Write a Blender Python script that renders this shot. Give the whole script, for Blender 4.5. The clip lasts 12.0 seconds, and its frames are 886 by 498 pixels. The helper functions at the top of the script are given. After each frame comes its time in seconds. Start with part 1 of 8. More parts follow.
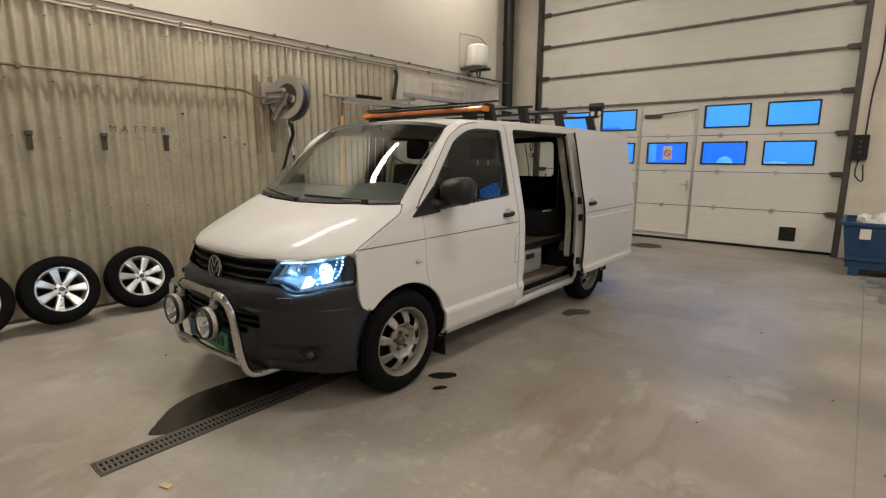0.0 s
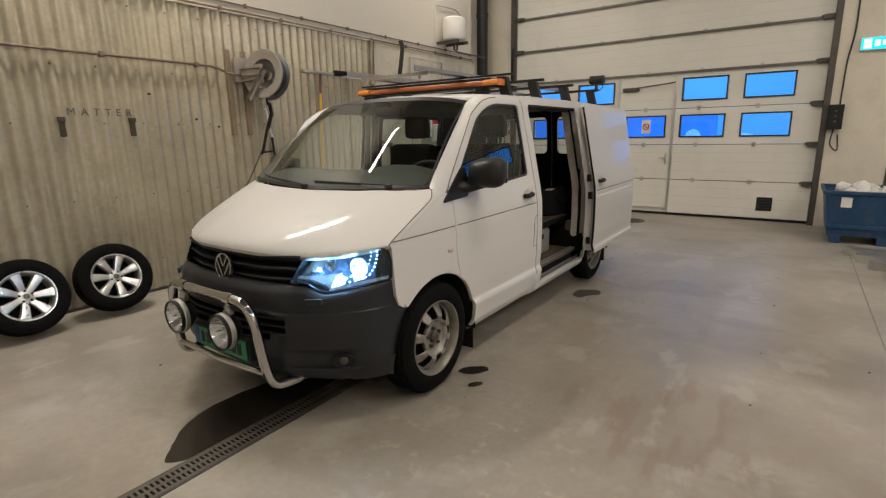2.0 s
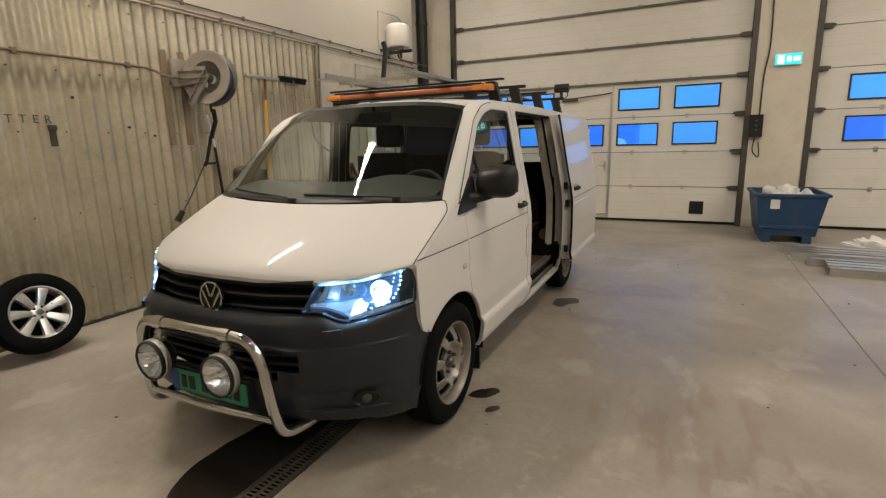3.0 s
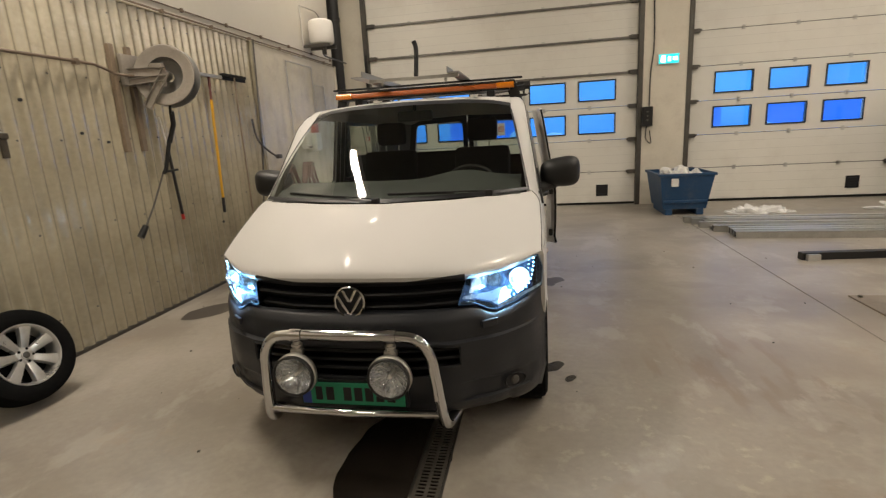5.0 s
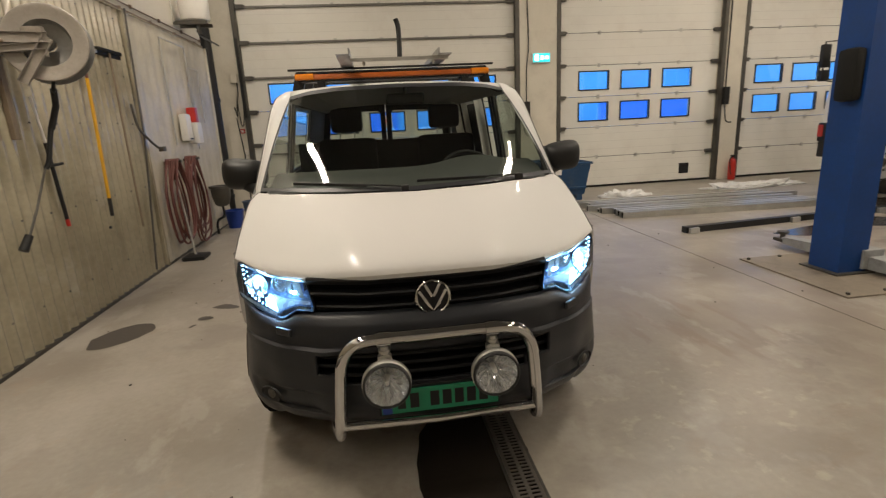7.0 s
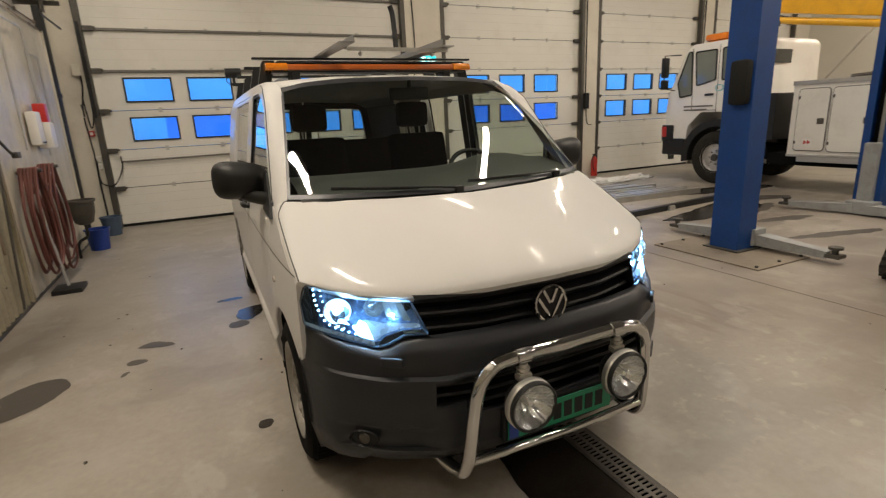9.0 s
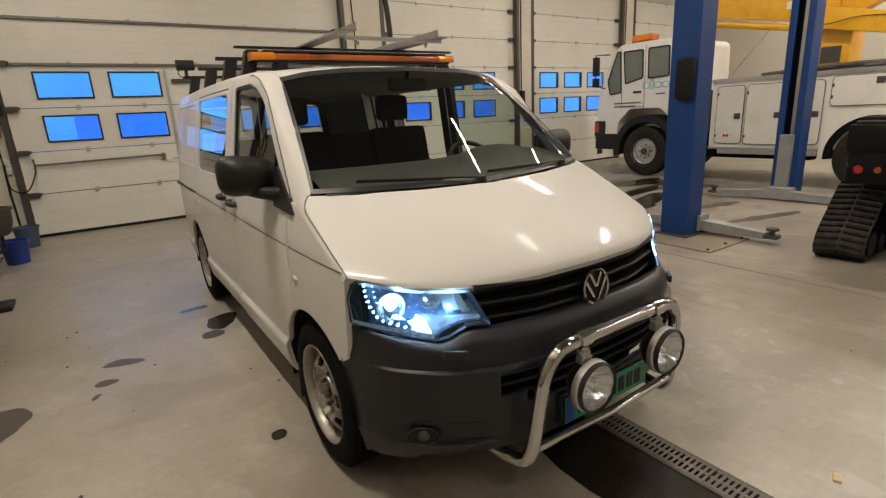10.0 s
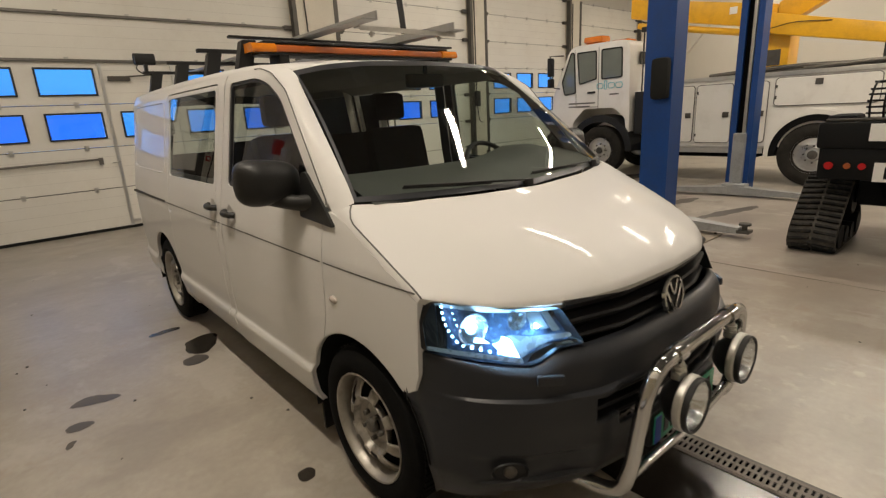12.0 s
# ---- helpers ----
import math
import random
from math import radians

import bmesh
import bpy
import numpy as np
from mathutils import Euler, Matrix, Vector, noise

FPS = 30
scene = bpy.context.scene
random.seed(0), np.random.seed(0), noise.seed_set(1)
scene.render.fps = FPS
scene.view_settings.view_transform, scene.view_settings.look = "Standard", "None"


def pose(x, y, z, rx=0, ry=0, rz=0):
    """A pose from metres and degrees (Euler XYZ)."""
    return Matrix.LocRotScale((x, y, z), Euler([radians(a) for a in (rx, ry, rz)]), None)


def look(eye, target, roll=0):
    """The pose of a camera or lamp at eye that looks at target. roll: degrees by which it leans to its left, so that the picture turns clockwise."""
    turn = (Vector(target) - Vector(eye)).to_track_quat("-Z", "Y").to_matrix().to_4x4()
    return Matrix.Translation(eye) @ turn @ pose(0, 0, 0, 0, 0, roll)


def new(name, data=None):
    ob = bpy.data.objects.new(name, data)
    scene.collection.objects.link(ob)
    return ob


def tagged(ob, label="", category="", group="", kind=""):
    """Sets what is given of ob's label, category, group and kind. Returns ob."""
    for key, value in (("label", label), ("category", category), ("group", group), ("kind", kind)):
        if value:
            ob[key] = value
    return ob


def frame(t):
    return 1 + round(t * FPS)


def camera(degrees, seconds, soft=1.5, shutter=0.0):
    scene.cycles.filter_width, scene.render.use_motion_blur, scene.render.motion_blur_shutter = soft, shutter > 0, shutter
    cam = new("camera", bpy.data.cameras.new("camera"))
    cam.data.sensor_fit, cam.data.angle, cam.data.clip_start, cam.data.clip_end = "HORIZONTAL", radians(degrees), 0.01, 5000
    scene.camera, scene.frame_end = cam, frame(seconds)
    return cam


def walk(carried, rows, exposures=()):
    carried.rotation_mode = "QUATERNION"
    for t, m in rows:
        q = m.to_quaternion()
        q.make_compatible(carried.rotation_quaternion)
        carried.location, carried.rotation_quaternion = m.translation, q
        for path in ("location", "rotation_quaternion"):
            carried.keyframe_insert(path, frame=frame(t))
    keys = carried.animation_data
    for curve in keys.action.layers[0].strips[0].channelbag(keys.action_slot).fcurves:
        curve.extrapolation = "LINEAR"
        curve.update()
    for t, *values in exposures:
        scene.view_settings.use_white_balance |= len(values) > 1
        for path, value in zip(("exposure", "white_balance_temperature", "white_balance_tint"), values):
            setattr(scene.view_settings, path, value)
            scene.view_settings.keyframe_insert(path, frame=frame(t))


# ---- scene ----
cam = camera(82.8, 12.0, soft=1.25, shutter=0.4)
PATH = [
    (0, (-0.063, -0.002, 1.602), (-1.324, 1.507, 1.241), 0.2),
    (0.5, (-0.095, 0.015, 1.606), (-1.372, 1.506, 1.224), -0.2),
    (1, (-0.15, 0.081, 1.598), (-1.408, 1.579, 1.182), -0.5),
    (1.5, (-0.356, 0.018, 1.581), (-1.534, 1.571, 1.134), -0.6),
    (2, (-0.619, -0.073, 1.605), (-1.738, 1.525, 1.163), -1.1),
    (2.5, (-0.905, -0.023, 1.596), (-1.893, 1.66, 1.16), -1.1),
    (3, (-1.222, -0.127, 1.595), (-2.076, 1.634, 1.186), -1.4),
    (3.2, (-1.351, -0.186, 1.618), (-2.153, 1.596, 1.198), -1.6),
    (4.8, (-2.282, -0.668, 1.655), (-2.719, 1.232, 1.206), -3.4),
    (5, (-2.409, -0.666, 1.645), (-2.775, 1.25, 1.202), -3.3),
    (5.5, (-2.711, -0.652, 1.641), (-2.949, 1.277, 1.168), -3.5),
    (6, (-3.008, -0.721, 1.637), (-3.097, 1.221, 1.168), -3.3),
    (6.5, (-3.261, -0.671, 1.616), (-3.192, 1.272, 1.148), -3.2),
    (6.7, (-3.356, -0.617, 1.622), (-3.214, 1.32, 1.146), -3.1),
    (8.3, (-4.178, -0.282, 1.619), (-3.57, 1.557, 1.116), -2.6),
    (8.5, (-4.257, -0.185, 1.612), (-3.598, 1.637, 1.114), -2.7),
    (9, (-4.498, -0.037, 1.63), (-3.68, 1.717, 1.127), -2.7),
    (9.5, (-4.67, 0.128, 1.596), (-3.715, 1.811, 1.091), -2.9),
    (10, (-4.91, 0.229, 1.607), (-3.841, 1.838, 1.088), -3.0),
    (10.5, (-5.108, 0.259, 1.615), (-4.012, 1.846, 1.084), -3.2),
    (11, (-5.157, 0.301, 1.621), (-4.009, 1.848, 1.083), -3.0),
    (11.5, (-5.163, 0.446, 1.605), (-3.974, 1.959, 1.058), -3.0),
    (12, (-5.161, 0.708, 1.616), (-3.907, 2.175, 1.089), -3.1),
]
walk(cam, [(t, look(eye, target, roll)) for t, eye, target, roll in PATH], [(0, 0.0, 6170, 10), (2.0, 0.0, 6170, 10), (2.6, 0.0, 6500, 10), (12, 0.0, 6500, 10)])

# ---- world and lamps ----
world = bpy.data.worlds.new("world")
scene.world = world
world.use_nodes = True
wn = world.node_tree.nodes
sky = wn.new("ShaderNodeTexSky")
sky.sky_type, sky.sun_disc, sky.sun_elevation, sky.sun_rotation = "NISHITA", False, radians(1.5), radians(180)
world.node_tree.links.new(sky.outputs[0], wn["Background"].inputs[0])
wn["Background"].inputs[1].default_value = 0.1

LAMP_COLOUR, LAMP_WATTS = (1.0, 0.88, 0.725), 30.5
CEIL = 6.2
LAMP_ROWS = [(x, y) for x in (-5.4, -0.2, 3.7) for y in (-2.6, 2.4, 7.4)] + [(8.4, y) for y in (-5.6, -1.6, 2.4, 6.4)] + [(12.0, 0.4), (12.0, 6.4)]
ROW_SHARE = {-5.4: 1.95, -0.2: 1.05, 3.7: 2.05, 8.4: 1.9, 12.0: 1.9}
for lx, ly in LAMP_ROWS:
    for s in (-1, 1):
        ld = bpy.data.lights.new("ceiling_tube_light", "AREA")
        ld.shape, ld.size, ld.size_y, ld.energy, ld.color = "RECTANGLE", 0.06, 1.8, LAMP_WATTS * ROW_SHARE[lx] * (0.55 if ly < 0 else 1.55 if ly < 5 else 0.70), LAMP_COLOUR
        lo = new("ceiling_tube_light", ld)
        lo.matrix_world = pose(lx + s * 0.03, ly, CEIL - 0.53, 0, -22 * s, 0)
        tagged(lo, "fluorescent tube light under the workshop ceiling", "lamp", "ceiling lights")

# ---- builders ----
ORIGIN = {}


def thing(name, loc, label, category, group=""):
    ob = new(name)
    ob.empty_display_size = 0.1
    ob.location = loc
    ORIGIN[ob] = Vector(loc)
    return tagged(ob, label, category, group)


def part(name, bm, material, parent, label="", smooth=False):
    """Links a bmesh, given in world places, as one mesh under a thing or a part."""
    o = ORIGIN.get(parent, Vector((0, 0, 0)))
    bmesh.ops.recalc_face_normals(bm, faces=bm.faces)
    me = bpy.data.meshes.new(name)
    bm.to_mesh(me)
    bm.free()
    if o.length > 0:
        me.transform(Matrix.Translation(-o))
    me.materials.append(material)
    if smooth:
        me.shade_smooth()
        me.set_sharp_from_angle(angle=radians(38))
    ob = new(name, me)
    if parent is not None:
        ob.parent = parent
        ORIGIN[ob] = o
    if label:
        ob["label"] = label
    return ob


def single(name, bm, material, label, category, group="", smooth=False, kind=""):
    return tagged(part(name, bm, material, None, "", smooth), label, category, group, kind)


def fixed(name, bm, material, label="", smooth=False):
    return tagged(part(name, bm, material, None, "", smooth), label, "", "", "structure")


def box(bm, lo, hi, bevel=0.0, m=None):
    lo, hi = Vector(lo), Vector(hi)
    c, s = (lo + hi) / 2, hi - lo
    r = bmesh.ops.create_cube(bm, size=1.0)
    vs = r["verts"]
    bmesh.ops.scale(bm, vec=s, verts=vs)
    bmesh.ops.translate(bm, vec=c, verts=vs)
    if bevel > 0:
        es = {e for v in vs for e in v.link_edges}
        b = bmesh.ops.bevel(bm, geom=list(es), offset=bevel, segments=2, affect="EDGES", profile=0.6)
        vs = list({v for f in b["faces"] for v in f.verts} | {v for v in vs if v.is_valid})
    if m is not None:
        bmesh.ops.transform(bm, matrix=m, verts=vs)
    return vs


def nb(*boxes, bevel=0.0):
    bm = bmesh.new()
    for lo, hi in boxes:
        box(bm, lo, hi, bevel)
    return bm


def rod(bm, a, b, r, r2=None, seg=16, caps=True):
    a, b = Vector(a), Vector(b)
    d = b - a
    m = Matrix.Translation((a + b) / 2) @ d.to_track_quat("Z", "Y").to_matrix().to_4x4()
    return bmesh.ops.create_cone(bm, cap_ends=caps, segments=seg, radius1=r, radius2=r if r2 is None else r2, depth=d.length, matrix=m)["verts"]


def lathe(bm, profile, m, seg=40):
    """Turns (radius, height) pairs about the z axis of m."""
    rings = []
    for r, h in profile:
        rings.append([bm.verts.new(m @ Vector((r * math.cos(2 * math.pi * k / seg), r * math.sin(2 * math.pi * k / seg), h))) for k in range(seg)])
    for a, b in zip(rings, rings[1:]):
        for k in range(seg):
            bm.faces.new((a[k], a[(k + 1) % seg], b[(k + 1) % seg], b[k]))
    return rings


def smooth_line(pts, n=8, closed=False):
    """Catmull-Rom through the points."""
    p = [Vector(q) for q in pts]
    out = []
    k = len(p)
    for i in range(k if closed else k - 1):
        p0, p1, p2, p3 = (p[(i - 1) % k], p[i], p[(i + 1) % k], p[(i + 2) % k]) if closed else (p[max(i - 1, 0)], p[i], p[i + 1], p[min(i + 2, k - 1)])
        for j in range(n):
            t = j / n
            out.append(0.5 * (2 * p1 + (p2 - p0) * t + (2 * p0 - 5 * p1 + 4 * p2 - p3) * t * t + (3 * p1 - p0 - 3 * p2 + p3) * t ** 3))
    if not closed:
        out.append(p[-1])
    return out


def sweep(bm, pts, r, seg=12, closed=False):
    """A round tube along the points."""
    pts = [Vector(p) for p in pts]
    n = len(pts)
    rings, up = [], None
    for i, p in enumerate(pts):
        a = pts[i - 1] if (i > 0 or closed) else p
        b = pts[(i + 1) % n] if (i < n - 1 or closed) else p
        d = (b - a).normalized()
        if up is None:
            up = Vector((0, 0, 1)) if abs(d.z) < 0.9 else Vector((1, 0, 0))
        up = (up - d * up.dot(d)).normalized()
        side = d.cross(up)
        rr = r[i] if isinstance(r, (list, tuple)) else r
        rings.append([bm.verts.new(p + rr * (math.cos(2 * math.pi * k / seg) * up + math.sin(2 * math.pi * k / seg) * side)) for k in range(seg)])
    for i in range(n if closed else n - 1):
        a, b = rings[i], rings[(i + 1) % n]
        for k in range(seg):
            bm.faces.new((a[k], a[(k + 1) % seg], b[(k + 1) % seg], b[k]))
    if not closed:
        bm.faces.new(rings[0]), bm.faces.new(list(reversed(rings[-1])))


def grid(bm, rows):
    """Quads over a table of points."""
    vs = [[bm.verts.new(p) for p in row] for row in rows]
    for a, b in zip(vs, vs[1:]):
        for k in range(len(a) - 1):
            bm.faces.new((a[k], a[k + 1], b[k + 1], b[k]))
    return vs


def prism(bm, outline, lo, hi, axis="z"):
    """A flat outline drawn out along an axis. Outline: pairs in the other two axes, in order xyz."""
    def at(p, h):
        return {"z": (p[0], p[1], h), "y": (p[0], h, p[1]), "x": (h, p[0], p[1])}[axis]
    a = [bm.verts.new(at(p, lo)) for p in outline]
    b = [bm.verts.new(at(p, hi)) for p in outline]
    n = len(a)
    for k in range(n):
        bm.faces.new((a[k], a[(k + 1) % n], b[(k + 1) % n], b[k]))
    bm.faces.new(list(reversed(a))), bm.faces.new(b)
    return a + b


def rounded(outline, r, n=4):
    """Rounds the corners of a 2D outline. r: one radius or one for each corner."""
    out, k = [], len(outline)
    for i in range(k):
        p0, p1, p2 = (Vector((*outline[j % k][:2], 0)) for j in (i - 1, i, i + 1))
        rr = r[i] if isinstance(r, (list, tuple)) else r
        a, b = (p0 - p1), (p2 - p1)
        d = min(rr, a.length * 0.45, b.length * 0.45)
        if d < 1e-4:
            out.append((p1.x, p1.y))
            continue
        qa, qb = p1 + a.normalized() * d, p1 + b.normalized() * d
        for j in range(n + 1):
            t = j / n
            q = qa * (1 - t) ** 2 + 2 * p1 * t * (1 - t) + qb * t * t
            out.append((q.x, q.y))
    return out


def thick(ob, depth, offset=-1.0):
    md = ob.modifiers.new("thick", "SOLIDIFY")
    md.thickness, md.offset = depth, offset
    return ob


# ---- materials ----
def surface(name, colour, rough=0.5, metal=0.0, vary=0.10, scale=2.5, fine=45.0, bump=0.05, coat=0.0, coat_rough=0.06, dirt=None, dirt_amount=0.35, rough_vary=0.12, island=0.0, gloss=0.5, scuff=None, scuff_amount=0.4):
    m = bpy.data.materials.new(name)
    m.use_nodes = True
    nt = m.node_tree
    N, L = nt.nodes, nt.links
    b = N["Principled BSDF"]
    geo = N.new("ShaderNodeNewGeometry")
    big = N.new("ShaderNodeTexNoise")
    big.inputs["Scale"].default_value, big.inputs["Detail"].default_value = scale, 6
    small = N.new("ShaderNodeTexNoise")
    small.inputs["Scale"].default_value, small.inputs["Detail"].default_value = fine, 4
    for t in (big, small):
        L.new(geo.outputs["Position"], t.inputs["Vector"])
    mix = N.new("ShaderNodeMath")
    mix.operation = "MULTIPLY_ADD"
    L.new(big.outputs[0], mix.inputs[0])
    mix.inputs[1].default_value = 0.65
    half = N.new("ShaderNodeMath")
    half.operation = "MULTIPLY"
    half.inputs[1].default_value = 0.35
    L.new(small.outputs[0], half.inputs[0])
    L.new(half.outputs[0], mix.inputs[2])
    ramp = N.new("ShaderNodeMapRange")
    ramp.inputs["From Min"].default_value, ramp.inputs["From Max"].default_value = 0.3, 0.7
    ramp.inputs["To Min"].default_value, ramp.inputs["To Max"].default_value = 1 - vary, 1 + vary
    L.new(mix.outputs[0], ramp.inputs["Value"])
    sc = N.new("ShaderNodeVectorMath")
    sc.operation = "SCALE"
    sc.inputs[0].default_value = colour
    L.new(ramp.outputs[0], sc.inputs["Scale"])
    col = sc.outputs[0]
    if island > 0:
        rnd = N.new("ShaderNodeObjectInfo")
        mr = N.new("ShaderNodeMapRange")
        mr.inputs["To Min"].default_value, mr.inputs["To Max"].default_value = 1 - island, 1 + island
        L.new(rnd.outputs["Random"], mr.inputs["Value"])
        s2 = N.new("ShaderNodeVectorMath")
        s2.operation = "SCALE"
        L.new(col, s2.inputs[0]), L.new(mr.outputs[0], s2.inputs["Scale"])
        col = s2.outputs[0]
    if dirt is not None:
        dn = N.new("ShaderNodeTexNoise")
        dn.inputs["Scale"].default_value, dn.inputs["Detail"].default_value, dn.inputs["Roughness"].default_value = scale * 1.7, 10, 0.7
        L.new(geo.outputs["Position"], dn.inputs["Vector"])
        dr = N.new("ShaderNodeMapRange")
        dr.inputs["From Min"].default_value, dr.inputs["From Max"].default_value = 0.5, 0.75
        dr.inputs["To Max"].default_value = dirt_amount
        L.new(dn.outputs[0], dr.inputs["Value"])
        mc = N.new("ShaderNodeMix")
        mc.data_type = "RGBA"
        L.new(dr.outputs[0], mc.inputs["Factor"]), L.new(col, mc.inputs["A"])
        mc.inputs["B"].default_value = (*dirt, 1)
        col = mc.outputs["Result"]
    if scuff is not None:
        sn = N.new("ShaderNodeTexNoise")
        sn.inputs["Scale"].default_value, sn.inputs["Detail"].default_value, sn.inputs["Roughness"].default_value = scale * 0.8, 12, 0.72
        mp = N.new("ShaderNodeMapping")
        mp.inputs["Location"].default_value = (7.3, 1.9, 4.4)
        L.new(geo.outputs["Position"], mp.inputs["Vector"]), L.new(mp.outputs[0], sn.inputs["Vector"])
        sr = N.new("ShaderNodeMapRange")
        sr.inputs["From Min"].default_value, sr.inputs["From Max"].default_value, sr.inputs["To Max"].default_value = 0.56, 0.68, scuff_amount
        L.new(sn.outputs[0], sr.inputs["Value"])
        sx = N.new("ShaderNodeMix")
        sx.data_type = "RGBA"
        L.new(sr.outputs[0], sx.inputs["Factor"]), L.new(col, sx.inputs["A"])
        sx.inputs["B"].default_value = (*scuff, 1)
        col = sx.outputs["Result"]
    L.new(col, b.inputs["Base Color"])
    rr = N.new("ShaderNodeMapRange")
    rr.inputs["To Min"].default_value, rr.inputs["To Max"].default_value = max(0.02, rough - rough_vary), min(1, rough + rough_vary)
    L.new(mix.outputs[0], rr.inputs["Value"])
    L.new(rr.outputs[0], b.inputs["Roughness"])
    b.inputs["Metallic"].default_value = metal
    b.inputs["Coat Weight"].default_value, b.inputs["Coat Roughness"].default_value = coat, coat_rough
    b.inputs["Specular IOR Level"].default_value = gloss
    if bump > 0:
        bp = N.new("ShaderNodeBump")
        bp.inputs["Strength"].default_value, bp.inputs["Distance"].default_value = bump, 0.01
        L.new(small.outputs[0], bp.inputs["Height"])
        L.new(bp.outputs[0], b.inputs["Normal"])
    return m


def glow(name, colour, strength):
    m = bpy.data.materials.new(name)
    m.use_nodes = True
    b = m.node_tree.nodes["Principled BSDF"]
    b.inputs["Base Color"].default_value = (*colour, 1)
    b.inputs["Emission Color"].default_value, b.inputs["Emission Strength"].default_value = (*colour, 1), strength
    b.inputs["Roughness"].default_value = 0.3
    return m


def clear(name, tint, rough=0.0, mirror=1.0, both=0.045):
    """Thin glass: light passes straight, with the sheen of glass on top."""
    m = bpy.data.materials.new(name)
    m.use_nodes = True
    N, L = m.node_tree.nodes, m.node_tree.links
    N.remove(N["Principled BSDF"])
    tr, gl, mx, fr = N.new("ShaderNodeBsdfTransparent"), N.new("ShaderNodeBsdfGlossy"), N.new("ShaderNodeMixShader"), N.new("ShaderNodeLayerWeight")
    tr.inputs["Color"].default_value = (*tint, 1)
    gl.inputs["Color"].default_value = (mirror, mirror, mirror, 1)
    gl.inputs["Roughness"].default_value = rough
    fr.inputs["Blend"].default_value = 0.5
    pw, ml = N.new("ShaderNodeMath"), N.new("ShaderNodeMath")
    pw.operation, ml.operation = "POWER", "MULTIPLY_ADD"
    pw.inputs[1].default_value, ml.inputs[1].default_value, ml.inputs[2].default_value = 5.0, 1.0 - both, both
    L.new(fr.outputs["Facing"], pw.inputs[0]), L.new(pw.outputs[0], ml.inputs[0])
    L.new(ml.outputs[0], mx.inputs[0]), L.new(tr.outputs[0], mx.inputs[1]), L.new(gl.outputs[0], mx.inputs[2])
    L.new(mx.outputs[0], N["Material Output"].inputs["Surface"])
    return m


def concrete():
    m = surface("floor_concrete", (0.332, 0.300, 0.254), 0.36, vary=0.20, scale=0.55, fine=24, bump=0.035, dirt=(0.256, 0.222, 0.183), dirt_amount=0.38, rough_vary=0.12)
    N, L = m.node_tree.nodes, m.node_tree.links
    b = N["Principled BSDF"]
    geo = N.new("ShaderNodeNewGeometry")
    pos = geo.outputs["Position"]

    def layer(colour, scale, lo, hi, amount, detail=8, rough=0.65, stretch=None, centre=None, reach=1.0):
        """Mixes a colour in where a noise rises above lo, if wished only round a place on the floor."""
        n = N.new("ShaderNodeTexNoise")
        n.inputs["Scale"].default_value, n.inputs["Detail"].default_value, n.inputs["Roughness"].default_value = scale, detail, rough
        src = pos
        if stretch:
            mp = N.new("ShaderNodeMapping")
            mp.inputs["Scale"].default_value, mp.inputs["Rotation"].default_value = (stretch[0], stretch[1], 1.0), (0, 0, stretch[2])
            L.new(pos, mp.inputs["Vector"])
            src = mp.outputs[0]
        L.new(src, n.inputs["Vector"])
        r = N.new("ShaderNodeMapRange")
        r.inputs["From Min"].default_value, r.inputs["From Max"].default_value, r.inputs["To Max"].default_value = lo, hi, amount
        L.new(n.outputs[0], r.inputs["Value"])
        fac = r.outputs[0]
        if centre:
            d = N.new("ShaderNodeVectorMath")
            d.operation = "DISTANCE"
            d.inputs[1].default_value = (*centre, 0)
            L.new(pos, d.inputs[0])
            f = N.new("ShaderNodeMapRange")
            f.interpolation_type = "SMOOTHSTEP"
            f.inputs["From Min"].default_value, f.inputs["From Max"].default_value = reach, reach * 0.25
            L.new(d.outputs["Value"], f.inputs["Value"])
            mu = N.new("ShaderNodeMath")
            mu.operation = "MULTIPLY"
            L.new(fac, mu.inputs[0]), L.new(f.outputs[0], mu.inputs[1])
            fac = mu.outputs[0]
        mx = N.new("ShaderNodeMix")
        mx.data_type = "RGBA"
        L.new(fac, mx.inputs["Factor"]), L.new(b.inputs["Base Color"].links[0].from_socket, mx.inputs["A"])
        mx.inputs["B"].default_value = (*colour, 1)
        L.new(mx.outputs["Result"], b.inputs["Base Color"])

    layer((0.228, 0.195, 0.156), 0.7, 0.46, 0.62, 0.6, 10, 0.62)                       # broad dirty patches
    layer((0.423, 0.394, 0.351), 1.6, 0.52, 0.68, 0.45, 10, 0.7)                         # worn pale patches
    layer((0.333, 0.244, 0.166), 2.2, 0.56, 0.70, 0.5, 12, 0.75)                         # rusty tinge
    layer((0.466, 0.427, 0.361), 11.0, 0.64, 0.74, 0.3, 6, 0.6)                         # small pale chips
    layer((0.556, 0.500, 0.400), 9.0, 0.57, 0.66, 0.5, 5, 0.6, centre=(-1.7, 1.75), reach=1.1)
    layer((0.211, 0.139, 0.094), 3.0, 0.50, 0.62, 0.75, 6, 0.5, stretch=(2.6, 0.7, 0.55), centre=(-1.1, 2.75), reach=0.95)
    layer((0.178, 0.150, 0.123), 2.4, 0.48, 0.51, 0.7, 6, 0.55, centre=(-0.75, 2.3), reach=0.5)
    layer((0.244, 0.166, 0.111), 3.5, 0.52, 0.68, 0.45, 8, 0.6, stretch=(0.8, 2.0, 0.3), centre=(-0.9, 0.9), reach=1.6)
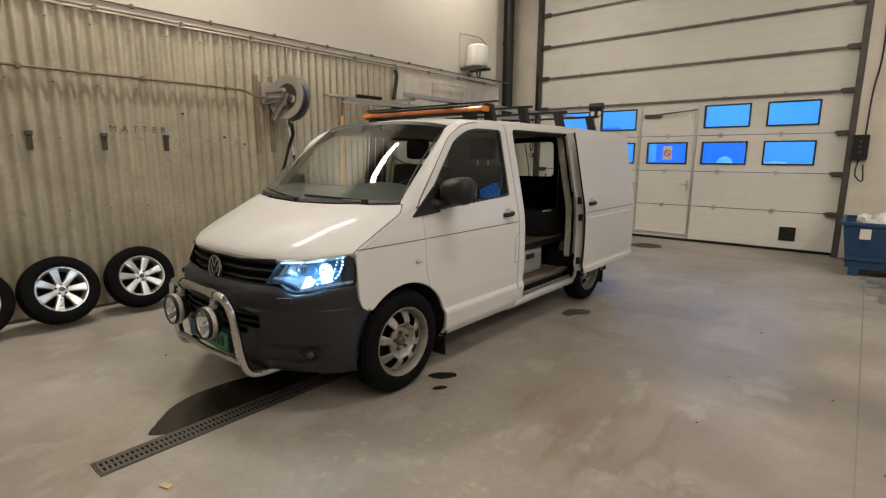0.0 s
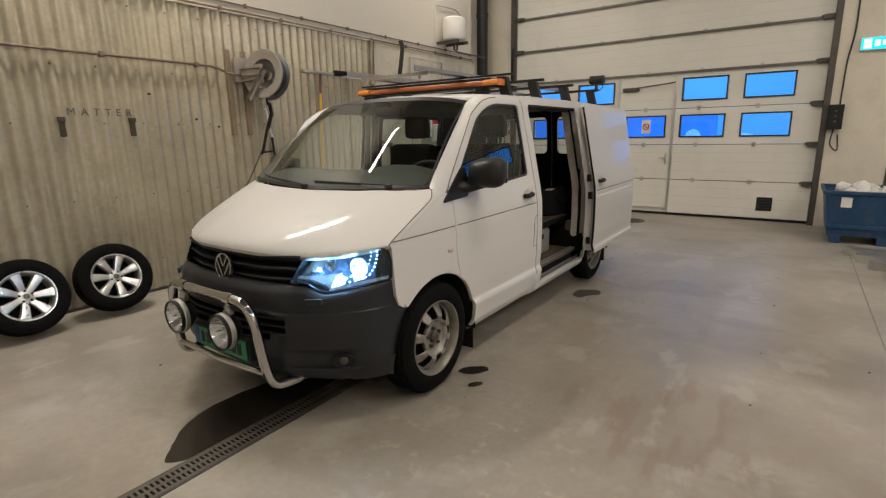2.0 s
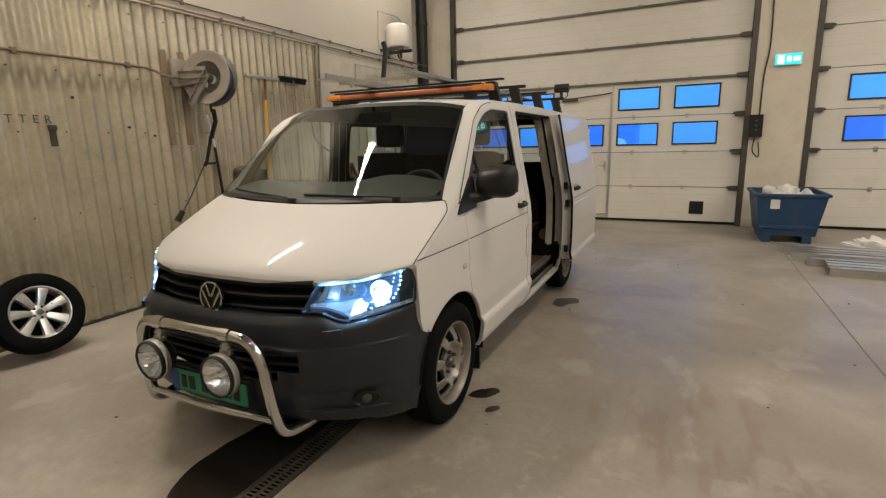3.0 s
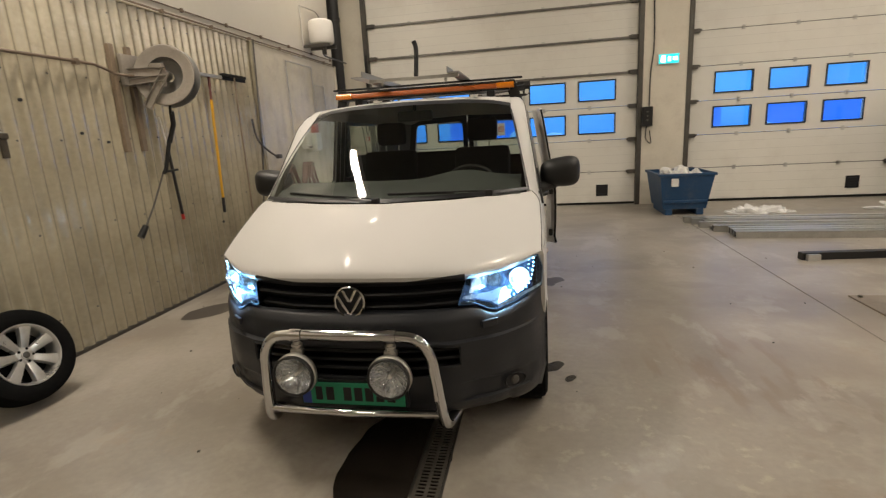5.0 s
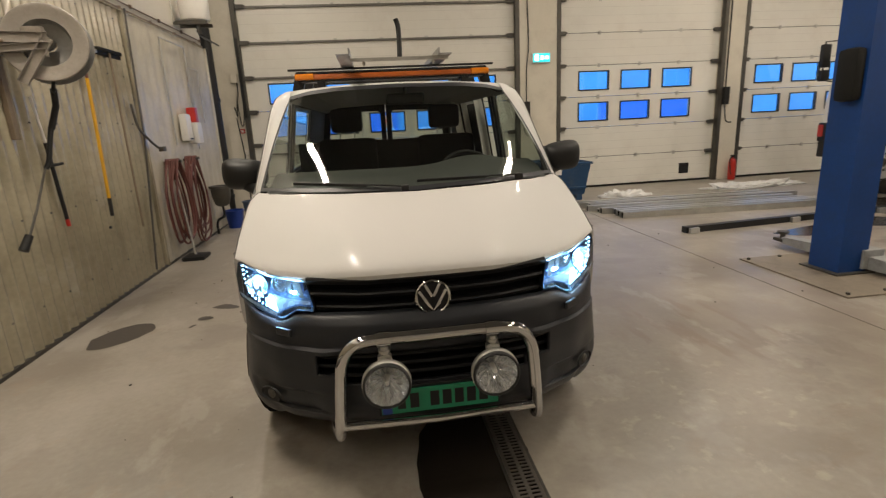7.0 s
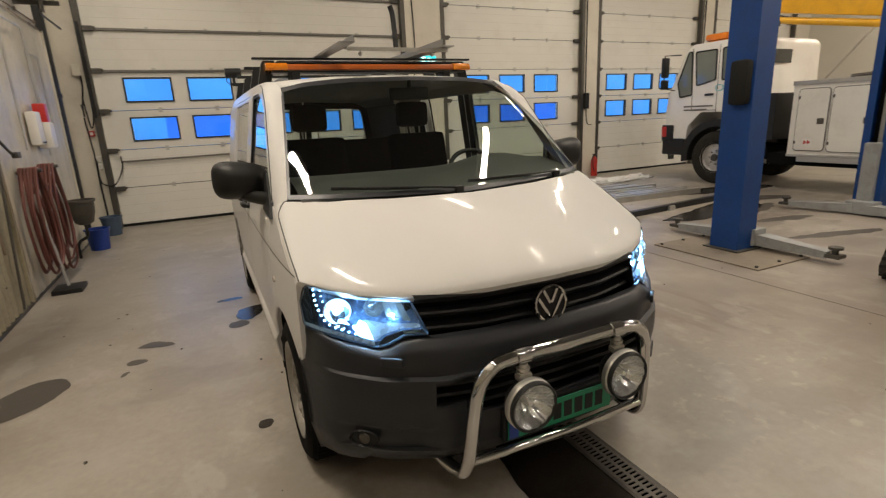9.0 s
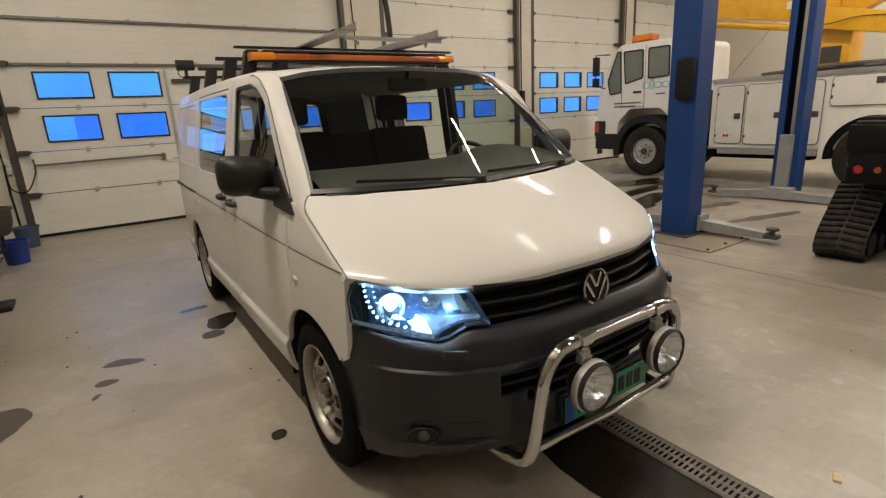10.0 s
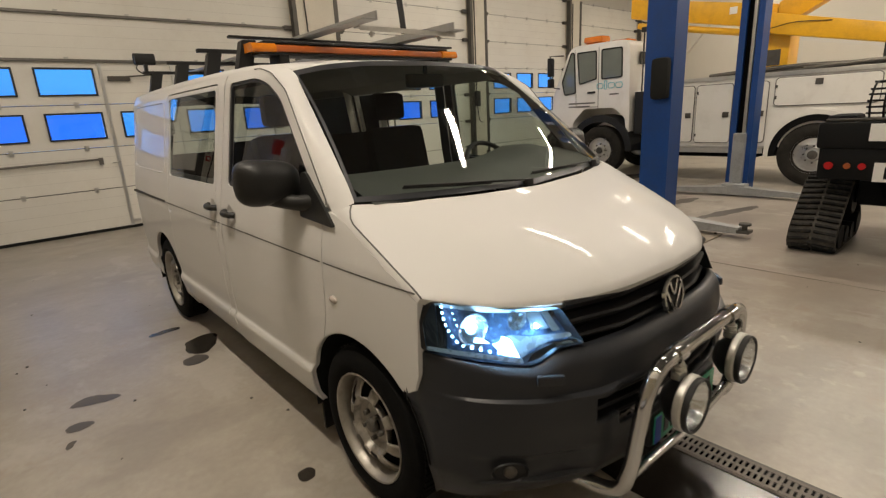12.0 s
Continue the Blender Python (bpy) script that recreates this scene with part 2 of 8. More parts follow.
    layer((0.244, 0.211, 0.172), 5.0, 0.60, 0.72, 0.4, 8, 0.65)                         # dark specks
    layer((0.222, 0.187, 0.150), 0.9, 0.40, 0.60, 0.55, 10, 0.6, centre=(0.4, 2.2), reach=3.2)
    layer((0.123, 0.094, 0.072), 1.1, 0.50, 0.56, 0.75, 8, 0.6, stretch=(0.7, 1.6, 0.2), centre=(3.6, 5.4), reach=3.4)
    layer((0.217, 0.180, 0.153), 0.9, 0.36, 0.62, 0.85, 5, 0.5, centre=(1.6, 2.8), reach=4.6)
    layer((0.445, 0.417, 0.372), 2.4, 0.56, 0.62, 0.36, 6, 0.6, stretch=(1.0, 0.55, 0.7))     # scraped pale marks
    layer((0.211, 0.183, 0.156), 1.7, 0.55, 0.62, 0.40, 5, 0.5, stretch=(0.6, 1.0, 0.3))      # crisp damp marks
    layer((0.204, 0.163, 0.125), 1.3, 0.42, 0.60, 0.55, 8, 0.6, stretch=(0.8, 1.3, 0.4), centre=(0.3, 1.0), reach=2.8)
    # darker under the van's nose: wet stain with the van's shade added
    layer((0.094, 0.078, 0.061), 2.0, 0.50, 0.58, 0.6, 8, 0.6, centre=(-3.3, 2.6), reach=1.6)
    return m


FLOOR = concrete()
# wet concrete, its tone also lowered for the shade under the van
WET = surface("wet_floor", (0.023, 0.019, 0.015), 0.20, vary=0.25, scale=3, fine=20, bump=0.03, rough_vary=0.1)
DAMP = surface("damp_stain", (0.073, 0.063, 0.053), 0.45, vary=0.25, scale=4, fine=40, bump=0.05)
SHEET = surface("corrugated_sheet", (0.378, 0.334, 0.238), 0.17, vary=0.20, scale=1.6, fine=25, bump=0.012, gloss=1.0, rough_vary=0.05, coat=0.5, coat_rough=0.10, scuff=(0.52, 0.48, 0.40), scuff_amount=0.5, dirt=(0.20, 0.17, 0.12), dirt_amount=0.45)
SHEETPALE = surface("pale_wall_sheet", (0.54, 0.50, 0.41), 0.42, vary=0.14, scale=1.8, fine=30, bump=0.03, dirt=(0.24, 0.20, 0.15), dirt_amount=0.4)
PLASTER = surface("white_wall_paint", (0.55, 0.52, 0.455), 0.6, vary=0.06, scale=0.8, fine=60, bump=0.04, dirt=(0.5, 0.45, 0.38), dirt_amount=0.25)
PILLAR = surface("beige_pillar_paint", (0.64, 0.595, 0.50), 0.55, vary=0.08, scale=1.2, fine=50, bump=0.04, dirt=(0.35, 0.3, 0.24), dirt_amount=0.35)
# dark, to keep the ceiling's reflection in the windscreen low
CEILING = surface("ceiling_paint", (0.13, 0.125, 0.115), 0.8, vary=0.05, bump=0.0)
DOORWHITE = surface("door_panel_paint", (0.72, 0.70, 0.64), 0.42, vary=0.05, scale=1.0, fine=70, bump=0.05, dirt=(0.5, 0.45, 0.38), dirt_amount=0.3, island=0.03)
RUBBER = surface("black_rubber", (0.012, 0.012, 0.011), 0.7, gloss=0.2, vary=0.25, scale=6, fine=60, bump=0.15)
TYRE = surface("tyre_rubber", (0.006, 0.006, 0.006), 0.8, vary=0.3, scale=9, fine=70, bump=0.12, dirt=(0.016, 0.0145, 0.012), dirt_amount=0.35, gloss=0.06)
BLACK = surface("black_plastic", (0.013, 0.013, 0.013), 0.45, vary=0.2, scale=5, fine=120, bump=0.08, gloss=0.35)
DARKSTEEL = surface("dark_steel", (0.10, 0.095, 0.085), 0.5, 0.7, vary=0.25, scale=6, fine=60, bump=0.06, dirt=(0.12, 0.07, 0.04), dirt_amount=0.4)
STEEL = surface("galvanised_steel", (0.50, 0.49, 0.46), 0.38, 0.85, vary=0.16, scale=5, fine=40, bump=0.03)
ALU = surface("bare_aluminium", (0.66, 0.66, 0.64), 0.32, 0.9, vary=0.1, scale=4, fine=50, bump=0.02)
CHROME = surface("polished_chrome", (0.55, 0.55, 0.55), 0.06, 1.0, vary=0.04, scale=8, fine=60, bump=0.01, rough_vary=0.05)
ALLOY = surface("alloy_silver", (0.60, 0.59, 0.57), 0.3, 0.8, vary=0.08, scale=8, fine=60, bump=0.02, dirt=(0.2, 0.17, 0.13), dirt_amount=0.3)
BLUEPAINT = surface("blue_lift_paint", (0.006, 0.046, 0.195), 0.45, vary=0.15, scale=2, fine=30, bump=0.03, gloss=0.35, dirt=(0.02, 0.04, 0.10), dirt_amount=0.4)
BINBLUE = surface("blue_skip_paint", (0.010, 0.05, 0.125), 0.45, vary=0.15, scale=3, fine=30, bump=0.04, dirt=(0.12, 0.12, 0.12), dirt_amount=0.45)
WOOD = surface("old_wood", (0.205, 0.155, 0.105), 0.7, vary=0.25, scale=5, fine=50, bump=0.15)
RED = surface("red_paint", (0.48, 0.025, 0.018), 0.35, vary=0.12, scale=6, fine=50, bump=0.02)
HOSE = surface("red_brown_hose", (0.13, 0.04, 0.03), 0.5, vary=0.2, scale=8, fine=60, bump=0.05)
YELLOW = surface("yellow_paint", (0.68, 0.36, 0.012), 0.38, vary=0.1, scale=3, fine=40, bump=0.03, dirt=(0.3, 0.17, 0.03), dirt_amount=0.4)
WHITEPLASTIC = surface("white_plastic", (0.72, 0.70, 0.66), 0.4, vary=0.06, bump=0.02)
SNOW = surface("dirty_snow", (0.78, 0.78, 0.77), 0.65, vary=0.1, scale=6, fine=60, bump=0.5, dirt=(0.45, 0.42, 0.38), dirt_amount=0.4)
PANE = clear("door_window_pane", (0.75, 0.86, 0.95))
DUSK = glow("dusk_outside", (0.07, 0.33, 1.0), 1.5)

# ---- floor, walls, ceiling ----
WX, DY = -6.22, 10.49          # face of the sheet wall; face of the doors
XE, YS = 13.5, -7.0            # far wall; wall behind
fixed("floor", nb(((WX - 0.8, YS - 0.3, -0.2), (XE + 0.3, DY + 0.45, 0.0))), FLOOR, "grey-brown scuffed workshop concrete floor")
bm = bmesh.new()
for jx0, jy0, jx1, jy1 in ((0.07, -6.9, 0.08, 10.3),):
    box(bm, (jx0 - 0.004, jy0, 0.001), (jx0 + 0.004, jy1, 0.004))
fixed("trim_floor_joint", bm, surface("joint_filler", (0.225, 0.20, 0.168), 0.6, vary=0.2, bump=0.05), "dark saw-cut joint across the concrete floor")
# unseen ceiling, added to close the room
fixed("ceiling", nb(((WX - 0.8, YS - 0.3, CEIL), (XE + 0.3, DY + 0.5, CEIL + 0.2))), CEILING, "plain dark ceiling, added out of view")
fixed("wall_west", nb(((WX - 0.8, YS - 0.3, 0.0), (WX - 0.055, 9.13, CEIL)), ((WX - 0.8, 9.13, 0.0), (WX - 0.46, DY + 0.5, CEIL))), PLASTER, "cream painted upper wall above the sheeting")
fixed("wall_east", nb(((XE, YS - 0.3, 0.0), (XE + 0.3, DY + 0.5, CEIL))), PLASTER, "plain pale wall behind the truck")
fixed("wall_south", nb(((WX - 0.055, YS - 0.3, 0.0), (XE, YS, CEIL))), PLASTER, "plain cream workshop wall")

# trapezoid sheeting
def sheeting(name, y0, y1, z0, z1, pitch, depth, label, coating):
    bm = bmesh.new()
    prof = []
    y = y0
    while y < y1 - 1e-6:
        for dy, d in [(k / 14, 0.5 - 0.5 * math.cos(2 * math.pi * k / 14)) for k in range(14)]:
            if y + dy * pitch < y1:
                prof.append((y + dy * pitch, WX - depth * (1 - d)))
        y += pitch
    zs = [z0, z1]
    grid(bm, [[(x, yy, z) for yy, x in prof] for z in zs])
    ob = fixed(name, bm, coating, label)
    ob.data.shade_smooth()
    return ob

sheeting("wall_sheeting_1", YS, 6.08, 0.03, 3.03, 0.122, 0.032, "grey-beige corrugated steel wall sheeting", SHEET)
sheeting("wall_sheeting_2", 6.14, 9.12, 0.03, 3.03, 0.244, 0.012, "smoother pale beige ribbed wall sheeting", SHEETPALE)
fixed("trim_sheet_edge", nb(((WX - 0.05, 6.08, 0.02), (WX + 0.012, 6.14, 3.05))), SHEET, "steel cover strip between wall sheets")
fixed("trim_sheet_top", nb(((WX - 0.055, YS, 3.03), (WX + 0.012, 9.12, 3.04))), SHEET, "folded steel strip along the top of the sheeting")
fixed("trim_sheet_foot", nb(((WX - 0.055, YS, 0.0), (WX + 0.004, 9.12, 0.03))), DARKSTEEL, "dark strip at the foot of the sheeting")
fixed("trim_wall_corner", nb(((WX - 0.054, 9.121, 0.0), (WX + 0.012, 9.15, 3.05))), PILLAR, "beige end strip of the sheeting")

# the door wall: piers, lintel
DOORS = [(-5.92, -0.36, 5.3), (0.60, 4.36, 4.6), (4.93, 8.52, 4.6), (9.10, 12.7, 4.6)]
edges = [WX - 0.45] + [v for d in DOORS for v in d[:2]] + [XE]
for k in range(0, len(edges), 2):
    fixed("wall_pier_%d" % (k // 2 + 1), nb(((edges[k], DY - 0.16 if k else DY - 0.10, 0.0), (edges[k + 1], DY + 0.45, CEIL)), bevel=0.008), PILLAR, "beige painted pier between the overhead doors")
for k, (x0, x1, top) in enumerate(DOORS):
    fixed("wall_lintel_%d" % (k + 1), nb(((x0, DY + 0.10, top), (x1, DY + 0.45, CEIL))), PLASTER, "cream wall over an overhead door")

# outside at dusk, seen through the door windows
def dusk():
    m = DUSK
    N, L = m.node_tree.nodes, m.node_tree.links
    b = N["Principled BSDF"]
    geo, sp, no, rp = N.new("ShaderNodeNewGeometry"), N.new("ShaderNodeSeparateXYZ"), N.new("ShaderNodeTexNoise"), N.new("ShaderNodeValToRGB")
    L.new(geo.outputs["Position"], sp.inputs[0])
    L.new(geo.outputs["Position"], no.inputs["Vector"])
    no.inputs["Scale"].default_value = 0.45
    ad = N.new("ShaderNodeMath")
    ad.operation = "MULTIPLY_ADD"
    L.new(sp.outputs["Z"], ad.inputs[0])
    ad.inputs[1].default_value = 0.12
    L.new(no.outputs[0], ad.inputs[2])
    L.new(ad.outputs[0], rp.inputs[0])
    e = rp.color_ramp.elements
    e[0].position, e[0].color = 0.35, (0.045, 0.25, 0.80, 1)
    e[1].position, e[1].color = 1.0, (0.10, 0.42, 1.0, 1)
    L.new(rp.outputs[0], b.inputs["Emission Color"])
    b.inputs["Base Color"].default_value = (0, 0, 0, 1)

dusk()
bm = bmesh.new()
grid(bm, [[(-16, DY + 7, -0.5), (24, DY + 7, -0.5)], [(-16, DY + 7, 9), (24, DY + 7, 9)]])
fixed("backdrop", bm, DUSK, "blue dusk sky outside the overhead doors")
# snow bank: its own emission stands in for dusk light on it
bm = bmesh.new()
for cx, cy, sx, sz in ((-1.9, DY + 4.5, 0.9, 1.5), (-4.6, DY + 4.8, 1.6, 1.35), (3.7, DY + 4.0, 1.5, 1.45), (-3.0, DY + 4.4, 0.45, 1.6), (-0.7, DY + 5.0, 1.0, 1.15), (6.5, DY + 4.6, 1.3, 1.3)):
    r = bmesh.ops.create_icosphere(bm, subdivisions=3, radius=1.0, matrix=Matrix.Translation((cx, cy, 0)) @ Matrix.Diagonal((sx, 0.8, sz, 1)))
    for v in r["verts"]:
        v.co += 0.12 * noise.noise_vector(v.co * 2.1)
single("snow_bank", bm, glow("snow_dusk_glow", (0.30, 0.60, 1.0), 0.9), "bank of snow in the yard, blue dusk light given as glow", "snow", smooth=True, kind="stuff")

# fences emit a dim blue in place of the dusk light they catch
FENCE = glow("fence_dusk_glow", (0.045, 0.22, 0.80), 0.95)
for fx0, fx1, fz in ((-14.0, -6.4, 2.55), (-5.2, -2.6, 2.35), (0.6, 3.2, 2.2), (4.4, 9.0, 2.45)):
    single("yard_fence", nb(((fx0, DY + 6.0, -0.3), (fx1, DY + 6.2, fz))), FENCE, "fence in the yard, glowing blue in place of dusk light", "fence", "yard fences")

# ---- overhead doors ----
FRAMEBLACK = surface("window_frame_black", (0.015, 0.016, 0.02), 0.4, vary=0.1, bump=0.02)
PH = 0.66
RAIL = surface("grey_rail_steel", (0.17, 0.16, 0.145), 0.45, 0.5, vary=0.2, scale=5, bump=0.04)
GASKET = surface("door_gasket", (0.10, 0.095, 0.085), 0.6, vary=0.15, bump=0.05)
panel_bits = []

def panel_with_holes(bm, x0, x1, z0, z1, y0, y1, holes):
    """A panel cut into strips round its window holes."""
    xs = sorted([x0, x1] + [v for h in holes for v in h[:2]])
    for a, b in zip(xs, xs[1:]):
        hs = [h for h in holes if h[0] <= a + 1e-6 and h[1] >= b - 1e-6]
        if hs:
            box(bm, (a, y0, z0), (b, y1, hs[0][2])), box(bm, (a, y0, hs[0][3]), (b, y1, z1))
        else:
            box(bm, (a, y0, z0), (b, y1, z1))

def window(parent, x0, x1, z0, z1):
    bm = bmesh.new()
    f = 0.026
    for lo, hi in (((x0 - f, z0 - f), (x1 + f, z0)), ((x0 - f, z1), (x1 + f, z1 + f)), ((x0 - f, z0), (x0, z1)), ((x1, z0), (x1 + f, z1))):
        box(bm, (lo[0], DY - 0.016, lo[1]), (hi[0], DY + 0.05, hi[1]))
    fr = part("window_frame", bm, FRAMEBLACK, parent, "thin black window frame")
    p = part("pane", nb(((x0, DY + 0.02, z0), (x1, DY + 0.026, z1))), PANE, fr, "clear pane with blue dusk behind")
    p.visible_shadow = False

def overhead_door(num, x0, x1, top, cols, rows, wicket=None, stiff=(), glass=0.70):
    d = tagged(thing("door_%d" % num, ((x0 + x1) / 2, DY, 0), "white sectional overhead door with small windows, closed", ""), kind="structure")
    n = int(math.ceil(top / PH))
    for k in range(n):
        z0, z1 = k * PH + (0.035 if k else 0.046), min((k + 1) * PH + 0.03, top)
        holes = [(c, c + glass, z0 + 0.15, z0 + 0.512) for c in cols if k in rows.get(c, ())]
        spans = [(x0, x1)]
        if wicket and k < 4:
            spans = [(x0, wicket[0] - 0.05), (wicket[0] - 0.005, wicket[1] + 0.005), (wicket[1] + 0.05, x1)]
        for a, b in spans:
            bm = bmesh.new()
            hh = [h for h in holes if h[0] > a - 0.02 and h[1] < b + 0.02]
            panel_with_holes(bm, a, b, z0, z1 - 0.008, DY, DY + 0.045, hh)
            part("panel", bm, DOORWHITE, d)
            # shallow embossed lines, noted for the shade strips made at the end
            for zz in (z0 + 0.16, z0 + 0.33, z0 + 0.50):
                if not hh:
                    panel_bits.append((d, a + 0.02, b - 0.02, zz))
            for h in hh:
                window(d, *h)
        part("gasket", nb(((x0, DY + 0.004, z1 - 0.010), (x1, DY + 0.04, z1 + 0.002))), GASKET, d)
        # hinges along the joint
        bm = bmesh.new()
        nx = max(2, int(round((x1 - x0) / 0.98)))
        for i in range(nx + 1):
            hx = min(max(x0 + (x1 - x0) * i / nx, x0 + 0.04), x1 - 0.04)
            box(bm, (hx - 0.03, DY - 0.014, z1 - 0.045), (hx + 0.03, DY - 0.001, z1 - 0.012), 0.003)
            box(bm, (hx - 0.03, DY - 0.014, z1 + 0.004), (hx + 0.03, DY - 0.001, z1 + 0.037), 0.003)
            rod(bm, (hx - 0.03, DY - 0.014, z1 - 0.004), (hx + 0.03, DY - 0.014, z1 - 0.004), 0.008, seg=8)
        part("hinge_row", bm, STEEL, d)
        if k in stiff:
            bm = bmesh.new()
            box(bm, (x0 + 0.02, DY - 0.045, z1 - 0.036), (x1 - 0.02, DY - 0.001, z1 - 0.012), 0.005)
            box(bm, (x0 + 0.02, DY - 0.048, z1 - 0.012), (x1 - 0.02, DY - 0.03, z1 + 0.004), 0.003)
            part("stiffening_rail", bm, RAIL, d, "grey steel stiffening rail")
        for hx in (x0 + 0.06, x1 - 0.06):
            bm = bmesh.new()
            box(bm, (hx - 0.10, DY - 0.07, z1 - 0.05), (hx + 0.10, DY - 0.001, z1 + 0.03), 0.008)
            rod(bm, (hx - 0.13, DY - 0.05, z1), (hx + 0.13, DY - 0.05, z1), 0.022, seg=10)
            part("roller_bracket", bm, DARKSTEEL, d)
    part("bottom_seal", nb(((x0, DY - 0.02, 0.0), (x1, DY + 0.05, 0.045))), RUBBER, d, "black rubber seal along the floor")
    for tx in (x0 - 0.03, x1 + 0.03):
        bm = bmesh.new()
        box(bm, (tx - 0.045, DY - 0.17, 0.0), (tx + 0.045, DY - 0.165, top)), box(bm, (tx - 0.045, DY - 0.17, 0.0), (tx - 0.04, DY - 0.05, top)), box(bm, (tx + 0.04, DY - 0.17, 0.0), (tx + 0.045, DY - 0.05, top))
        part("track", bm, DARKSTEEL, d, "dark vertical door track")
    # foot vent
    vx = x1 - 0.66
    bm = nb(((vx - 0.12, DY - 0.012, 0.18), (vx + 0.12, DY - 0.001, 0.42)), bevel=0.004)
    v = part("vent", bm, BLACK, d, "black square vent flap")
    for i in range(4):
        part("vent_slat", nb(((vx - 0.10, DY - 0.02, 0.21 + 0.05 * i), (vx + 0.10, DY - 0.012, 0.235 + 0.05 * i))), FRAMEBLACK, v)
    if wicket:
        a, b = wicket
        bm = bmesh.new()
        for wx in (a - 0.05, b + 0.005):
            box(bm, (wx, DY - 0.02, 0.045), (wx + 0.045, DY + 0.045, 2.66), 0.003)
        box(bm, (a - 0.005, DY - 0.02, 0.10), (b + 0.005, DY + 0.045, 0.14), 0.003)
        part("wicket_frame", bm, ALU, d, "aluminium frame of the walk-through door")
        bm = bmesh.new()
        box(bm, (a + 0.05, DY - 0.06, 2.36), (a + 0.36, DY - 0.004, 2.43), 0.01)
        sweep(bm, [(a + 0.3, DY - 0.05, 2.42), (b - 0.08, DY - 0.06, 2.47), (b + 0.02, DY - 0.02, 2.49)], 0.012, 8)
        part("door_closer", bm, DARKSTEEL, d, "grey door closer with its arm")
        for hx in (a - 0.02, b - 0.06):
            bm = nb(((hx - 0.015, DY - 0.012, 0.98), (hx + 0.015, DY - 0.001, 1.18)), bevel=0.003)
            sweep(bm, [(hx, DY - 0.01, 1.1), (hx, DY - 0.05, 1.1), (hx - 0.11, DY - 0.05, 1.1)], 0.009, 8)
            part("door_handle", bm, STEEL, d)
    return d

c1 = [-1.495, -2.49, -3.485, -4.48, -5.47]
d1 = overhead_door(1, *DOORS[0], c1, {c1[0]: (2, 3), c1[1]: (2, 3), c1[2]: (2,), c1[3]: (2, 3), c1[4]: (2, 3)}, (-3.64, -2.66), (3, 4, 5, 6, 7))
c2 = [1.10, 2.08, 3.06]
d2 = overhead_door(2, *DOORS[1], c2, {c: (2, 3) for c in c2}, glass=0.66)
c3 = [5.33, 6.28, 7.23]
d3 = overhead_door(3, *DOORS[2], c3, {c: (2, 3) for c in c3}, glass=0.66)
d4 = overhead_door(4, *DOORS[3], [], {})

# daylight at dusk, let in by the windows of the overhead doors
for wx, wl in ((-3.1, 5.0), (2.35, 2.7), (6.6, 2.7)):
    ld = bpy.data.lights.new("dusk_window_light", "AREA")
    ld.shape, ld.size, ld.size_y, ld.energy, ld.color = "RECTANGLE", wl, 1.25, 7.0 * wl, (0.16, 0.45, 1.0)
    lo = new("dusk_window_light", ld)
    lo.matrix_world = pose(wx, DY + 0.30, 2.0, -90, 0, 0)
    tagged(lo, "blue dusk light from the yard through the door windows", "daylight", "", "structure")

# ---- the van ----
CX = -3.3
FA, RA, AXZ = 2.36, 5.37, 0.335     # front axle, rear axle, axle height
VANWHITE = surface("van_white_paint", (0.60, 0.59, 0.575), 0.5, vary=0.012, scale=1.2, fine=140, bump=0.0, coat=0.34, coat_rough=0.045, gloss=0.2, dirt=(0.72, 0.68, 0.62), dirt_amount=0.10, rough_vary=0.05)
BUMPER = surface("grey_bumper_plastic", (0.019, 0.0205, 0.0245), 0.42, vary=0.12, scale=5, fine=260, bump=0.10, gloss=0.35)
GRILLE = surface("grille_black", (0.009, 0.009, 0.010), 0.45, gloss=0.3, vary=0.12, scale=9, fine=150, bump=0.04)
# for dark underbody parts, and for sheets that imitate shade in hollows
LINER = surface("underbody_and_shade", (0.006, 0.006, 0.006), 0.9, gloss=0.1, vary=0.3, scale=5, fine=60, bump=0.1)
TRIMDARK = surface("dark_interior_trim", (0.008, 0.008, 0.009), 0.7, gloss=0.2, vary=0.15, scale=6, fine=120, bump=0.05)
TRIMGREY = surface("grey_door_trim", (0.085, 0.082, 0.077), 0.7, gloss=0.2, vary=0.12, scale=6, fine=120, bump=0.05)
LINING = surface("grey_roof_lining", (0.30, 0.295, 0.28), 0.8, vary=0.06, scale=4, fine=120, bump=0.04)
CLOTH = surface("dark_seat_cloth", (0.009, 0.009, 0.010), 0.85, gloss=0.15, vary=0.2, scale=8, fine=200, bump=0.15)
PLY = surface("worn_plywood", (0.10, 0.075, 0.052), 0.6, vary=0.3, scale=4, fine=40, bump=0.08, dirt=(0.08, 0.06, 0.05), dirt_amount=0.5)
GREYBOX = surface("grey_drawer_plastic", (0.27, 0.27, 0.26), 0.45, vary=0.1, scale=5, bump=0.03)
SCREEN = clear("windscreen_glass", (0.74, 0.81, 0.76), both=0.065)
TINT = clear("side_window_glass", (0.74, 0.79, 0.76), both=0.035)
LENS = clear("lamp_lens", (0.96, 0.97, 0.98))
AMBER2 = surface("dark_amber_plastic", (0.32, 0.075, 0.008), 0.35, vary=0.15, scale=9, fine=60, bump=0.03, coat=0.1)
AMBER = surface("amber_plastic", (0.62, 0.17, 0.012), 0.18, vary=0.12, scale=8, fine=60, bump=0.03, coat=0.4)
REPEATER = surface("pale_repeater_lens", (0.50, 0.44, 0.40), 0.2, vary=0.2, scale=30, fine=90, bump=0.05, coat=0.4)
HLENS = clear("tinted_lamp_lens", (0.62, 0.82, 1.0))
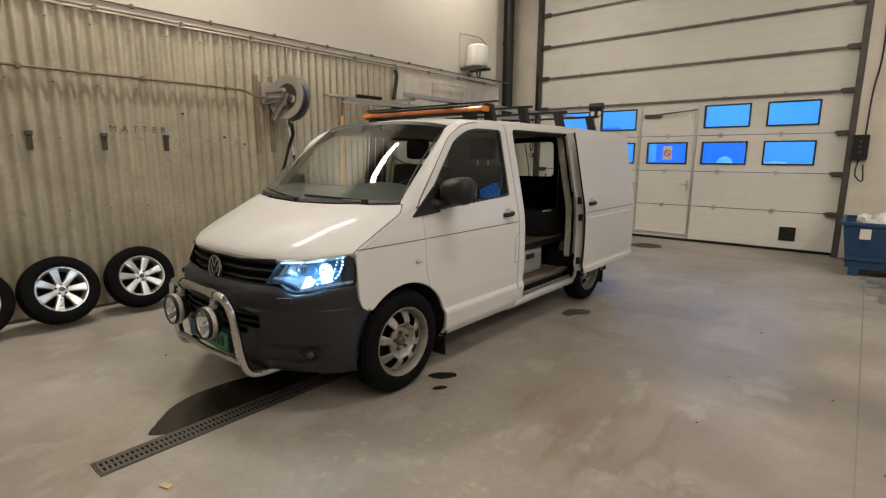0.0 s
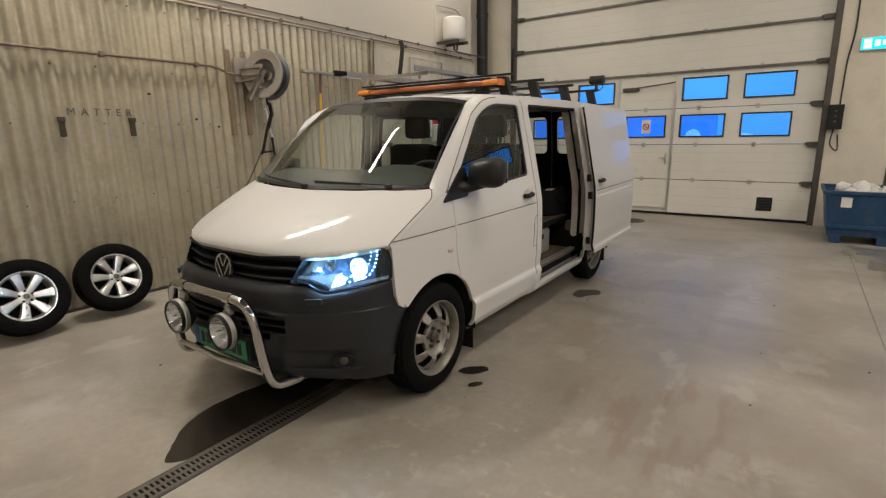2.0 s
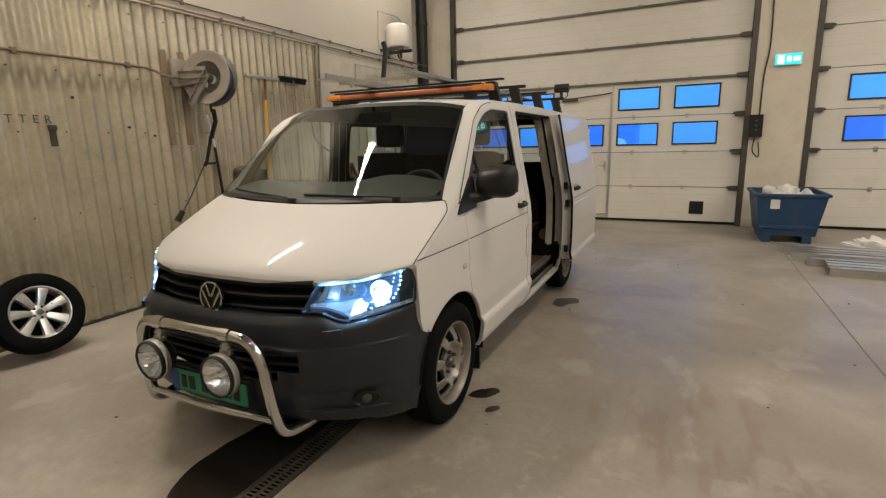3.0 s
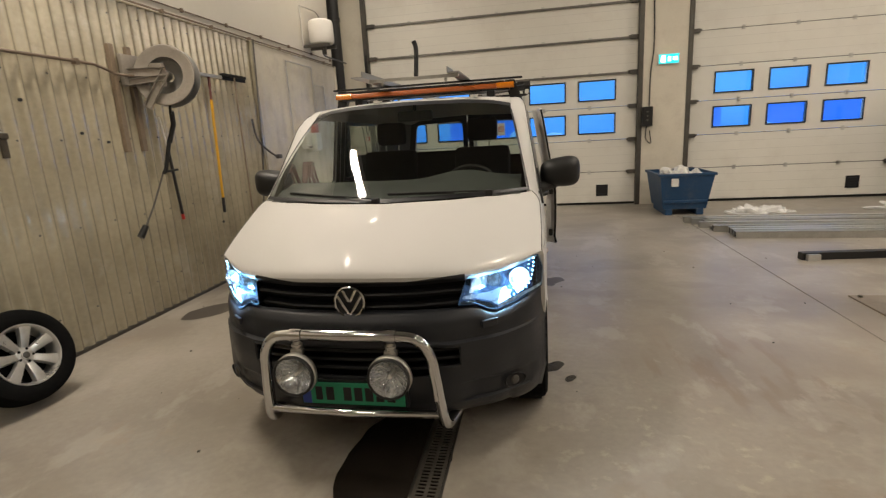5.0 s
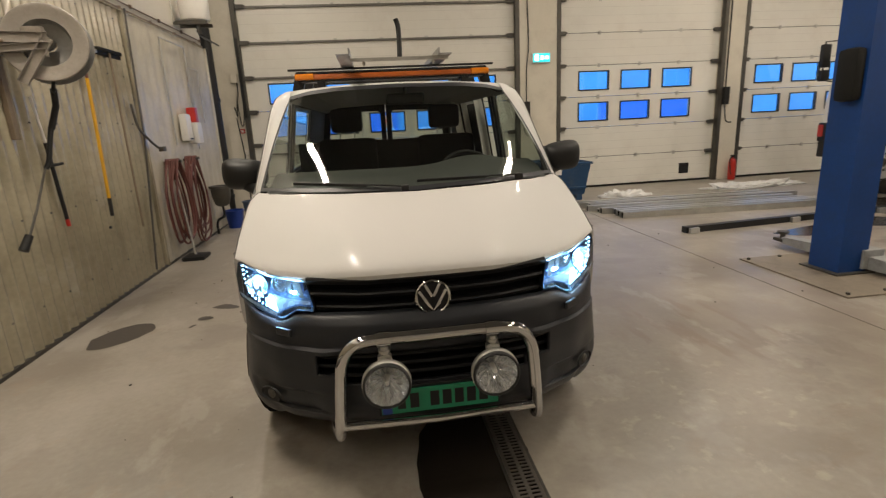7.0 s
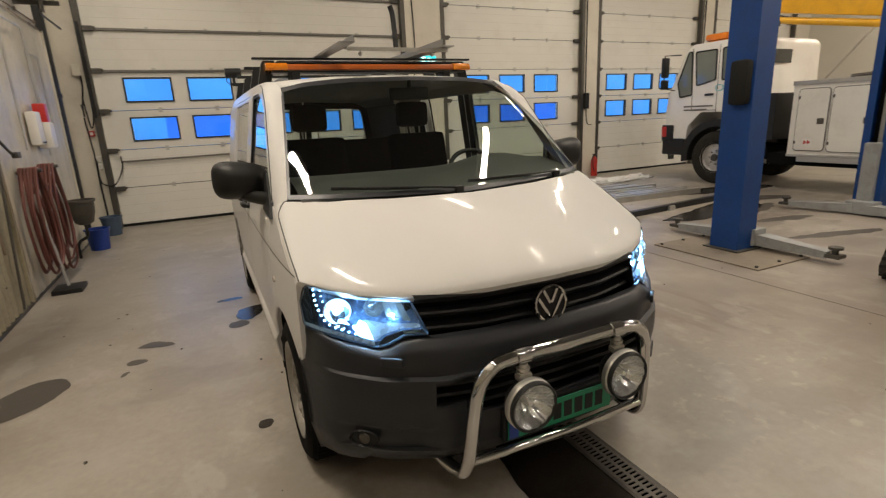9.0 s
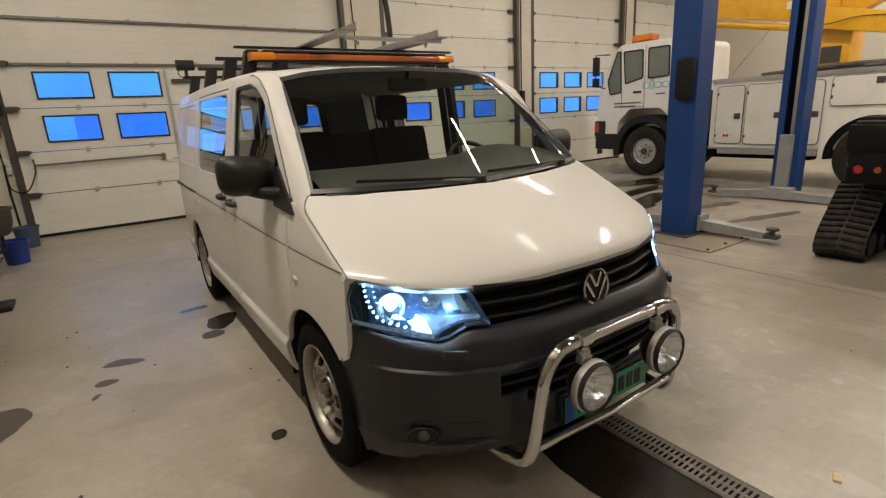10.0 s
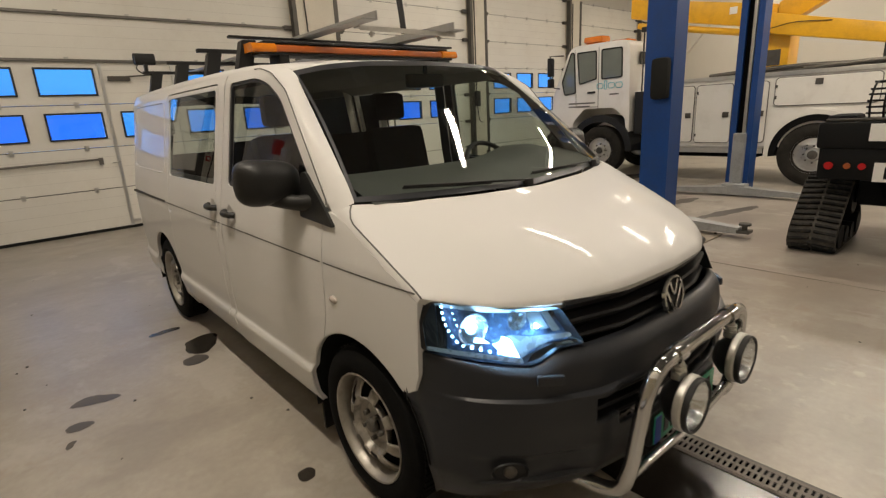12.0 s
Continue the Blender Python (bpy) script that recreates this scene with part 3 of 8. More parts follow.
SHUT = surface("shut_line_shade", (0.10, 0.095, 0.09), 0.7, vary=0.1, bump=0.0)
PADDING = surface("grey_dash_plastic", (0.038, 0.041, 0.037), 0.6, vary=0.12, scale=6, fine=160, bump=0.05)
HOUSING = surface("lamp_housing_silver", (0.16, 0.23, 0.36), 0.25, 0.5, vary=0.5, scale=30, fine=60, bump=0.3)
XENON = glow("xenon_lamp", (0.42, 0.72, 1.0), 9.0)
# for the small lights, and for glare put on reflector plates
LED = glow("white_led_glare", (0.45, 0.75, 1.0), 13.0)
SILVER = surface("silver_lamp_trim", (0.55, 0.58, 0.62), 0.28, 0.35, vary=0.05, scale=20, bump=0.0)
REFLECTOR = surface("lamp_reflector", (0.72, 0.74, 0.76), 0.16, 0.9, vary=0.06, scale=30, fine=90, bump=0.04, rough_vary=0.05)
PLATEGREEN = surface("green_plate", (0.004, 0.21, 0.105), 0.4, vary=0.05, bump=0.01)
PLATEBLUE = surface("blue_plate_band", (0.01, 0.04, 0.28), 0.4, vary=0.05, bump=0.01)
RIMPAINT = surface("silver_rim_paint", (0.27, 0.25, 0.22), 0.38, 0.45, vary=0.15, scale=9, fine=60, bump=0.04, dirt=(0.12, 0.09, 0.06), dirt_amount=0.6)
WHEELPAINT = surface("silver_wheel_paint", (0.30, 0.28, 0.25), 0.36, 0.5, vary=0.2, scale=9, fine=60, bump=0.05, dirt=(0.045, 0.033, 0.022), dirt_amount=0.8)


def table(pairs, n=600, blur=18):
    a = np.array(pairs, float)
    xs = np.linspace(a[0, 0], a[-1, 0], n)
    ys = np.interp(xs, a[:, 0], a[:, 1])
    pad = np.concatenate([2 * ys[0] - ys[blur:0:-1], ys, 2 * ys[-1] - ys[-2:-blur - 2:-1]])
    ys = np.convolve(pad, np.ones(2 * blur + 1) / (2 * blur + 1), "valid")
    return lambda v: float(np.interp(v, xs, ys))


wz = table([(0.15, 0.86), (0.26, 0.90), (0.33, 0.945), (0.455, 0.966), (0.472, 0.964), (0.492, 0.946), (0.60, 0.955), (0.80, 0.959), (1.0, 0.956), (1.08, 0.951), (1.2, 0.932), (1.28, 0.915), (1.82, 0.825), (1.88, 0.80), (1.95, 0.75)], blur=3)
wy = table([(1.5, 0.93), (1.9, 0.967), (2.1, 0.985), (2.4, 0.995), (2.8, 1.0), (5.6, 1.0), (6.1, 0.985), (6.4, 0.955)])


def side(y, z):
    return wz(z) * wy(y)


def curved(bm, outline, holes, f, step=(0.09, 0.06)):
    """Fills a flat outline with holes, cuts it into small cells and bends it by f(a, b)."""
    edges = []
    for loop in [outline] + list(holes):
        vs = [bm.verts.new((p[0], p[1], 0)) for p in loop]
        edges += [bm.edges.new((vs[i], vs[(i + 1) % len(vs)])) for i in range(len(vs))]
    bmesh.ops.triangle_fill(bm, use_beauty=True, use_dissolve=False, edges=edges, normal=(0, 0, 1))
    for ax in (0, 1):
        lo, hi = min(p[ax] for p in outline), max(p[ax] for p in outline)
        k = lo + step[ax]
        while k < hi:
            co, no = [0, 0, 0], [0, 0, 0]
            co[ax], no[ax] = k, 1
            bmesh.ops.bisect_plane(bm, geom=bm.verts[:] + bm.edges[:] + bm.faces[:], plane_co=co, plane_no=no)
            k += step[ax]
    for v in bm.verts:
        v.co = f(v.co.x, v.co.y)


def side_normal(y, z, s):
    gy = (side(y + 0.02, z) - side(y - 0.02, z)) / 0.04
    gz = (side(y, z + 0.007) - side(y, z - 0.007)) / 0.014
    return Vector((s, -gy, -gz)).normalized()


def side_panel(name, outline, holes, s, material, parent, label="", depth=0.03, out=0.0, shift=(0, 0, 0), step=(0.12, 0.02), lining=False):
    """A bent sheet of the body side with folded-in rims and the true normals of the body."""
    bm = bmesh.new()
    curved(bm, outline, holes, lambda y, z: Vector((CX + s * (side(y, z) + out), y, z)), step)
    bm.normal_update()
    for f in bm.faces:
        if f.normal.x * s < 0:
            f.normal_flip()
    face_count = len(bm.faces)
    if depth:
        rim = [e for e in bm.edges if len(e.link_faces) == 1]
        ext = bmesh.ops.extrude_edge_only(bm, edges=rim)["geom"]
        for v in ext:
            if isinstance(v, bmesh.types.BMVert):
                v.co.x -= s * depth
    bm.normal_update()
    bm.faces.ensure_lookup_table()
    me = bpy.data.meshes.new(name)
    bm.to_mesh(me)
    bm.free()
    me.shade_smooth()
    nrm = [Vector((0, 0, 0))] * len(me.loops)
    for i, p in enumerate(me.polygons):
        for li in p.loop_indices:
            co = me.vertices[me.loops[li].vertex_index].co
            nrm[li] = side_normal(co.y, co.z, s) if i < face_count else p.normal.copy()
    me.normals_split_custom_set(nrm)
    me.transform(Matrix.Translation(Vector(shift) - ORIGIN[parent]))
    me.materials.append(material)
    o = new(name, me)
    o.parent = parent
    ORIGIN[o] = ORIGIN[parent]
    if label:
        o["label"] = label
    if lining:
        side_panel("lining", outline, holes, s, TRIMGREY, o, "grey inner lining", depth=0, out=out - depth, shift=shift, step=(0.3, 0.1))
    return o


def arc(cy, cz, r, a0, a1, n=16):
    return [(cy + r * math.cos(radians(a0 + (a1 - a0) * k / n)), cz + r * math.sin(radians(a0 + (a1 - a0) * k / n))) for k in range(n + 1)]


van = thing("van", (CX, 3.9, 0), "white panel van, grey bumper, headlights lit, one sliding door open", "van")
AR = 0.425
HOODSIDE = [(1.945, 1.012), (2.08, 1.082), (2.22, 1.152), (2.36, 1.218), (2.44, 1.245)]   # upper edge of the wing, y and z
DOORFRONT = [(2.545, 1.20), (2.55, 0.88), (2.56, 0.80), (2.59, 0.722)]   # shut line down to the wheel arch
for s, tag in ((1, "near"), (-1, "far")):
    # front wing
    wing = [(2.03, 0.648), (1.985, 0.675), (1.962, 0.74), (1.955, 0.83)] + HOODSIDE + [(2.50, 1.255), (2.541, 1.20)] + [(y - 0.004, z) for y, z in DOORFRONT[1:]]
    wing += [p for p in arc(FA, AXZ + 0.01, AR, 57, 135, 18)]
    side_panel("front_wing", wing, [], s, VANWHITE, van, lining=True)
    # front door with its window
    bow = arc(FA, AXZ + 0.01, AR, 55.5, -8, 16)
    door = DOORFRONT + bow + [(3.755, 0.285), (3.765, 1.0), (3.752, 1.32), (3.70, 1.868), (3.25, 1.868), (3.08, 1.832), (2.92, 1.745), (2.52, 1.29)]
    door = rounded(door, [0.01, 0.05, 0.03, 0.0] + [0.0] * len(bow) + [0.02, 0.0, 0.0, 0.03, 0.06, 0.04, 0.03, 0.02])
    hole = rounded([(3.665, 1.278), (3.632, 1.825), (3.27, 1.825), (3.12, 1.79), (2.975, 1.715), (2.60, 1.295), (2.66, 1.225)], [0.035, 0.04, 0.06, 0.05, 0.04, 0.03, 0.03])
    fd = side_panel("front_door", door, [hole], s, VANWHITE, van, lining=True)
    side_panel("window_seal", rounded([(3.68, 1.264), (3.645, 1.84), (3.26, 1.84), (3.105, 1.802), (2.96, 1.725), (2.575, 1.295), (2.65, 1.208)], 0.03), [rounded([(3.645, 1.29), (3.612, 1.808), (3.28, 1.808), (3.13, 1.775), (2.985, 1.70), (2.625, 1.30), (2.675, 1.24)], 0.03)], s, FRAMEBLACK, fd, "black window seal", depth=0.015, out=-0.006)
    g = side_panel("side_window", hole, [], s, TINT, fd, "clear side window", depth=0, out=-0.018)
    g.visible_shadow = False
    # door handle in its dish
    bm = bmesh.new()
    hw = side(3.60, 1.13)
    lathe(bm, [(0.0, -0.002), (0.03, -0.001), (0.045, 0.003), (0.048, 0.004)], Matrix.Translation((CX + s * (hw + 0.002), 3.585, 1.13)) @ pose(0, 0, 0, 0, 90 * s, 0), 24)
    dish = part("handle_dish", bm, VANWHITE, fd, smooth=True)
    bm = bmesh.new()
    sweep(bm, smooth_line([(CX + s * (hw + 0.004), 3.53, 1.125), (CX + s * (hw + 0.032), 3.55, 1.127), (CX + s * (hw + 0.036), 3.62, 1.13), (CX + s * (hw + 0.010), 3.66, 1.132)], 5), 0.018, 10)
    part("door_handle", bm, BLACK, fd, "black door handle", smooth=True)
    # repeater
    bm = bmesh.new()
    rw = side(2.47, 0.90)
    lathe(bm, [(0.0, 0.011), (0.012, 0.010), (0.020, 0.006), (0.023, -0.004)], Matrix.Translation((CX + s * rw, 2.475, 0.90)) @ pose(0, 0, 0, 0, 90 * s, 0) @ Matrix.Diagonal((0.75, 1.35, 1, 1)), 20)
    part("side_repeater", bm, REPEATER, van, "small pale side indicator", smooth=True)
    # fuel flap behind the front door
    if s > 0:
        bm = bmesh.new()
        sweep(bm, [(CX + side(y, z) + 0.0005, y, z) for y, z in ((3.775, 0.945), (3.745, 0.94), (3.715, 0.91), (3.708, 0.80), (3.705, 0.692), (3.775, 0.688))], 0.0022, 6)
        part("fuel_flap_gap", bm, SHUT, van)
    # the long groove below the windows
    for a, b in ((1.955, 2.535), (2.56, 3.755), (3.79, 4.05 if s > 0 else 5.02), (5.05, 6.30)):
        if s > 0 and a == 3.79:
            continue
        bm = bmesh.new()
        n = 24
        ys = [a + (b - a) * k / n for k in range(n + 1)]
        zz = [1.043 + 0.012 * (y - 1.95) / 4.3 for y in ys]
        grid(bm, [[(CX + s * (side(y, z - 0.0035) + 0.001), y, z - 0.0035) for y, z in zip(ys, zz)], [(CX + s * (side(y, z + 0.0035) + 0.001), y, z + 0.0035) for y, z in zip(ys, zz)]])
        part("belt_groove", bm, SHUT, van)
    # body side behind the front door, with the sliding door's opening and the rear arch
    low = 0.312 if s > 0 else 0.43
    body = [(3.775, low - 0.03), (4.86, low - 0.03), (4.86, 0.245)] + [p for p in arc(RA, AXZ + 0.01, AR, 192, -12, 30)] + [(5.86, 0.30), (6.30, 0.34), (6.345, 0.9), (6.335, 1.3), (6.27, 1.868), (3.712, 1.868), (3.762, 1.32), (3.775, 1.0)]
    opening = rounded([(3.865, low), (4.98, low), (4.98, 1.0), (4.955, 1.838), (3.815, 1.838), (3.858, 1.32), (3.865, 1.0)], [0.03, 0.03, 0, 0.05, 0.05, 0, 0])
    qp = side_panel("body_side", body, [opening], s, VANWHITE, van, lining=True)
    # sliding door
    sd = rounded([(3.872, 0.42), (4.973, 0.42), (4.973, 1.0), (4.948, 1.83), (3.822, 1.83), (3.864, 1.32), (3.872, 1.0)], [0.03, 0.03, 0, 0.05, 0.05, 0, 0])
    if s < 0:
        wh = rounded([(3.90, 1.262), (4.935, 1.262), (4.91, 1.805), (3.862, 1.805)], 0.035)
        d = side_panel("sliding_door", sd, [wh], s, VANWHITE, van, lining=True)
        g = side_panel("side_window", wh, [], s, TINT, d, "dark side window", depth=0, out=-0.006)
        g.visible_shadow = False
        side_panel("window_seal", rounded([(3.885, 1.247), (4.95, 1.247), (4.922, 1.82), (3.848, 1.82)], 0.04), [rounded([(3.93, 1.292), (4.905, 1.292), (4.882, 1.775), (3.895, 1.775)], 0.05)], s, FRAMEBLACK, d, "black window seal", depth=0.01, out=-0.012)
        hy, ho = 4.0 - 0.12, 0.0
        dsh = Vector((0, 0, 0))
    else:
        ext = rounded([(3.80, 0.42), (5.16, 0.42), (5.16, 1.0), (5.13, 1.86), (3.75, 1.86), (3.79, 1.32), (3.80, 1.0)], [0.05, 0.05, 0, 0.06, 0.06, 0, 0])
        dsh = Vector((0.15, 1.0, 0.0))
        d = side_panel("sliding_door", ext, [], s, VANWHITE, van, "white sliding door, slid fully open", shift=dsh)
        bm = bmesh.new()
        curved(bm, rounded([(3.86, 0.42), (5.10, 0.42), (5.08, 1.80), (3.83, 1.80)], 0.05), [], lambda y, z: Vector((CX + side(y, z) - 0.075 + dsh.x, y + dsh.y, z)), (0.3, 0.1))
        thick(part("door_lining", bm, TRIMDARK, d, "dark inner lining of the sliding door"), 0.03)
        # front edge of the open door with its seal and catches
        bm = bmesh.new()
        zs = [0.44 + 1.40 * k / 20 for k in range(21)]
        grid(bm, [[(CX + side(3.80, z) + dsh.x - 0.006 - 0.10 * q, 3.80 + dsh.y - (0.04 if z > 1.3 else 0.0) * (z - 1.3) / 0.55 + 0.004 + 0.03 * math.sin(math.pi * q), z) for q in (0, 0.25, 0.5, 0.75, 1)] for z in zs])
        part("door_edge", bm, VANWHITE, d, "white painted edge of the sliding door", smooth=True)
        bm = bmesh.new()
        sweep(bm, [(CX + side(3.80, z) + dsh.x - 0.012, 3.797 + dsh.y - (0.04 if z > 1.3 else 0.0) * (z - 1.3) / 0.55, z) for z in zs], 0.011, 8)
        part("door_seal", bm, RUBBER, d, "black rubber seal", smooth=True)
        for cz in (1.17, 1.0, 0.55):
            bm = nb(((CX + side(3.8, cz) + dsh.x - 0.075, 3.80 + dsh.y - 0.02, cz - 0.035), (CX + side(3.8, cz) + dsh.x - 0.035, 3.80 + dsh.y + 0.02, cz + 0.035)), bevel=0.008)
            part("door_catch", bm, BLACK, d, "black door catch")
        # rail line on the door
        bm = bmesh.new()
        ys = [3.82 + 1.32 * k / 20 for k in range(21)]
        grid(bm, [[(CX + side(y, 1.046) + dsh.x + 0.001, y + dsh.y, 1.046) for y in ys], [(CX + side(y, 1.053) + dsh.x + 0.001, y + dsh.y, 1.053) for y in ys]])
        part("belt_groove", bm, SHUT, d)
        hy = 3.93
    hw2 = side(hy, 1.14) + dsh.x
    bm = bmesh.new()
    lathe(bm, [(0.0, -0.002), (0.03, -0.001), (0.045, 0.003), (0.048, 0.004)], Matrix.Translation((CX + s * (hw2 + 0.002), hy + dsh.y, 1.14)) @ pose(0, 0, 0, 0, 90 * s, 0), 24)
    part("handle_dish", bm, VANWHITE, d, smooth=True)
    bm = bmesh.new()
    yy = hy + dsh.y
    sweep(bm, smooth_line([(CX + s * (hw2 + 0.004), yy - 0.05, 1.135), (CX + s * (hw2 + 0.032), yy - 0.03, 1.137), (CX + s * (hw2 + 0.036), yy + 0.035, 1.14), (CX + s * (hw2 + 0.010), yy + 0.07, 1.142)], 5), 0.018, 10)
    part("door_handle", bm, BLACK, d, "black door handle", smooth=True)
    # sill
    bm = bmesh.new()
    ys = [2.80 + 2.14 * k / 20 for k in range(21)]
    if s > 0:
        ys = [y for y in ys if y < 3.78]
        yb = [3.78 + 1.16 * k / 12 for k in range(13)]
        grid(bm, [[(CX + side(y, z) + o, y, z) for z, o in ((0.314, -0.03), (0.310, -0.005), (0.30, -0.003), (0.275, -0.008), (0.258, -0.03))] for y in yb])
    prof = [(0.43, -0.03), (0.425, -0.005), (0.36, -0.003), (0.30, -0.004), (0.275, -0.008), (0.258, -0.03)]
    grid(bm, [[(CX + s * (side(y, z) + o - (0.022 if y < 3.76 else 0.0)), y, z) for z, o in prof] for y in ys])
    thick(part("sill", bm, VANWHITE, van, "white sill below the doors", smooth=True), 0.02)
    # A-pillar and roof rail
    so = smooth_line([(side(y, z) - 0.006, y, z) for y, z in ((2.46, 1.235), (2.55, 1.318), (2.93, 1.74), (3.09, 1.825), (3.25, 1.858), (3.72, 1.862), (4.6, 1.862), (5.6, 1.862), (6.27, 1.862))], 6)
    si = smooth_line([(0.858, 2.398, 1.29), (0.838, 2.47, 1.36), (0.752, 2.90, 1.715), (0.726, 3.06, 1.838), (0.745, 3.28, 1.888), (0.765, 3.72, 1.905), (0.77, 4.6, 1.912), (0.77, 5.6, 1.907), (0.755, 6.27, 1.893)], 6)
    rows = []
    for o, i in zip(so, si):
        c = (o + i) / 2 + Vector((0.014, -0.006, 0.014))
        row = []
        for q in (0, 0.2, 0.4, 0.6, 0.8, 1.0):
            p = o * (1 - q) ** 2 + c * (2 * q * (1 - q)) + i * q * q
            row.append(Vector((CX + s * p.x, p.y, p.z)))
        rows.append(row)
    bm = bmesh.new()
    grid(bm, rows)
    part("roof_pillar", bm, VANWHITE, van, smooth=True)
    # seam round the door's upper frame
    bm = bmesh.new()
    sweep(bm, [Vector((CX + s * (side(p[0], p[1]) + 0.0005), p[0], p[1])) for p in door[:-1] if p[1] > 1.25 and p[0] < 3.6], 0.003, 6)
    part("door_seam", bm, SHUT, van, smooth=True)
    # mirror: black foot, arm and shell
    mir = side_panel("mirror_foot", rounded([(2.435, 1.20), (2.72, 1.215), (2.735, 1.40), (2.69, 1.40)], [0.02, 0.02, 0.02, 0.02]), [], s, BLACK, van, "black mirror foot on the door corner", depth=0.02, out=0.012)
    bm = bmesh.new()
    MX, MY, MW = (1.050, 2.755, 0.128) if s > 0 else (1.022, 2.80, 0.138)
    sweep(bm, smooth_line([(CX + s * 0.895, 2.645, 1.278), (CX + s * 0.95, 2.71, 1.276), (CX + s * 1.03, MY, 1.300)], 5), [0.036] * 5 + [0.034] * 6, 12)
    part("mirror_arm", bm, BLACK, mir, smooth=True)
    bm = bmesh.new()
    r = bmesh.ops.create_cube(bm, size=1.0)
    bmesh.ops.subdivide_edges(bm, edges=bm.edges[:], cuts=7, use_grid_fill=True)
    for v in bm.verts:
        p = v.co * 2
        q = Vector([math.copysign(abs(c) ** 0.85, c) for c in p])
        n4 = (abs(p.x) ** 3.4 + abs(p.y) ** 3.4 + abs(p.z) ** 3.4) ** (1 / 3.4)
        p = p / n4 if n4 > 1e-6 else p
        taper = 1.0 - 0.30 * max(0, -p.y) ** 1.5
        v.co = Vector((CX + s * (MX + MW * p.x * taper), MY + 0.09 * p.y, 1.364 + 0.096 * p.z * taper * (1 + 0.10 * p.x) + 0.008 * p.x))
    shell = part("mirror_shell", bm, BLACK, mir, "black plastic mirror housing", smooth=True)
    part("mirror_glass", nb(((CX + s * MX - 0.105, MY + 0.089, 1.295), (CX + s * MX + 0.105, MY + 0.093, 1.43))), CHROME, shell, "mirror glass")
    # folded lips, liners and mud flaps of the wheel arches
    for ay, a0, a1 in ((FA, -6, 133), (RA, -8, 188)):
        bm = bmesh.new()
        sweep(bm, [(CX + s * (side(y, z) - 0.008), y, z) for y, z in arc(ay, AXZ + 0.01, AR, a0, a1, 30)], 0.0075, 8)
        part("arch_lip", bm, VANWHITE, van, smooth=True)
        bm = bmesh.new()
        pts = arc(ay, AXZ + 0.01, AR + 0.012, -10, 172, 22)
        grid(bm, [[(CX + s * (side(ay, 0.6) - 0.012), y, z) for y, z in pts], [(CX + s * 0.56, y, z) for y, z in pts]])
        o = part("arch_inside", bm, LINER, van, "black wheel arch liner", smooth=True)
        thick(o, 0.01, 0)
        bm = nb(((CX + s * 0.66 - 0.10 * 0, ay + 0.455, 0.10), (CX + s * 0.66 + s * 0.24, ay + 0.468, 0.34))) if s > 0 else nb(((CX - 0.90, ay + 0.455, 0.10), (CX - 0.66, ay + 0.468, 0.34)))
        part("mud_flap", bm, RUBBER, van, "black rubber mud flap")


def mirrored(fn, n=24):
    """Points for x from -1 to 1 across the van."""
    return [fn(-1 + 2 * k / n) for k in range(n + 1)]


# bonnet
lead_y = table([(0, 1.522), (0.3, 1.548), (0.557, 1.648), (0.75, 1.765), (0.917, 1.935)], blur=30)
lead_z = table([(0, 1.000), (0.3, 0.994), (0.557, 0.976), (0.75, 0.990), (0.917, 1.028)], blur=30)
trail_y = table([(0, 2.165), (0.4, 2.205), (0.7, 2.295), (0.862, 2.395)], blur=30)
trail_z = table([(0, 1.262), (0.4, 1.268), (0.7, 1.278), (0.862, 1.285)], blur=30)
edge_x = table([(1.935, 0.917), (2.06, 0.905), (2.20, 0.890), (2.33, 0.872), (2.395, 0.862)], blur=10)
bm = bmesh.new()
rows, shoulder = [], []
for j in range(25):
    t = (j / 24) ** 1.5
    row = []
    for k in range(41):
        u = -1 + 2 * k / 40
        a = abs(u)
        x = a * (0.917 * (1 - t) + 0.862 * t)
        y = lead_y(a * 0.917) * (1 - t) + trail_y(a * 0.862) * t
        z = lead_z(a * 0.917) * (1 - t) + trail_z(a * 0.862) * t
        z += (0.105 - 0.085 * a ** 3) * (1 - t) * t ** 0.42
        fold = min(1.0, max(0.0, (0.80 - a) / 0.12))
        z += 0.012 * fold * fold * (3 - 2 * fold) * t ** 0.5 * (1.0 - 0.6 * t)
        row.append(Vector((math.copysign(x, u), y, z)))
    # rounded shoulder down to the wing on both sides
    oz = 1.012 + (1.245 - 1.012) * t
    oy = float(np.interp(oz, [p[1] for p in HOODSIDE], [p[0] for p in HOODSIDE]))
    out_pt = Vector((side(oy, oz) - 0.001, oy, oz + 0.002))
    i = row[-1]
    lat = (row[-1] - row[-3]) / (row[-1].x - row[-3].x)
    c = i + Vector((1, 0.4 * lat.y, min(0, lat.z) * 0.6)) * (out_pt.x - i.x) * 0.85
    bend = [i * (1 - q) ** 2 + c * (2 * q * (1 - q)) + out_pt * q * q for q in (0.17, 0.34, 0.5, 0.67, 0.84, 1.0)]
    row = [Vector((-p.x, p.y, p.z)) for p in reversed(bend)] + row + bend
    shoulder.append([i] + bend)
    rows.append([(CX + p.x, p.y, p.z) for p in row])
first = [(p[0], p[1] + 0.012, p[2] - 0.022) for p in rows[0]]
grid(bm, [first] + rows)
bonnet = part("bonnet", bm, VANWHITE, van, "white bonnet with soft reflections", smooth=True)
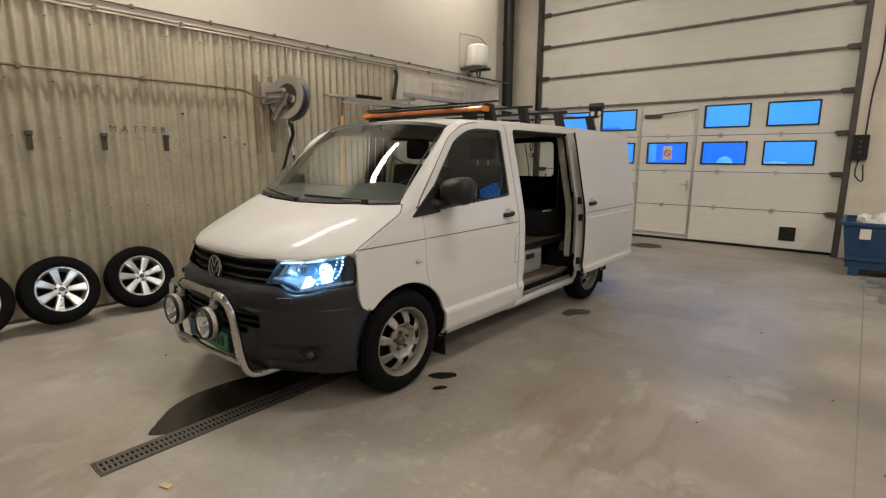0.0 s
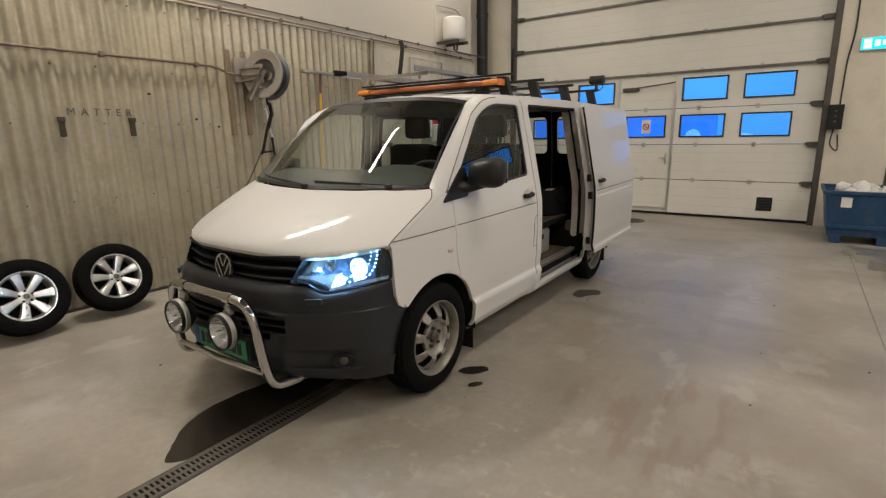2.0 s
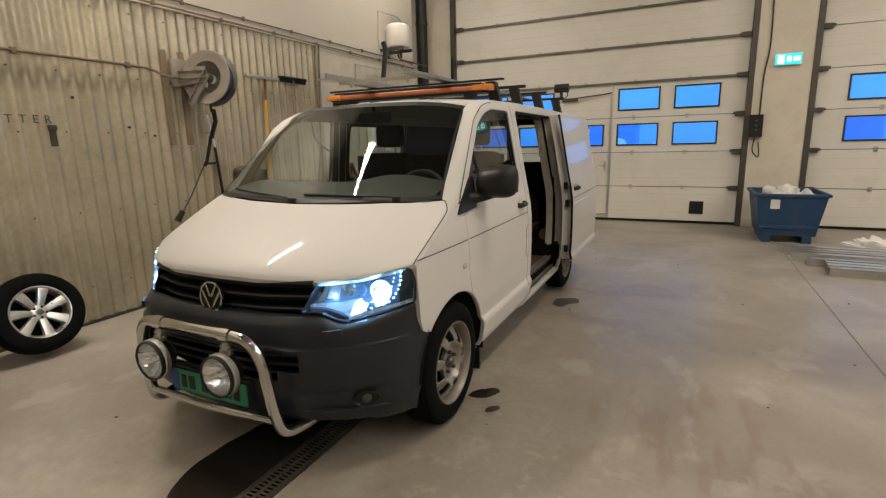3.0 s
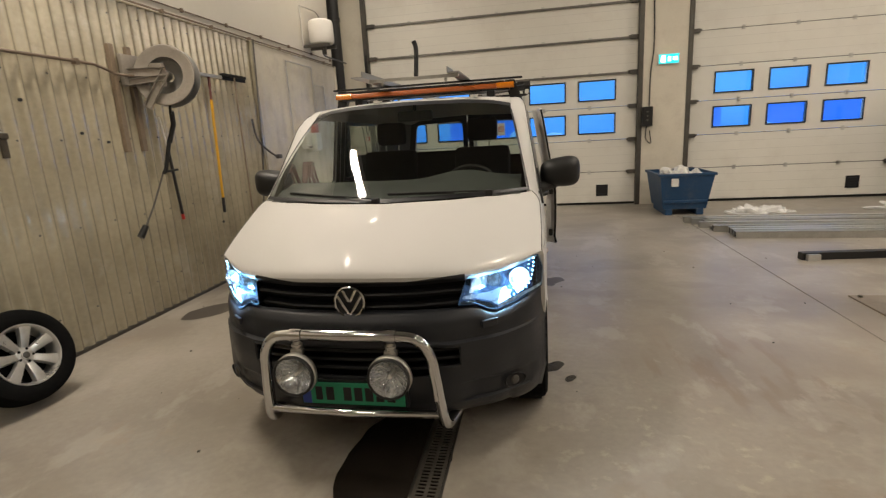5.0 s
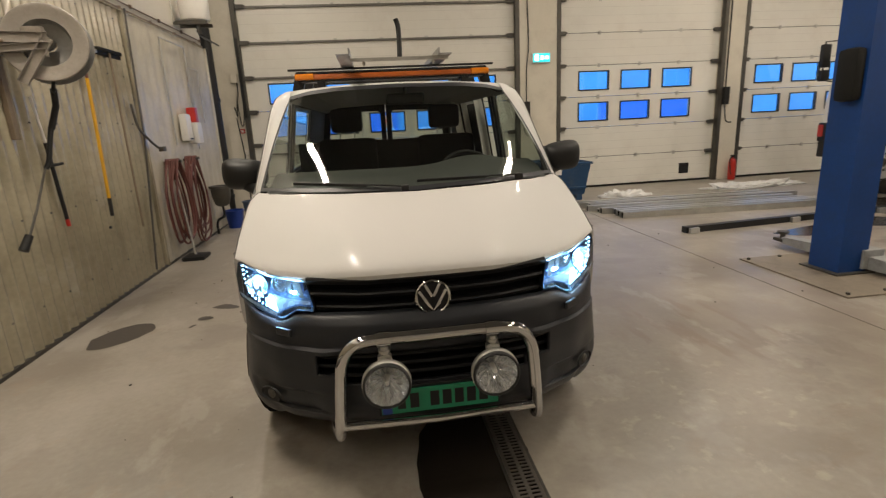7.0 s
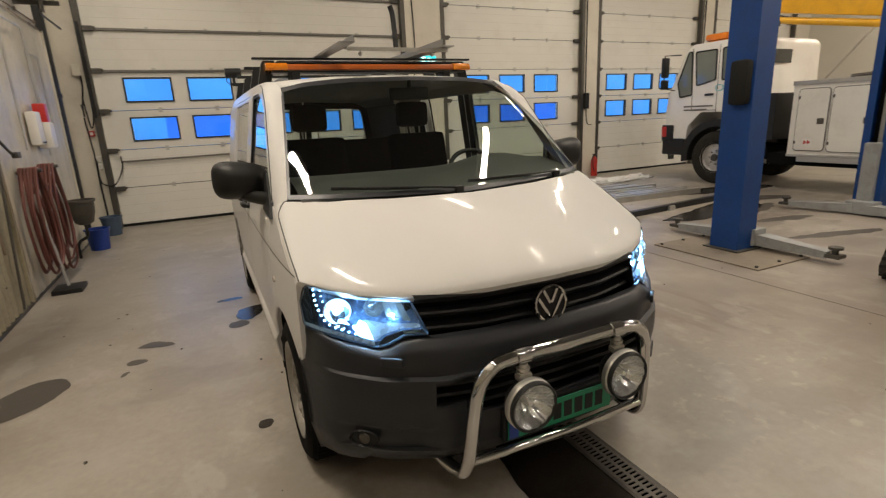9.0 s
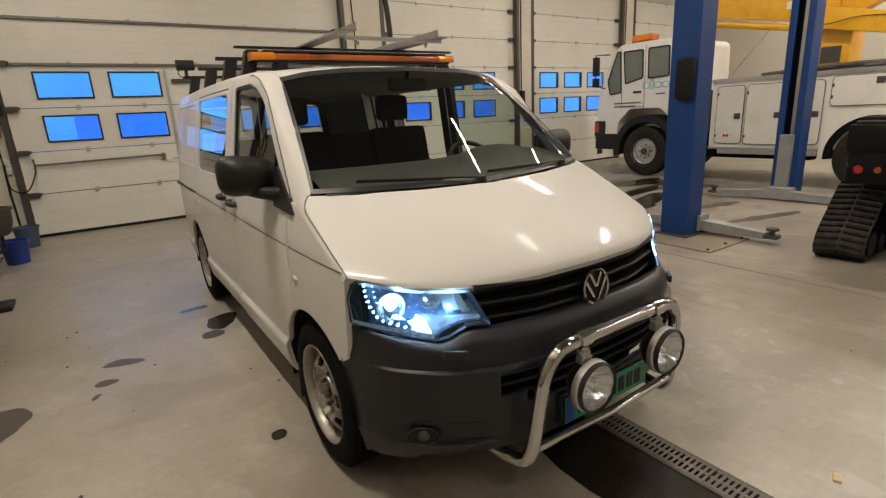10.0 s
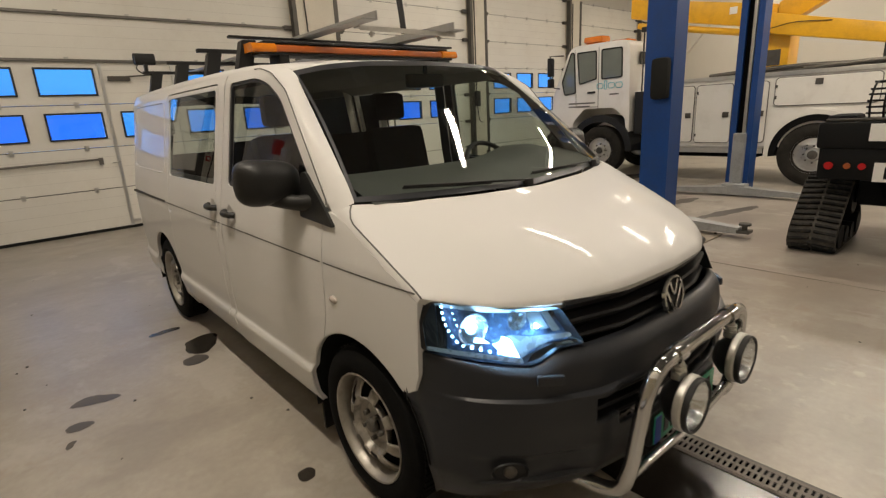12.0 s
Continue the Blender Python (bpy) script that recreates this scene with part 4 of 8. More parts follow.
# shut line between bonnet and wing
for s in (1, -1):
    line = []
    for j, r in enumerate(shoulder):
        v = float(np.interp(j / 24, [0, 0.35, 0.75, 0.90, 1.0], [0.1, 2.2, 3.6, 4.0, 0.6]))
        k = min(int(v), 5)
        p = r[k] * (1 - (v - k)) + r[k + 1] * (v - k)
        line.append(Vector((CX + s * (p.x + 0.0004), p.y, p.z + 0.0004)))
    bm = bmesh.new()
    sweep(bm, line, 0.0032, 6)
    part("shut_line", bm, SHUT, bonnet, smooth=True)

# windscreen
ws_by = table([(0, 2.195), (0.4, 2.235), (0.7, 2.32), (0.86, 2.40)], blur=30)
ws_bz = table([(0, 1.268), (0.86, 1.292)], blur=5)
ws_ty = table([(0, 2.945), (0.4, 2.965), (0.6, 3.005), (0.73, 3.065)], blur=30)
ws_tz = table([(0, 1.885), (0.4, 1.878), (0.6, 1.862), (0.73, 1.836)], blur=30)


def screen_row(t, out=0.0, wide=1.0):
    row = []
    for k in range(37):
        u = (-1 + 2 * k / 36) * wide
        a = abs(u)
        xb, xt = 0.856 * a, 0.724 * a
        y = ws_by(xb) * (1 - t) + ws_ty(xt) * t - 0.022 * math.sin(math.pi * t) - out * 0.6
        z = ws_bz(xb) * (1 - t) + ws_tz(xt) * t + 0.022 * math.sin(math.pi * t) + out * 0.75
        row.append((CX + math.copysign(xb * (1 - t) + xt * t, u), y, z))
    return row


bm = bmesh.new()
grid(bm, [screen_row(j / 20) for j in range(21)])
wsc = part("windscreen", bm, SCREEN, van, "curved windscreen with lamp reflections", smooth=True)
wsc.visible_shadow = False
# black printed border
bm = bmesh.new()
def band(pts_a, pts_b):
    grid(bm, [pts_a, pts_b])
band(screen_row(0.0, 0.002), screen_row(0.03, 0.002)), band(screen_row(0.95, 0.002), screen_row(1.0, 0.002))
for k0 in (0, 36):
    grid(bm, [[screen_row(j / 20, 0.002)[k0], screen_row(j / 20, 0.002, 0.984)[k0]] for j in range(21)])
part("screen_border", bm, FRAMEBLACK, wsc, "black border of the windscreen", smooth=True)
# cowl and wipers
bm = bmesh.new()
rows = []
for q in (0.0, 0.5, 1.0):
    rows.append([(CX + x, trail_y(abs(x)) - 0.01 + 0.045 * q, trail_z(abs(x)) - 0.014 + 0.006 * q) for x in np.linspace(-0.86, 0.86, 37)])
grid(bm, rows)
part("cowl", bm, BLACK, van, "black cowl below the windscreen", smooth=True)
for px, tip, lift in ((-0.05, -0.66, 0.05), (0.62, 0.02, 0.05)):
    bm = bmesh.new()
    pts = []
    for k in range(13):
        x = px + (tip - px) * k / 12
        t = 0.015 + 0.045 * (k / 12) ** 0.7
        a = abs(x) / 0.85
        y = ws_by(min(abs(x), 0.85)) * (1 - t) + ws_ty(0.7 * a) * t
        z = ws_bz(min(abs(x), 0.85)) * (1 - t) + ws_tz(0.7 * a) * t
        pts.append((CX + x, y - 0.014, z + 0.014))
    sweep(bm, pts, 0.0048, 8)
    sweep(bm, [(p[0] , p[1] + 0.008, p[2] - 0.008) for p in pts[4:]], 0.005, 6)
    box(bm, (CX + px - 0.022, pts[0][1] - 0.015, pts[0][2] - 0.03), (CX + px + 0.022, pts[0][1] + 0.015, pts[0][2] + 0.008), 0.006)
    part("wiper", bm, BLACK, van, "black windscreen wiper", smooth=True)

# roof
rz = table([(2.94, 1.885), (3.3, 1.925), (3.8, 1.945), (4.6, 1.952), (5.6, 1.945), (6.3, 1.925)], blur=12)
re_x = table([(2.94, 0.724), (3.28, 0.745), (3.72, 0.765), (4.6, 0.77), (5.6, 0.77), (6.3, 0.752)], blur=8)
re_z = table([(2.94, 1.836), (3.28, 1.888), (3.72, 1.905), (4.6, 1.912), (5.6, 1.907), (6.3, 1.892)], blur=8)
bm = bmesh.new()
rows = []
for j in range(29):
    t = j / 28
    row = []
    for k in range(25):
        u = -1 + 2 * k / 24
        a = abs(u)
        y0 = ws_ty(0.724 * a)
        y = y0 + (6.32 - y0) * t
        if j == 0:
            x, z = 0.724 * a, ws_tz(0.724 * a)
        else:
            x = re_x(y) * a
            e, c = re_z(y), rz(y)
            z = c - (c - e) * a ** 2.4
        row.append((CX + math.copysign(x, u), y, z))
    rows.append(row)
grid(bm, rows)
roof = part("roof", bm, VANWHITE, van, "white van roof", smooth=True)
thick(roof, 0.02)

# rear doors with windows
def back(x, z):
    return Vector((CX + x, 6.355 - 0.10 * max(0, z - 1.2) ** 1.3 - 0.05 * (abs(x) / 0.93) ** 4, z))
for s in (-1, 1):
    bm = bmesh.new()
    ol = [(s * 0.006, 0.36), (s * 0.88, 0.36), (s * 0.905, 0.9), (s * 0.88, 1.25), (s * 0.80, 1.82), (s * 0.74, 1.885), (s * 0.006, 1.91)]
    ho = rounded([(s * 0.07, 1.34), (s * 0.76, 1.34), (s * 0.70, 1.79), (s * 0.07, 1.81)], 0.07)
    curved(bm, ol, [ho], back, (0.15, 0.12))
    rd = part("rear_door", bm, VANWHITE, van, "white rear door with a window", smooth=True)
    thick(rd, 0.02, 0)
    bm = bmesh.new()
    curved(bm, ol, [ho], lambda x, z: back(x, z) + Vector((0, -0.03, 0)), (0.3, 0.2))
    part("lining", bm, TRIMDARK, rd, "dark inner lining")
    bm = bmesh.new()
    curved(bm, ho, [], back, (0.2, 0.2))
    g = part("rear_window", bm, TINT, rd)
    g.visible_shadow = False
part("rear_bumper", nb(((CX - 0.90, 6.28, 0.30), (CX + 0.90, 6.42, 0.52)), bevel=0.03), BUMPER, van, "grey rear bumper", smooth=True)

# front bumper: a curved skin with an air intake left open
pb = table([(0, 1.462), (0.3, 1.474), (0.5, 1.515), (0.7, 1.622), (0.82, 1.742), (0.90, 1.875), (0.937, 2.03)], blur=26)
bz = [(0.835, 0.075), (0.822, 0.045), (0.79, 0.018), (0.74, 0.010), (0.70, 0.010), (0.66, 0.008), (0.62, 0.008), (0.57, 0.004), (0.52, 0.0), (0.47, 0.0), (0.42, 0.004), (0.37, 0.016), (0.33, 0.035), (0.29, 0.07), (0.268, 0.11)]
xs = [0.0, 0.1, 0.2, 0.3, 0.4, 0.47, 0.52, 0.58, 0.64, 0.70, 0.76, 0.81, 0.85, 0.885, 0.912, 0.937]
cols = [-x for x in reversed(xs[1:])] + xs


def arch_y(z):
    return FA - math.sqrt(max(0.0, (AR + 0.004) ** 2 - (z - AXZ - 0.01) ** 2))


LAMPFOOT = ((0.50, 0.56, 0.62, 0.655, 0.69, 0.80, 0.925), (0.835, 0.838, 0.826, 0.800, 0.788, 0.806, 0.832))


def bump_pt(x, z, o):
    a = abs(x)
    y = pb(a) + o * (1 - 0.45 * (a / 0.937) ** 4)
    if a > 0.78:
        last = arch_y(min(z, 0.60)) - 0.002 if z < 0.62 else 2.05 - 0.35 * max(0, z - 0.62)
        bend = pb(0.78)
        if last < pb(0.937):
            y = bend + (y - bend) * (last - bend) / (pb(0.937) - bend)
        y = min(y, last)
    tuck = 0.03 * max(0, (0.40 - z) / 0.13) + 0.016 * min(1, max(0, (z - 0.66) / 0.12)) * (a / 0.937) ** 6
    if z > 0.74:
        z = 0.74 + (z - 0.74) * (float(np.interp(a, LAMPFOOT[0], LAMPFOOT[1])) - 0.74) / 0.095
    return Vector((CX + math.copysign(max(0.0, a - tuck * a), x), y, z))


bump_o = table([(z, o) for z, o in reversed(bz)], blur=6)


def ease(v, a, b):
    v = min(1.0, max(0.0, (v - a) / (b - a)))
    return v * v * (3 - 2 * v)


def relief(x, z):
    """Raised side panel under a crisp ridge, and the sunk field round the fog lamp."""
    a = abs(x)
    r = 0.028 * ease(a, 0.40, 0.50) * (1 - ease(a, 0.890, 0.905)) * (1 - ease(z, 0.683, 0.690)) * ease(z, 0.49, 0.62)
    r += 0.006 * (1 - ease(a, 0.42, 0.50)) * (1 - ease(z, 0.683, 0.692)) * ease(z, 0.655, 0.675)
    edge = 0.885 - 0.25 * max(0, 0.475 - z)
    r -= 0.026 * ease(a, 0.47, 0.60) * (1 - ease(a, edge - 0.012, edge)) * (1 - ease(z, 0.455, 0.482)) * ease(z, 0.358, 0.366)
    return r


fine_x = sorted(set([0.41, 0.53] + [float(v) for v in np.linspace(0, 0.937, 50)]))
fine_x = [-x for x in reversed(fine_x[1:])] + fine_x
fine_z = sorted(set([0.52, 0.57, 0.665, 0.683, 0.690, 0.358, 0.366] + [float(v) for v in np.linspace(0.268, 0.835, 44)]), reverse=True)
bm = bmesh.new()
vs = [[bm.verts.new(bump_pt(x, z, bump_o(z) - relief(x, z))) for x in fine_x] for z in fine_z]
for i in range(len(fine_z) - 1):
    for k in range(len(fine_x) - 1):
        xm, zm = (fine_x[k] + fine_x[k + 1]) / 2, (fine_z[i] + fine_z[i + 1]) / 2
        if (abs(xm) < 0.53 and 0.57 < zm < 0.665) or (abs(xm) < 0.41 and 0.52 < zm < 0.665):
            continue
        bm.faces.new((vs[i][k], vs[i][k + 1], vs[i + 1][k + 1], vs[i + 1][k]))
bum = part("front_bumper", bm, BUMPER, van, "unpainted dark grey plastic front bumper", smooth=True)
thick(bum, 0.02)
# intake behind the opening
bm = bmesh.new()
grid(bm, [[(CX + x, pb(abs(x)) + 0.07, z) for x in cols if abs(x) < 0.6] for z in (0.49, 0.69)])
part("intake_back", bm, LINER, bum, "black intake")
for z in (0.555, 0.60, 0.645):
    bm = bmesh.new()
    grid(bm, [[(CX + x, pb(abs(x)) + y, z + dz) for x in np.linspace(-0.53, 0.53, 21)] for y, dz in ((0.07, 0.012), (0.022, 0.008), (0.018, 0.0), (0.022, -0.008), (0.07, -0.004))])
    part("intake_slat", bm, GRILLE, bum, smooth=True)
# fog lamps in oval dishes, washer covers
for s in (1, -1):
    x = 0.765
    c = bump_pt(s * x, 0.418, 0.018)
    nrm = Vector((s * 0.62, -0.78, 0)).normalized()
    m = Matrix.Translation(c + nrm * 0.012) @ nrm.to_track_quat("Z", "Y").to_matrix().to_4x4()
    bm = bmesh.new()
    lathe(bm, [(0.0, 0.004), (0.055, 0.004), (0.062, 0.012), (0.066, 0.005)], m @ Matrix.Diagonal((1.0, 0.58, 1, 1)), 28)
    dish = part("fog_lamp_dish", bm, GRILLE, bum, smooth=True)
    bm = bmesh.new()
    lathe(bm, [(0.0, 0.012), (0.016, 0.011), (0.022, 0.008), (0.024, 0.004)], m, 24)
    part("fog_lamp", bm, DARKSTEEL, dish, "small clear fog lamp", smooth=True)
    w = bump_pt(s * 0.66, 0.765, 0.012) + nrm * 0.006
    bm = bmesh.new()
    box(bm, (-0.045, -0.008, -0.018), (0.045, 0.008, 0.018), 0.006, Matrix.Translation(w + nrm * 0.004) @ pose(0, 0, 0, 0, 0, s * 40))
    part("washer_cover", bm, BUMPER, bum)
# grille between the lamps
gy = table([(0, 1.545), (0.3, 1.565), (0.56, 1.64)], blur=20)
bm = bmesh.new()
grid(bm, [[(CX + x, gy(abs(x)) + 0.05, z) for x in np.linspace(-0.57, 0.57, 21)] for z in (0.80, 0.99)])
gr = part("grille", bm, LINER, van, "black radiator grille with two slats")
for z0, z1, w in ((0.945, 0.985, 0.55), (0.885, 0.918, 0.535), (0.826, 0.858, 0.515)):
    bm = bmesh.new()
    rows = []
    for dy, z in ((0.045, z1), (0.0, z1 - 0.004), (-0.006, (z0 + z1) / 2 + 0.004), (0.010, z0 + 0.002), (0.045, z0)):
        rows.append([(CX + x, gy(abs(x)) + dy, z + 0.004 * (abs(x) / 0.55) ** 2) for x in np.linspace(-w, w, 25)])
    grid(bm, rows)
    part("grille_slat", bm, GRILLE, gr, smooth=True)
# round emblem: ring and plain bars
bm = bmesh.new()
em = pose(CX, 1.528, 0.882, 84, 0, 0)
lathe(bm, [(0.066, 0.0), (0.068, 0.012), (0.073, 0.015), (0.079, 0.012), (0.081, 0.0)], em, 48)
emb = part("emblem", bm, CHROME, gr, "round chrome emblem", smooth=True)
bm = bmesh.new()
lathe(bm, [(0.0, 0.003), (0.069, 0.003)], em, 32)
part("emblem_disc", bm, GRILLE, emb)
for (x0, z0, x1, z1) in ((-0.033, 0.058, -0.003, 0.002), (0.033, 0.058, 0.003, 0.002), (-0.060, 0.030, -0.004, -0.062), (0.060, 0.030, 0.004, -0.062)):
    bm = bmesh.new()
    a, b = Vector((x0, z0, 0.008)), Vector((x1, z1, 0.008))
    d = (b - a)
    ang = math.degrees(math.atan2(d.y, d.x))
    box(bm, (-d.length / 2, -0.0065, -0.004), (d.length / 2, 0.0065, 0.004), 0.002, em @ Matrix.Translation((a + b) / 2) @ pose(0, 0, 0, 0, 0, ang))
    part("emblem_bar", bm, CHROME, emb, smooth=True)

# headlamps
hl_y = table([(0.50, 1.572), (0.56, 1.60), (0.75, 1.735), (0.86, 1.85), (0.93, 1.948)], blur=30)
def lampface(x, z, back=0.0):
    lean = 0.5 * max(0.0, (0.93 - x) / 0.40)
    return Vector((x, hl_y(x) + lean * (z - 0.846) + back, z))
HL = rounded([(0.517, 0.846), (0.556, 0.968), (0.72, 0.981), (0.898, 1.018), (0.922, 0.945), (0.917, 0.838), (0.80, 0.812), (0.69, 0.793), (0.655, 0.806), (0.60, 0.842)], [0.012, 0.02, 0, 0.012, 0.01, 0.015, 0.02, 0.015, 0.02, 0.0])
for s in (1, -1):
    def mapped(back):
        def f(x, z):
            p = lampface(x, z, back)
            return Vector((CX + s * p.x, p.y, p.z))
        return f
    bm = bmesh.new()
    curved(bm, HL, [], mapped(-0.004), (0.04, 0.04))
    lamp = part("headlamp", bm, HLENS, van, "clear headlamp, switched on", smooth=True)
    lamp.visible_shadow = False
    bm = bmesh.new()
    curved(bm, HL, [], mapped(0.055), (0.04, 0.04))
    part("lamp_housing", bm, HOUSING, lamp, "silvery lamp housing", smooth=True)
    bm = bmesh.new()
    loop = HL + HL[:1]
    grid(bm, [[mapped(-0.0045)(*p) for p in loop], [mapped(0.056)(*p) for p in loop]])
    part("lamp_wall", bm, GRILLE, lamp)
    def plate(name, outline, back, material, label="", r=0.012, under=None):
        bm = bmesh.new()
        curved(bm, rounded(outline, r), [], mapped(back), (0.02, 0.02))
        return part(name, bm, material, under or lamp, label, smooth=True)

    # grey outer cheek and the black strip beside it
    plate("lamp_cheek", [(0.888, 1.008), (0.895, 1.014), (0.919, 0.945), (0.913, 0.852), (0.890, 0.846)], 0.003, BUMPER, "dark grey outer cheek")
    plate("cheek_strip", [(0.874, 1.002), (0.886, 1.006), (0.888, 0.846), (0.872, 0.842), (0.868, 0.90)], 0.006, GRILLE)
    # chrome foot
    plate("chrome_strip", [(0.914, 0.846), (0.80, 0.822), (0.70, 0.800), (0.70, 0.815), (0.80, 0.840), (0.914, 0.862)], 0.000, SILVER, "chrome strip along the foot", 0.003)
    # projector in its bowl, and the fan-shaped bowl beside it
    for bx, bzv, br in ((0.795, 0.918, 0.052), (0.672, 0.938, 0.036)):
        c = mapped(0.050)(bx, bzv)
        m = Matrix.Translation(c) @ Vector((s * 0.25, -0.97, 0)).to_track_quat("Z", "Y").to_matrix().to_4x4()
        bm = bmesh.new()
        rings = lathe(bm, [(0.004, 0.0), (br * 0.55, 0.006), (br * 0.85, 0.018), (br, 0.030), (br + 0.004, 0.030)], m, 30)
        bowl = part("reflector_bowl", bm, REFLECTOR, lamp, smooth=br > 0.045)
        if br > 0.045:
            bm = bmesh.new()
            lathe(bm, [(0.0, 0.033), (0.013, 0.031), (0.020, 0.024), (0.023, 0.006)], m, 24)
            part("projector_lens", bm, XENON, bowl, "glowing projector lens", smooth=True)
    for k in range(3):
        plate("fan_facet", [(0.645 - 0.028 * k, 0.900 - 0.006 * k), (0.620 - 0.028 * k, 0.905 - 0.008 * k), (0.628 - 0.022 * k, 0.968 - 0.008 * k), (0.650 - 0.022 * k, 0.965 - 0.004 * k)], 0.018 + 0.006 * (k % 2), REFLECTOR, r=0.004)
    # bright plate, its glare given as glow, and the silver band towards the grille
    plate("silver_band", [(0.745, 0.820), (0.70, 0.806), (0.665, 0.836), (0.60, 0.862), (0.535, 0.866), (0.54, 0.880), (0.66, 0.880), (0.715, 0.892), (0.755, 0.872)], 0.016, SILVER, "silver reflector band", 0.008)
    hot = plate("glowing_reflector", [(0.700, 0.816), (0.745, 0.830), (0.764, 0.866), (0.744, 0.872), (0.736, 0.892), (0.714, 0.876)], 0.013, LED, r=0.003)
    # extra glowing sliver, added as glare from the bulb
    for shard in ([(0.768, 0.868), (0.806, 0.872), (0.800, 0.888), (0.782, 0.884)],):
        plate("light_shard", shard, 0.016, LED, r=0.002, under=hot)
    # on one side this facet emits, to imitate a stronger glare
    plate("lamp_beam_facet", [(0.786, 0.846), (0.822, 0.852), (0.834, 0.922), (0.776, 0.918)], 0.019, LED if s > 0 else REFLECTOR, r=0.004)
    chin = plate("dark_chin", [(0.690, 0.800), (0.655, 0.812), (0.60, 0.846), (0.53, 0.850), (0.535, 0.862), (0.60, 0.858), (0.665, 0.832)], 0.004, GRILLE, r=0.006)
    plate("chin_strip", [(0.60, 0.848), (0.548, 0.852), (0.556, 0.860), (0.60, 0.855)], 0.002, CHROME, r=0.002, under=chin)
    for bx, bzv, watts in ((0.80, 0.93, 2.2), (0.735, 0.865, 3.2), (0.63, 0.91, 1.6)):
        ld = bpy.data.lights.new("headlamp_bulb", "POINT")
        ld.energy, ld.color, ld.shadow_soft_size = watts, (0.36, 0.68, 1.0), 0.010
        lo = new("headlamp_bulb", ld)
        lo.location = mapped(0.010)(bx, bzv) - ORIGIN[van]
        lo.parent = van
    # rows of small lights down the outer side and along the foot
    for pts, count, size in (([(0.874, 1.000), (0.872, 0.955), (0.860, 0.905), (0.838, 0.866), (0.785, 0.846), (0.735, 0.834)], 13, 0.0052), ([(0.852, 0.998), (0.848, 0.955), (0.838, 0.915)], 5, 0.0032)):
        led_line = smooth_line([(q[0], q[1], 0) for q in pts], 8)
        ls = np.cumsum([0] + [(b - a).length for a, b in zip(led_line, led_line[1:])])
        for k in range(count):
            d = ls[-1] * k / (count - 1)
            i = min(int(np.searchsorted(ls, d, "right") - 1), len(led_line) - 2)
            f = (d - ls[i]) / (ls[i + 1] - ls[i])
            q = led_line[i] * (1 - f) + led_line[i + 1] * f
            bm = bmesh.new()
            bmesh.ops.create_icosphere(bm, subdivisions=1, radius=size, matrix=Matrix.Translation(mapped(0.006)(q.x, q.y)))
            part("led", bm, LED, lamp, smooth=True)

# number plate and its holder
part("plate_holder", nb(((CX - 0.275, 1.449, 0.372), (CX + 0.275, 1.50, 0.51)), bevel=0.006), GRILLE, van, "black plate holder")
pl = part("number_plate", nb(((CX - 0.262, 1.439, 0.383), (CX + 0.262, 1.444, 0.497)), bevel=0.002), PLATEGREEN, van, "green number plate with dark bars")
part("plate_band", nb(((CX - 0.259, 1.4365, 0.386), (CX - 0.215, 1.439, 0.494))), PLATEBLUE, pl, "blue band")
for k, (a, b) in enumerate(((-0.19, -0.155), (-0.135, -0.095), (-0.045, -0.005), (0.01, 0.05), (0.065, 0.105), (0.12, 0.16), (0.175, 0.215))):
    part("plate_bar", nb(((CX + a, 1.4365, 0.405), (CX + b, 1.439, 0.475))), GRILLE, pl)

# bull bar with two driving lamps
bm = bmesh.new()
hoop = [(-0.485, 1.68, 0.272), (-0.472, 1.58, 0.268), (-0.456, 1.50, 0.274), (-0.448, 1.455, 0.31), (-0.438, 1.432, 0.40), (-0.424, 1.418, 0.55), (-0.408, 1.408, 0.66), (-0.365, 1.399, 0.735), (-0.28, 1.396, 0.762), (0, 1.395, 0.764)]
hoop = hoop + [(-x, y, z) for x, y, z in reversed(hoop[:-1])]
sweep(bm, smooth_line([(CX + x, y, z) for x, y, z in hoop], 6), 0.0275, 16)
bb = part("bull_bar", bm, CHROME, van, "polished steel bull bar", smooth=True)
bm = bmesh.new()
sweep(bm, [(CX - 0.44, 1.436, 0.352), (CX, 1.418, 0.350), (CX + 0.44, 1.436, 0.352)], 0.019, 14)
part("cross_tube", bm, CHROME, bb, smooth=True)
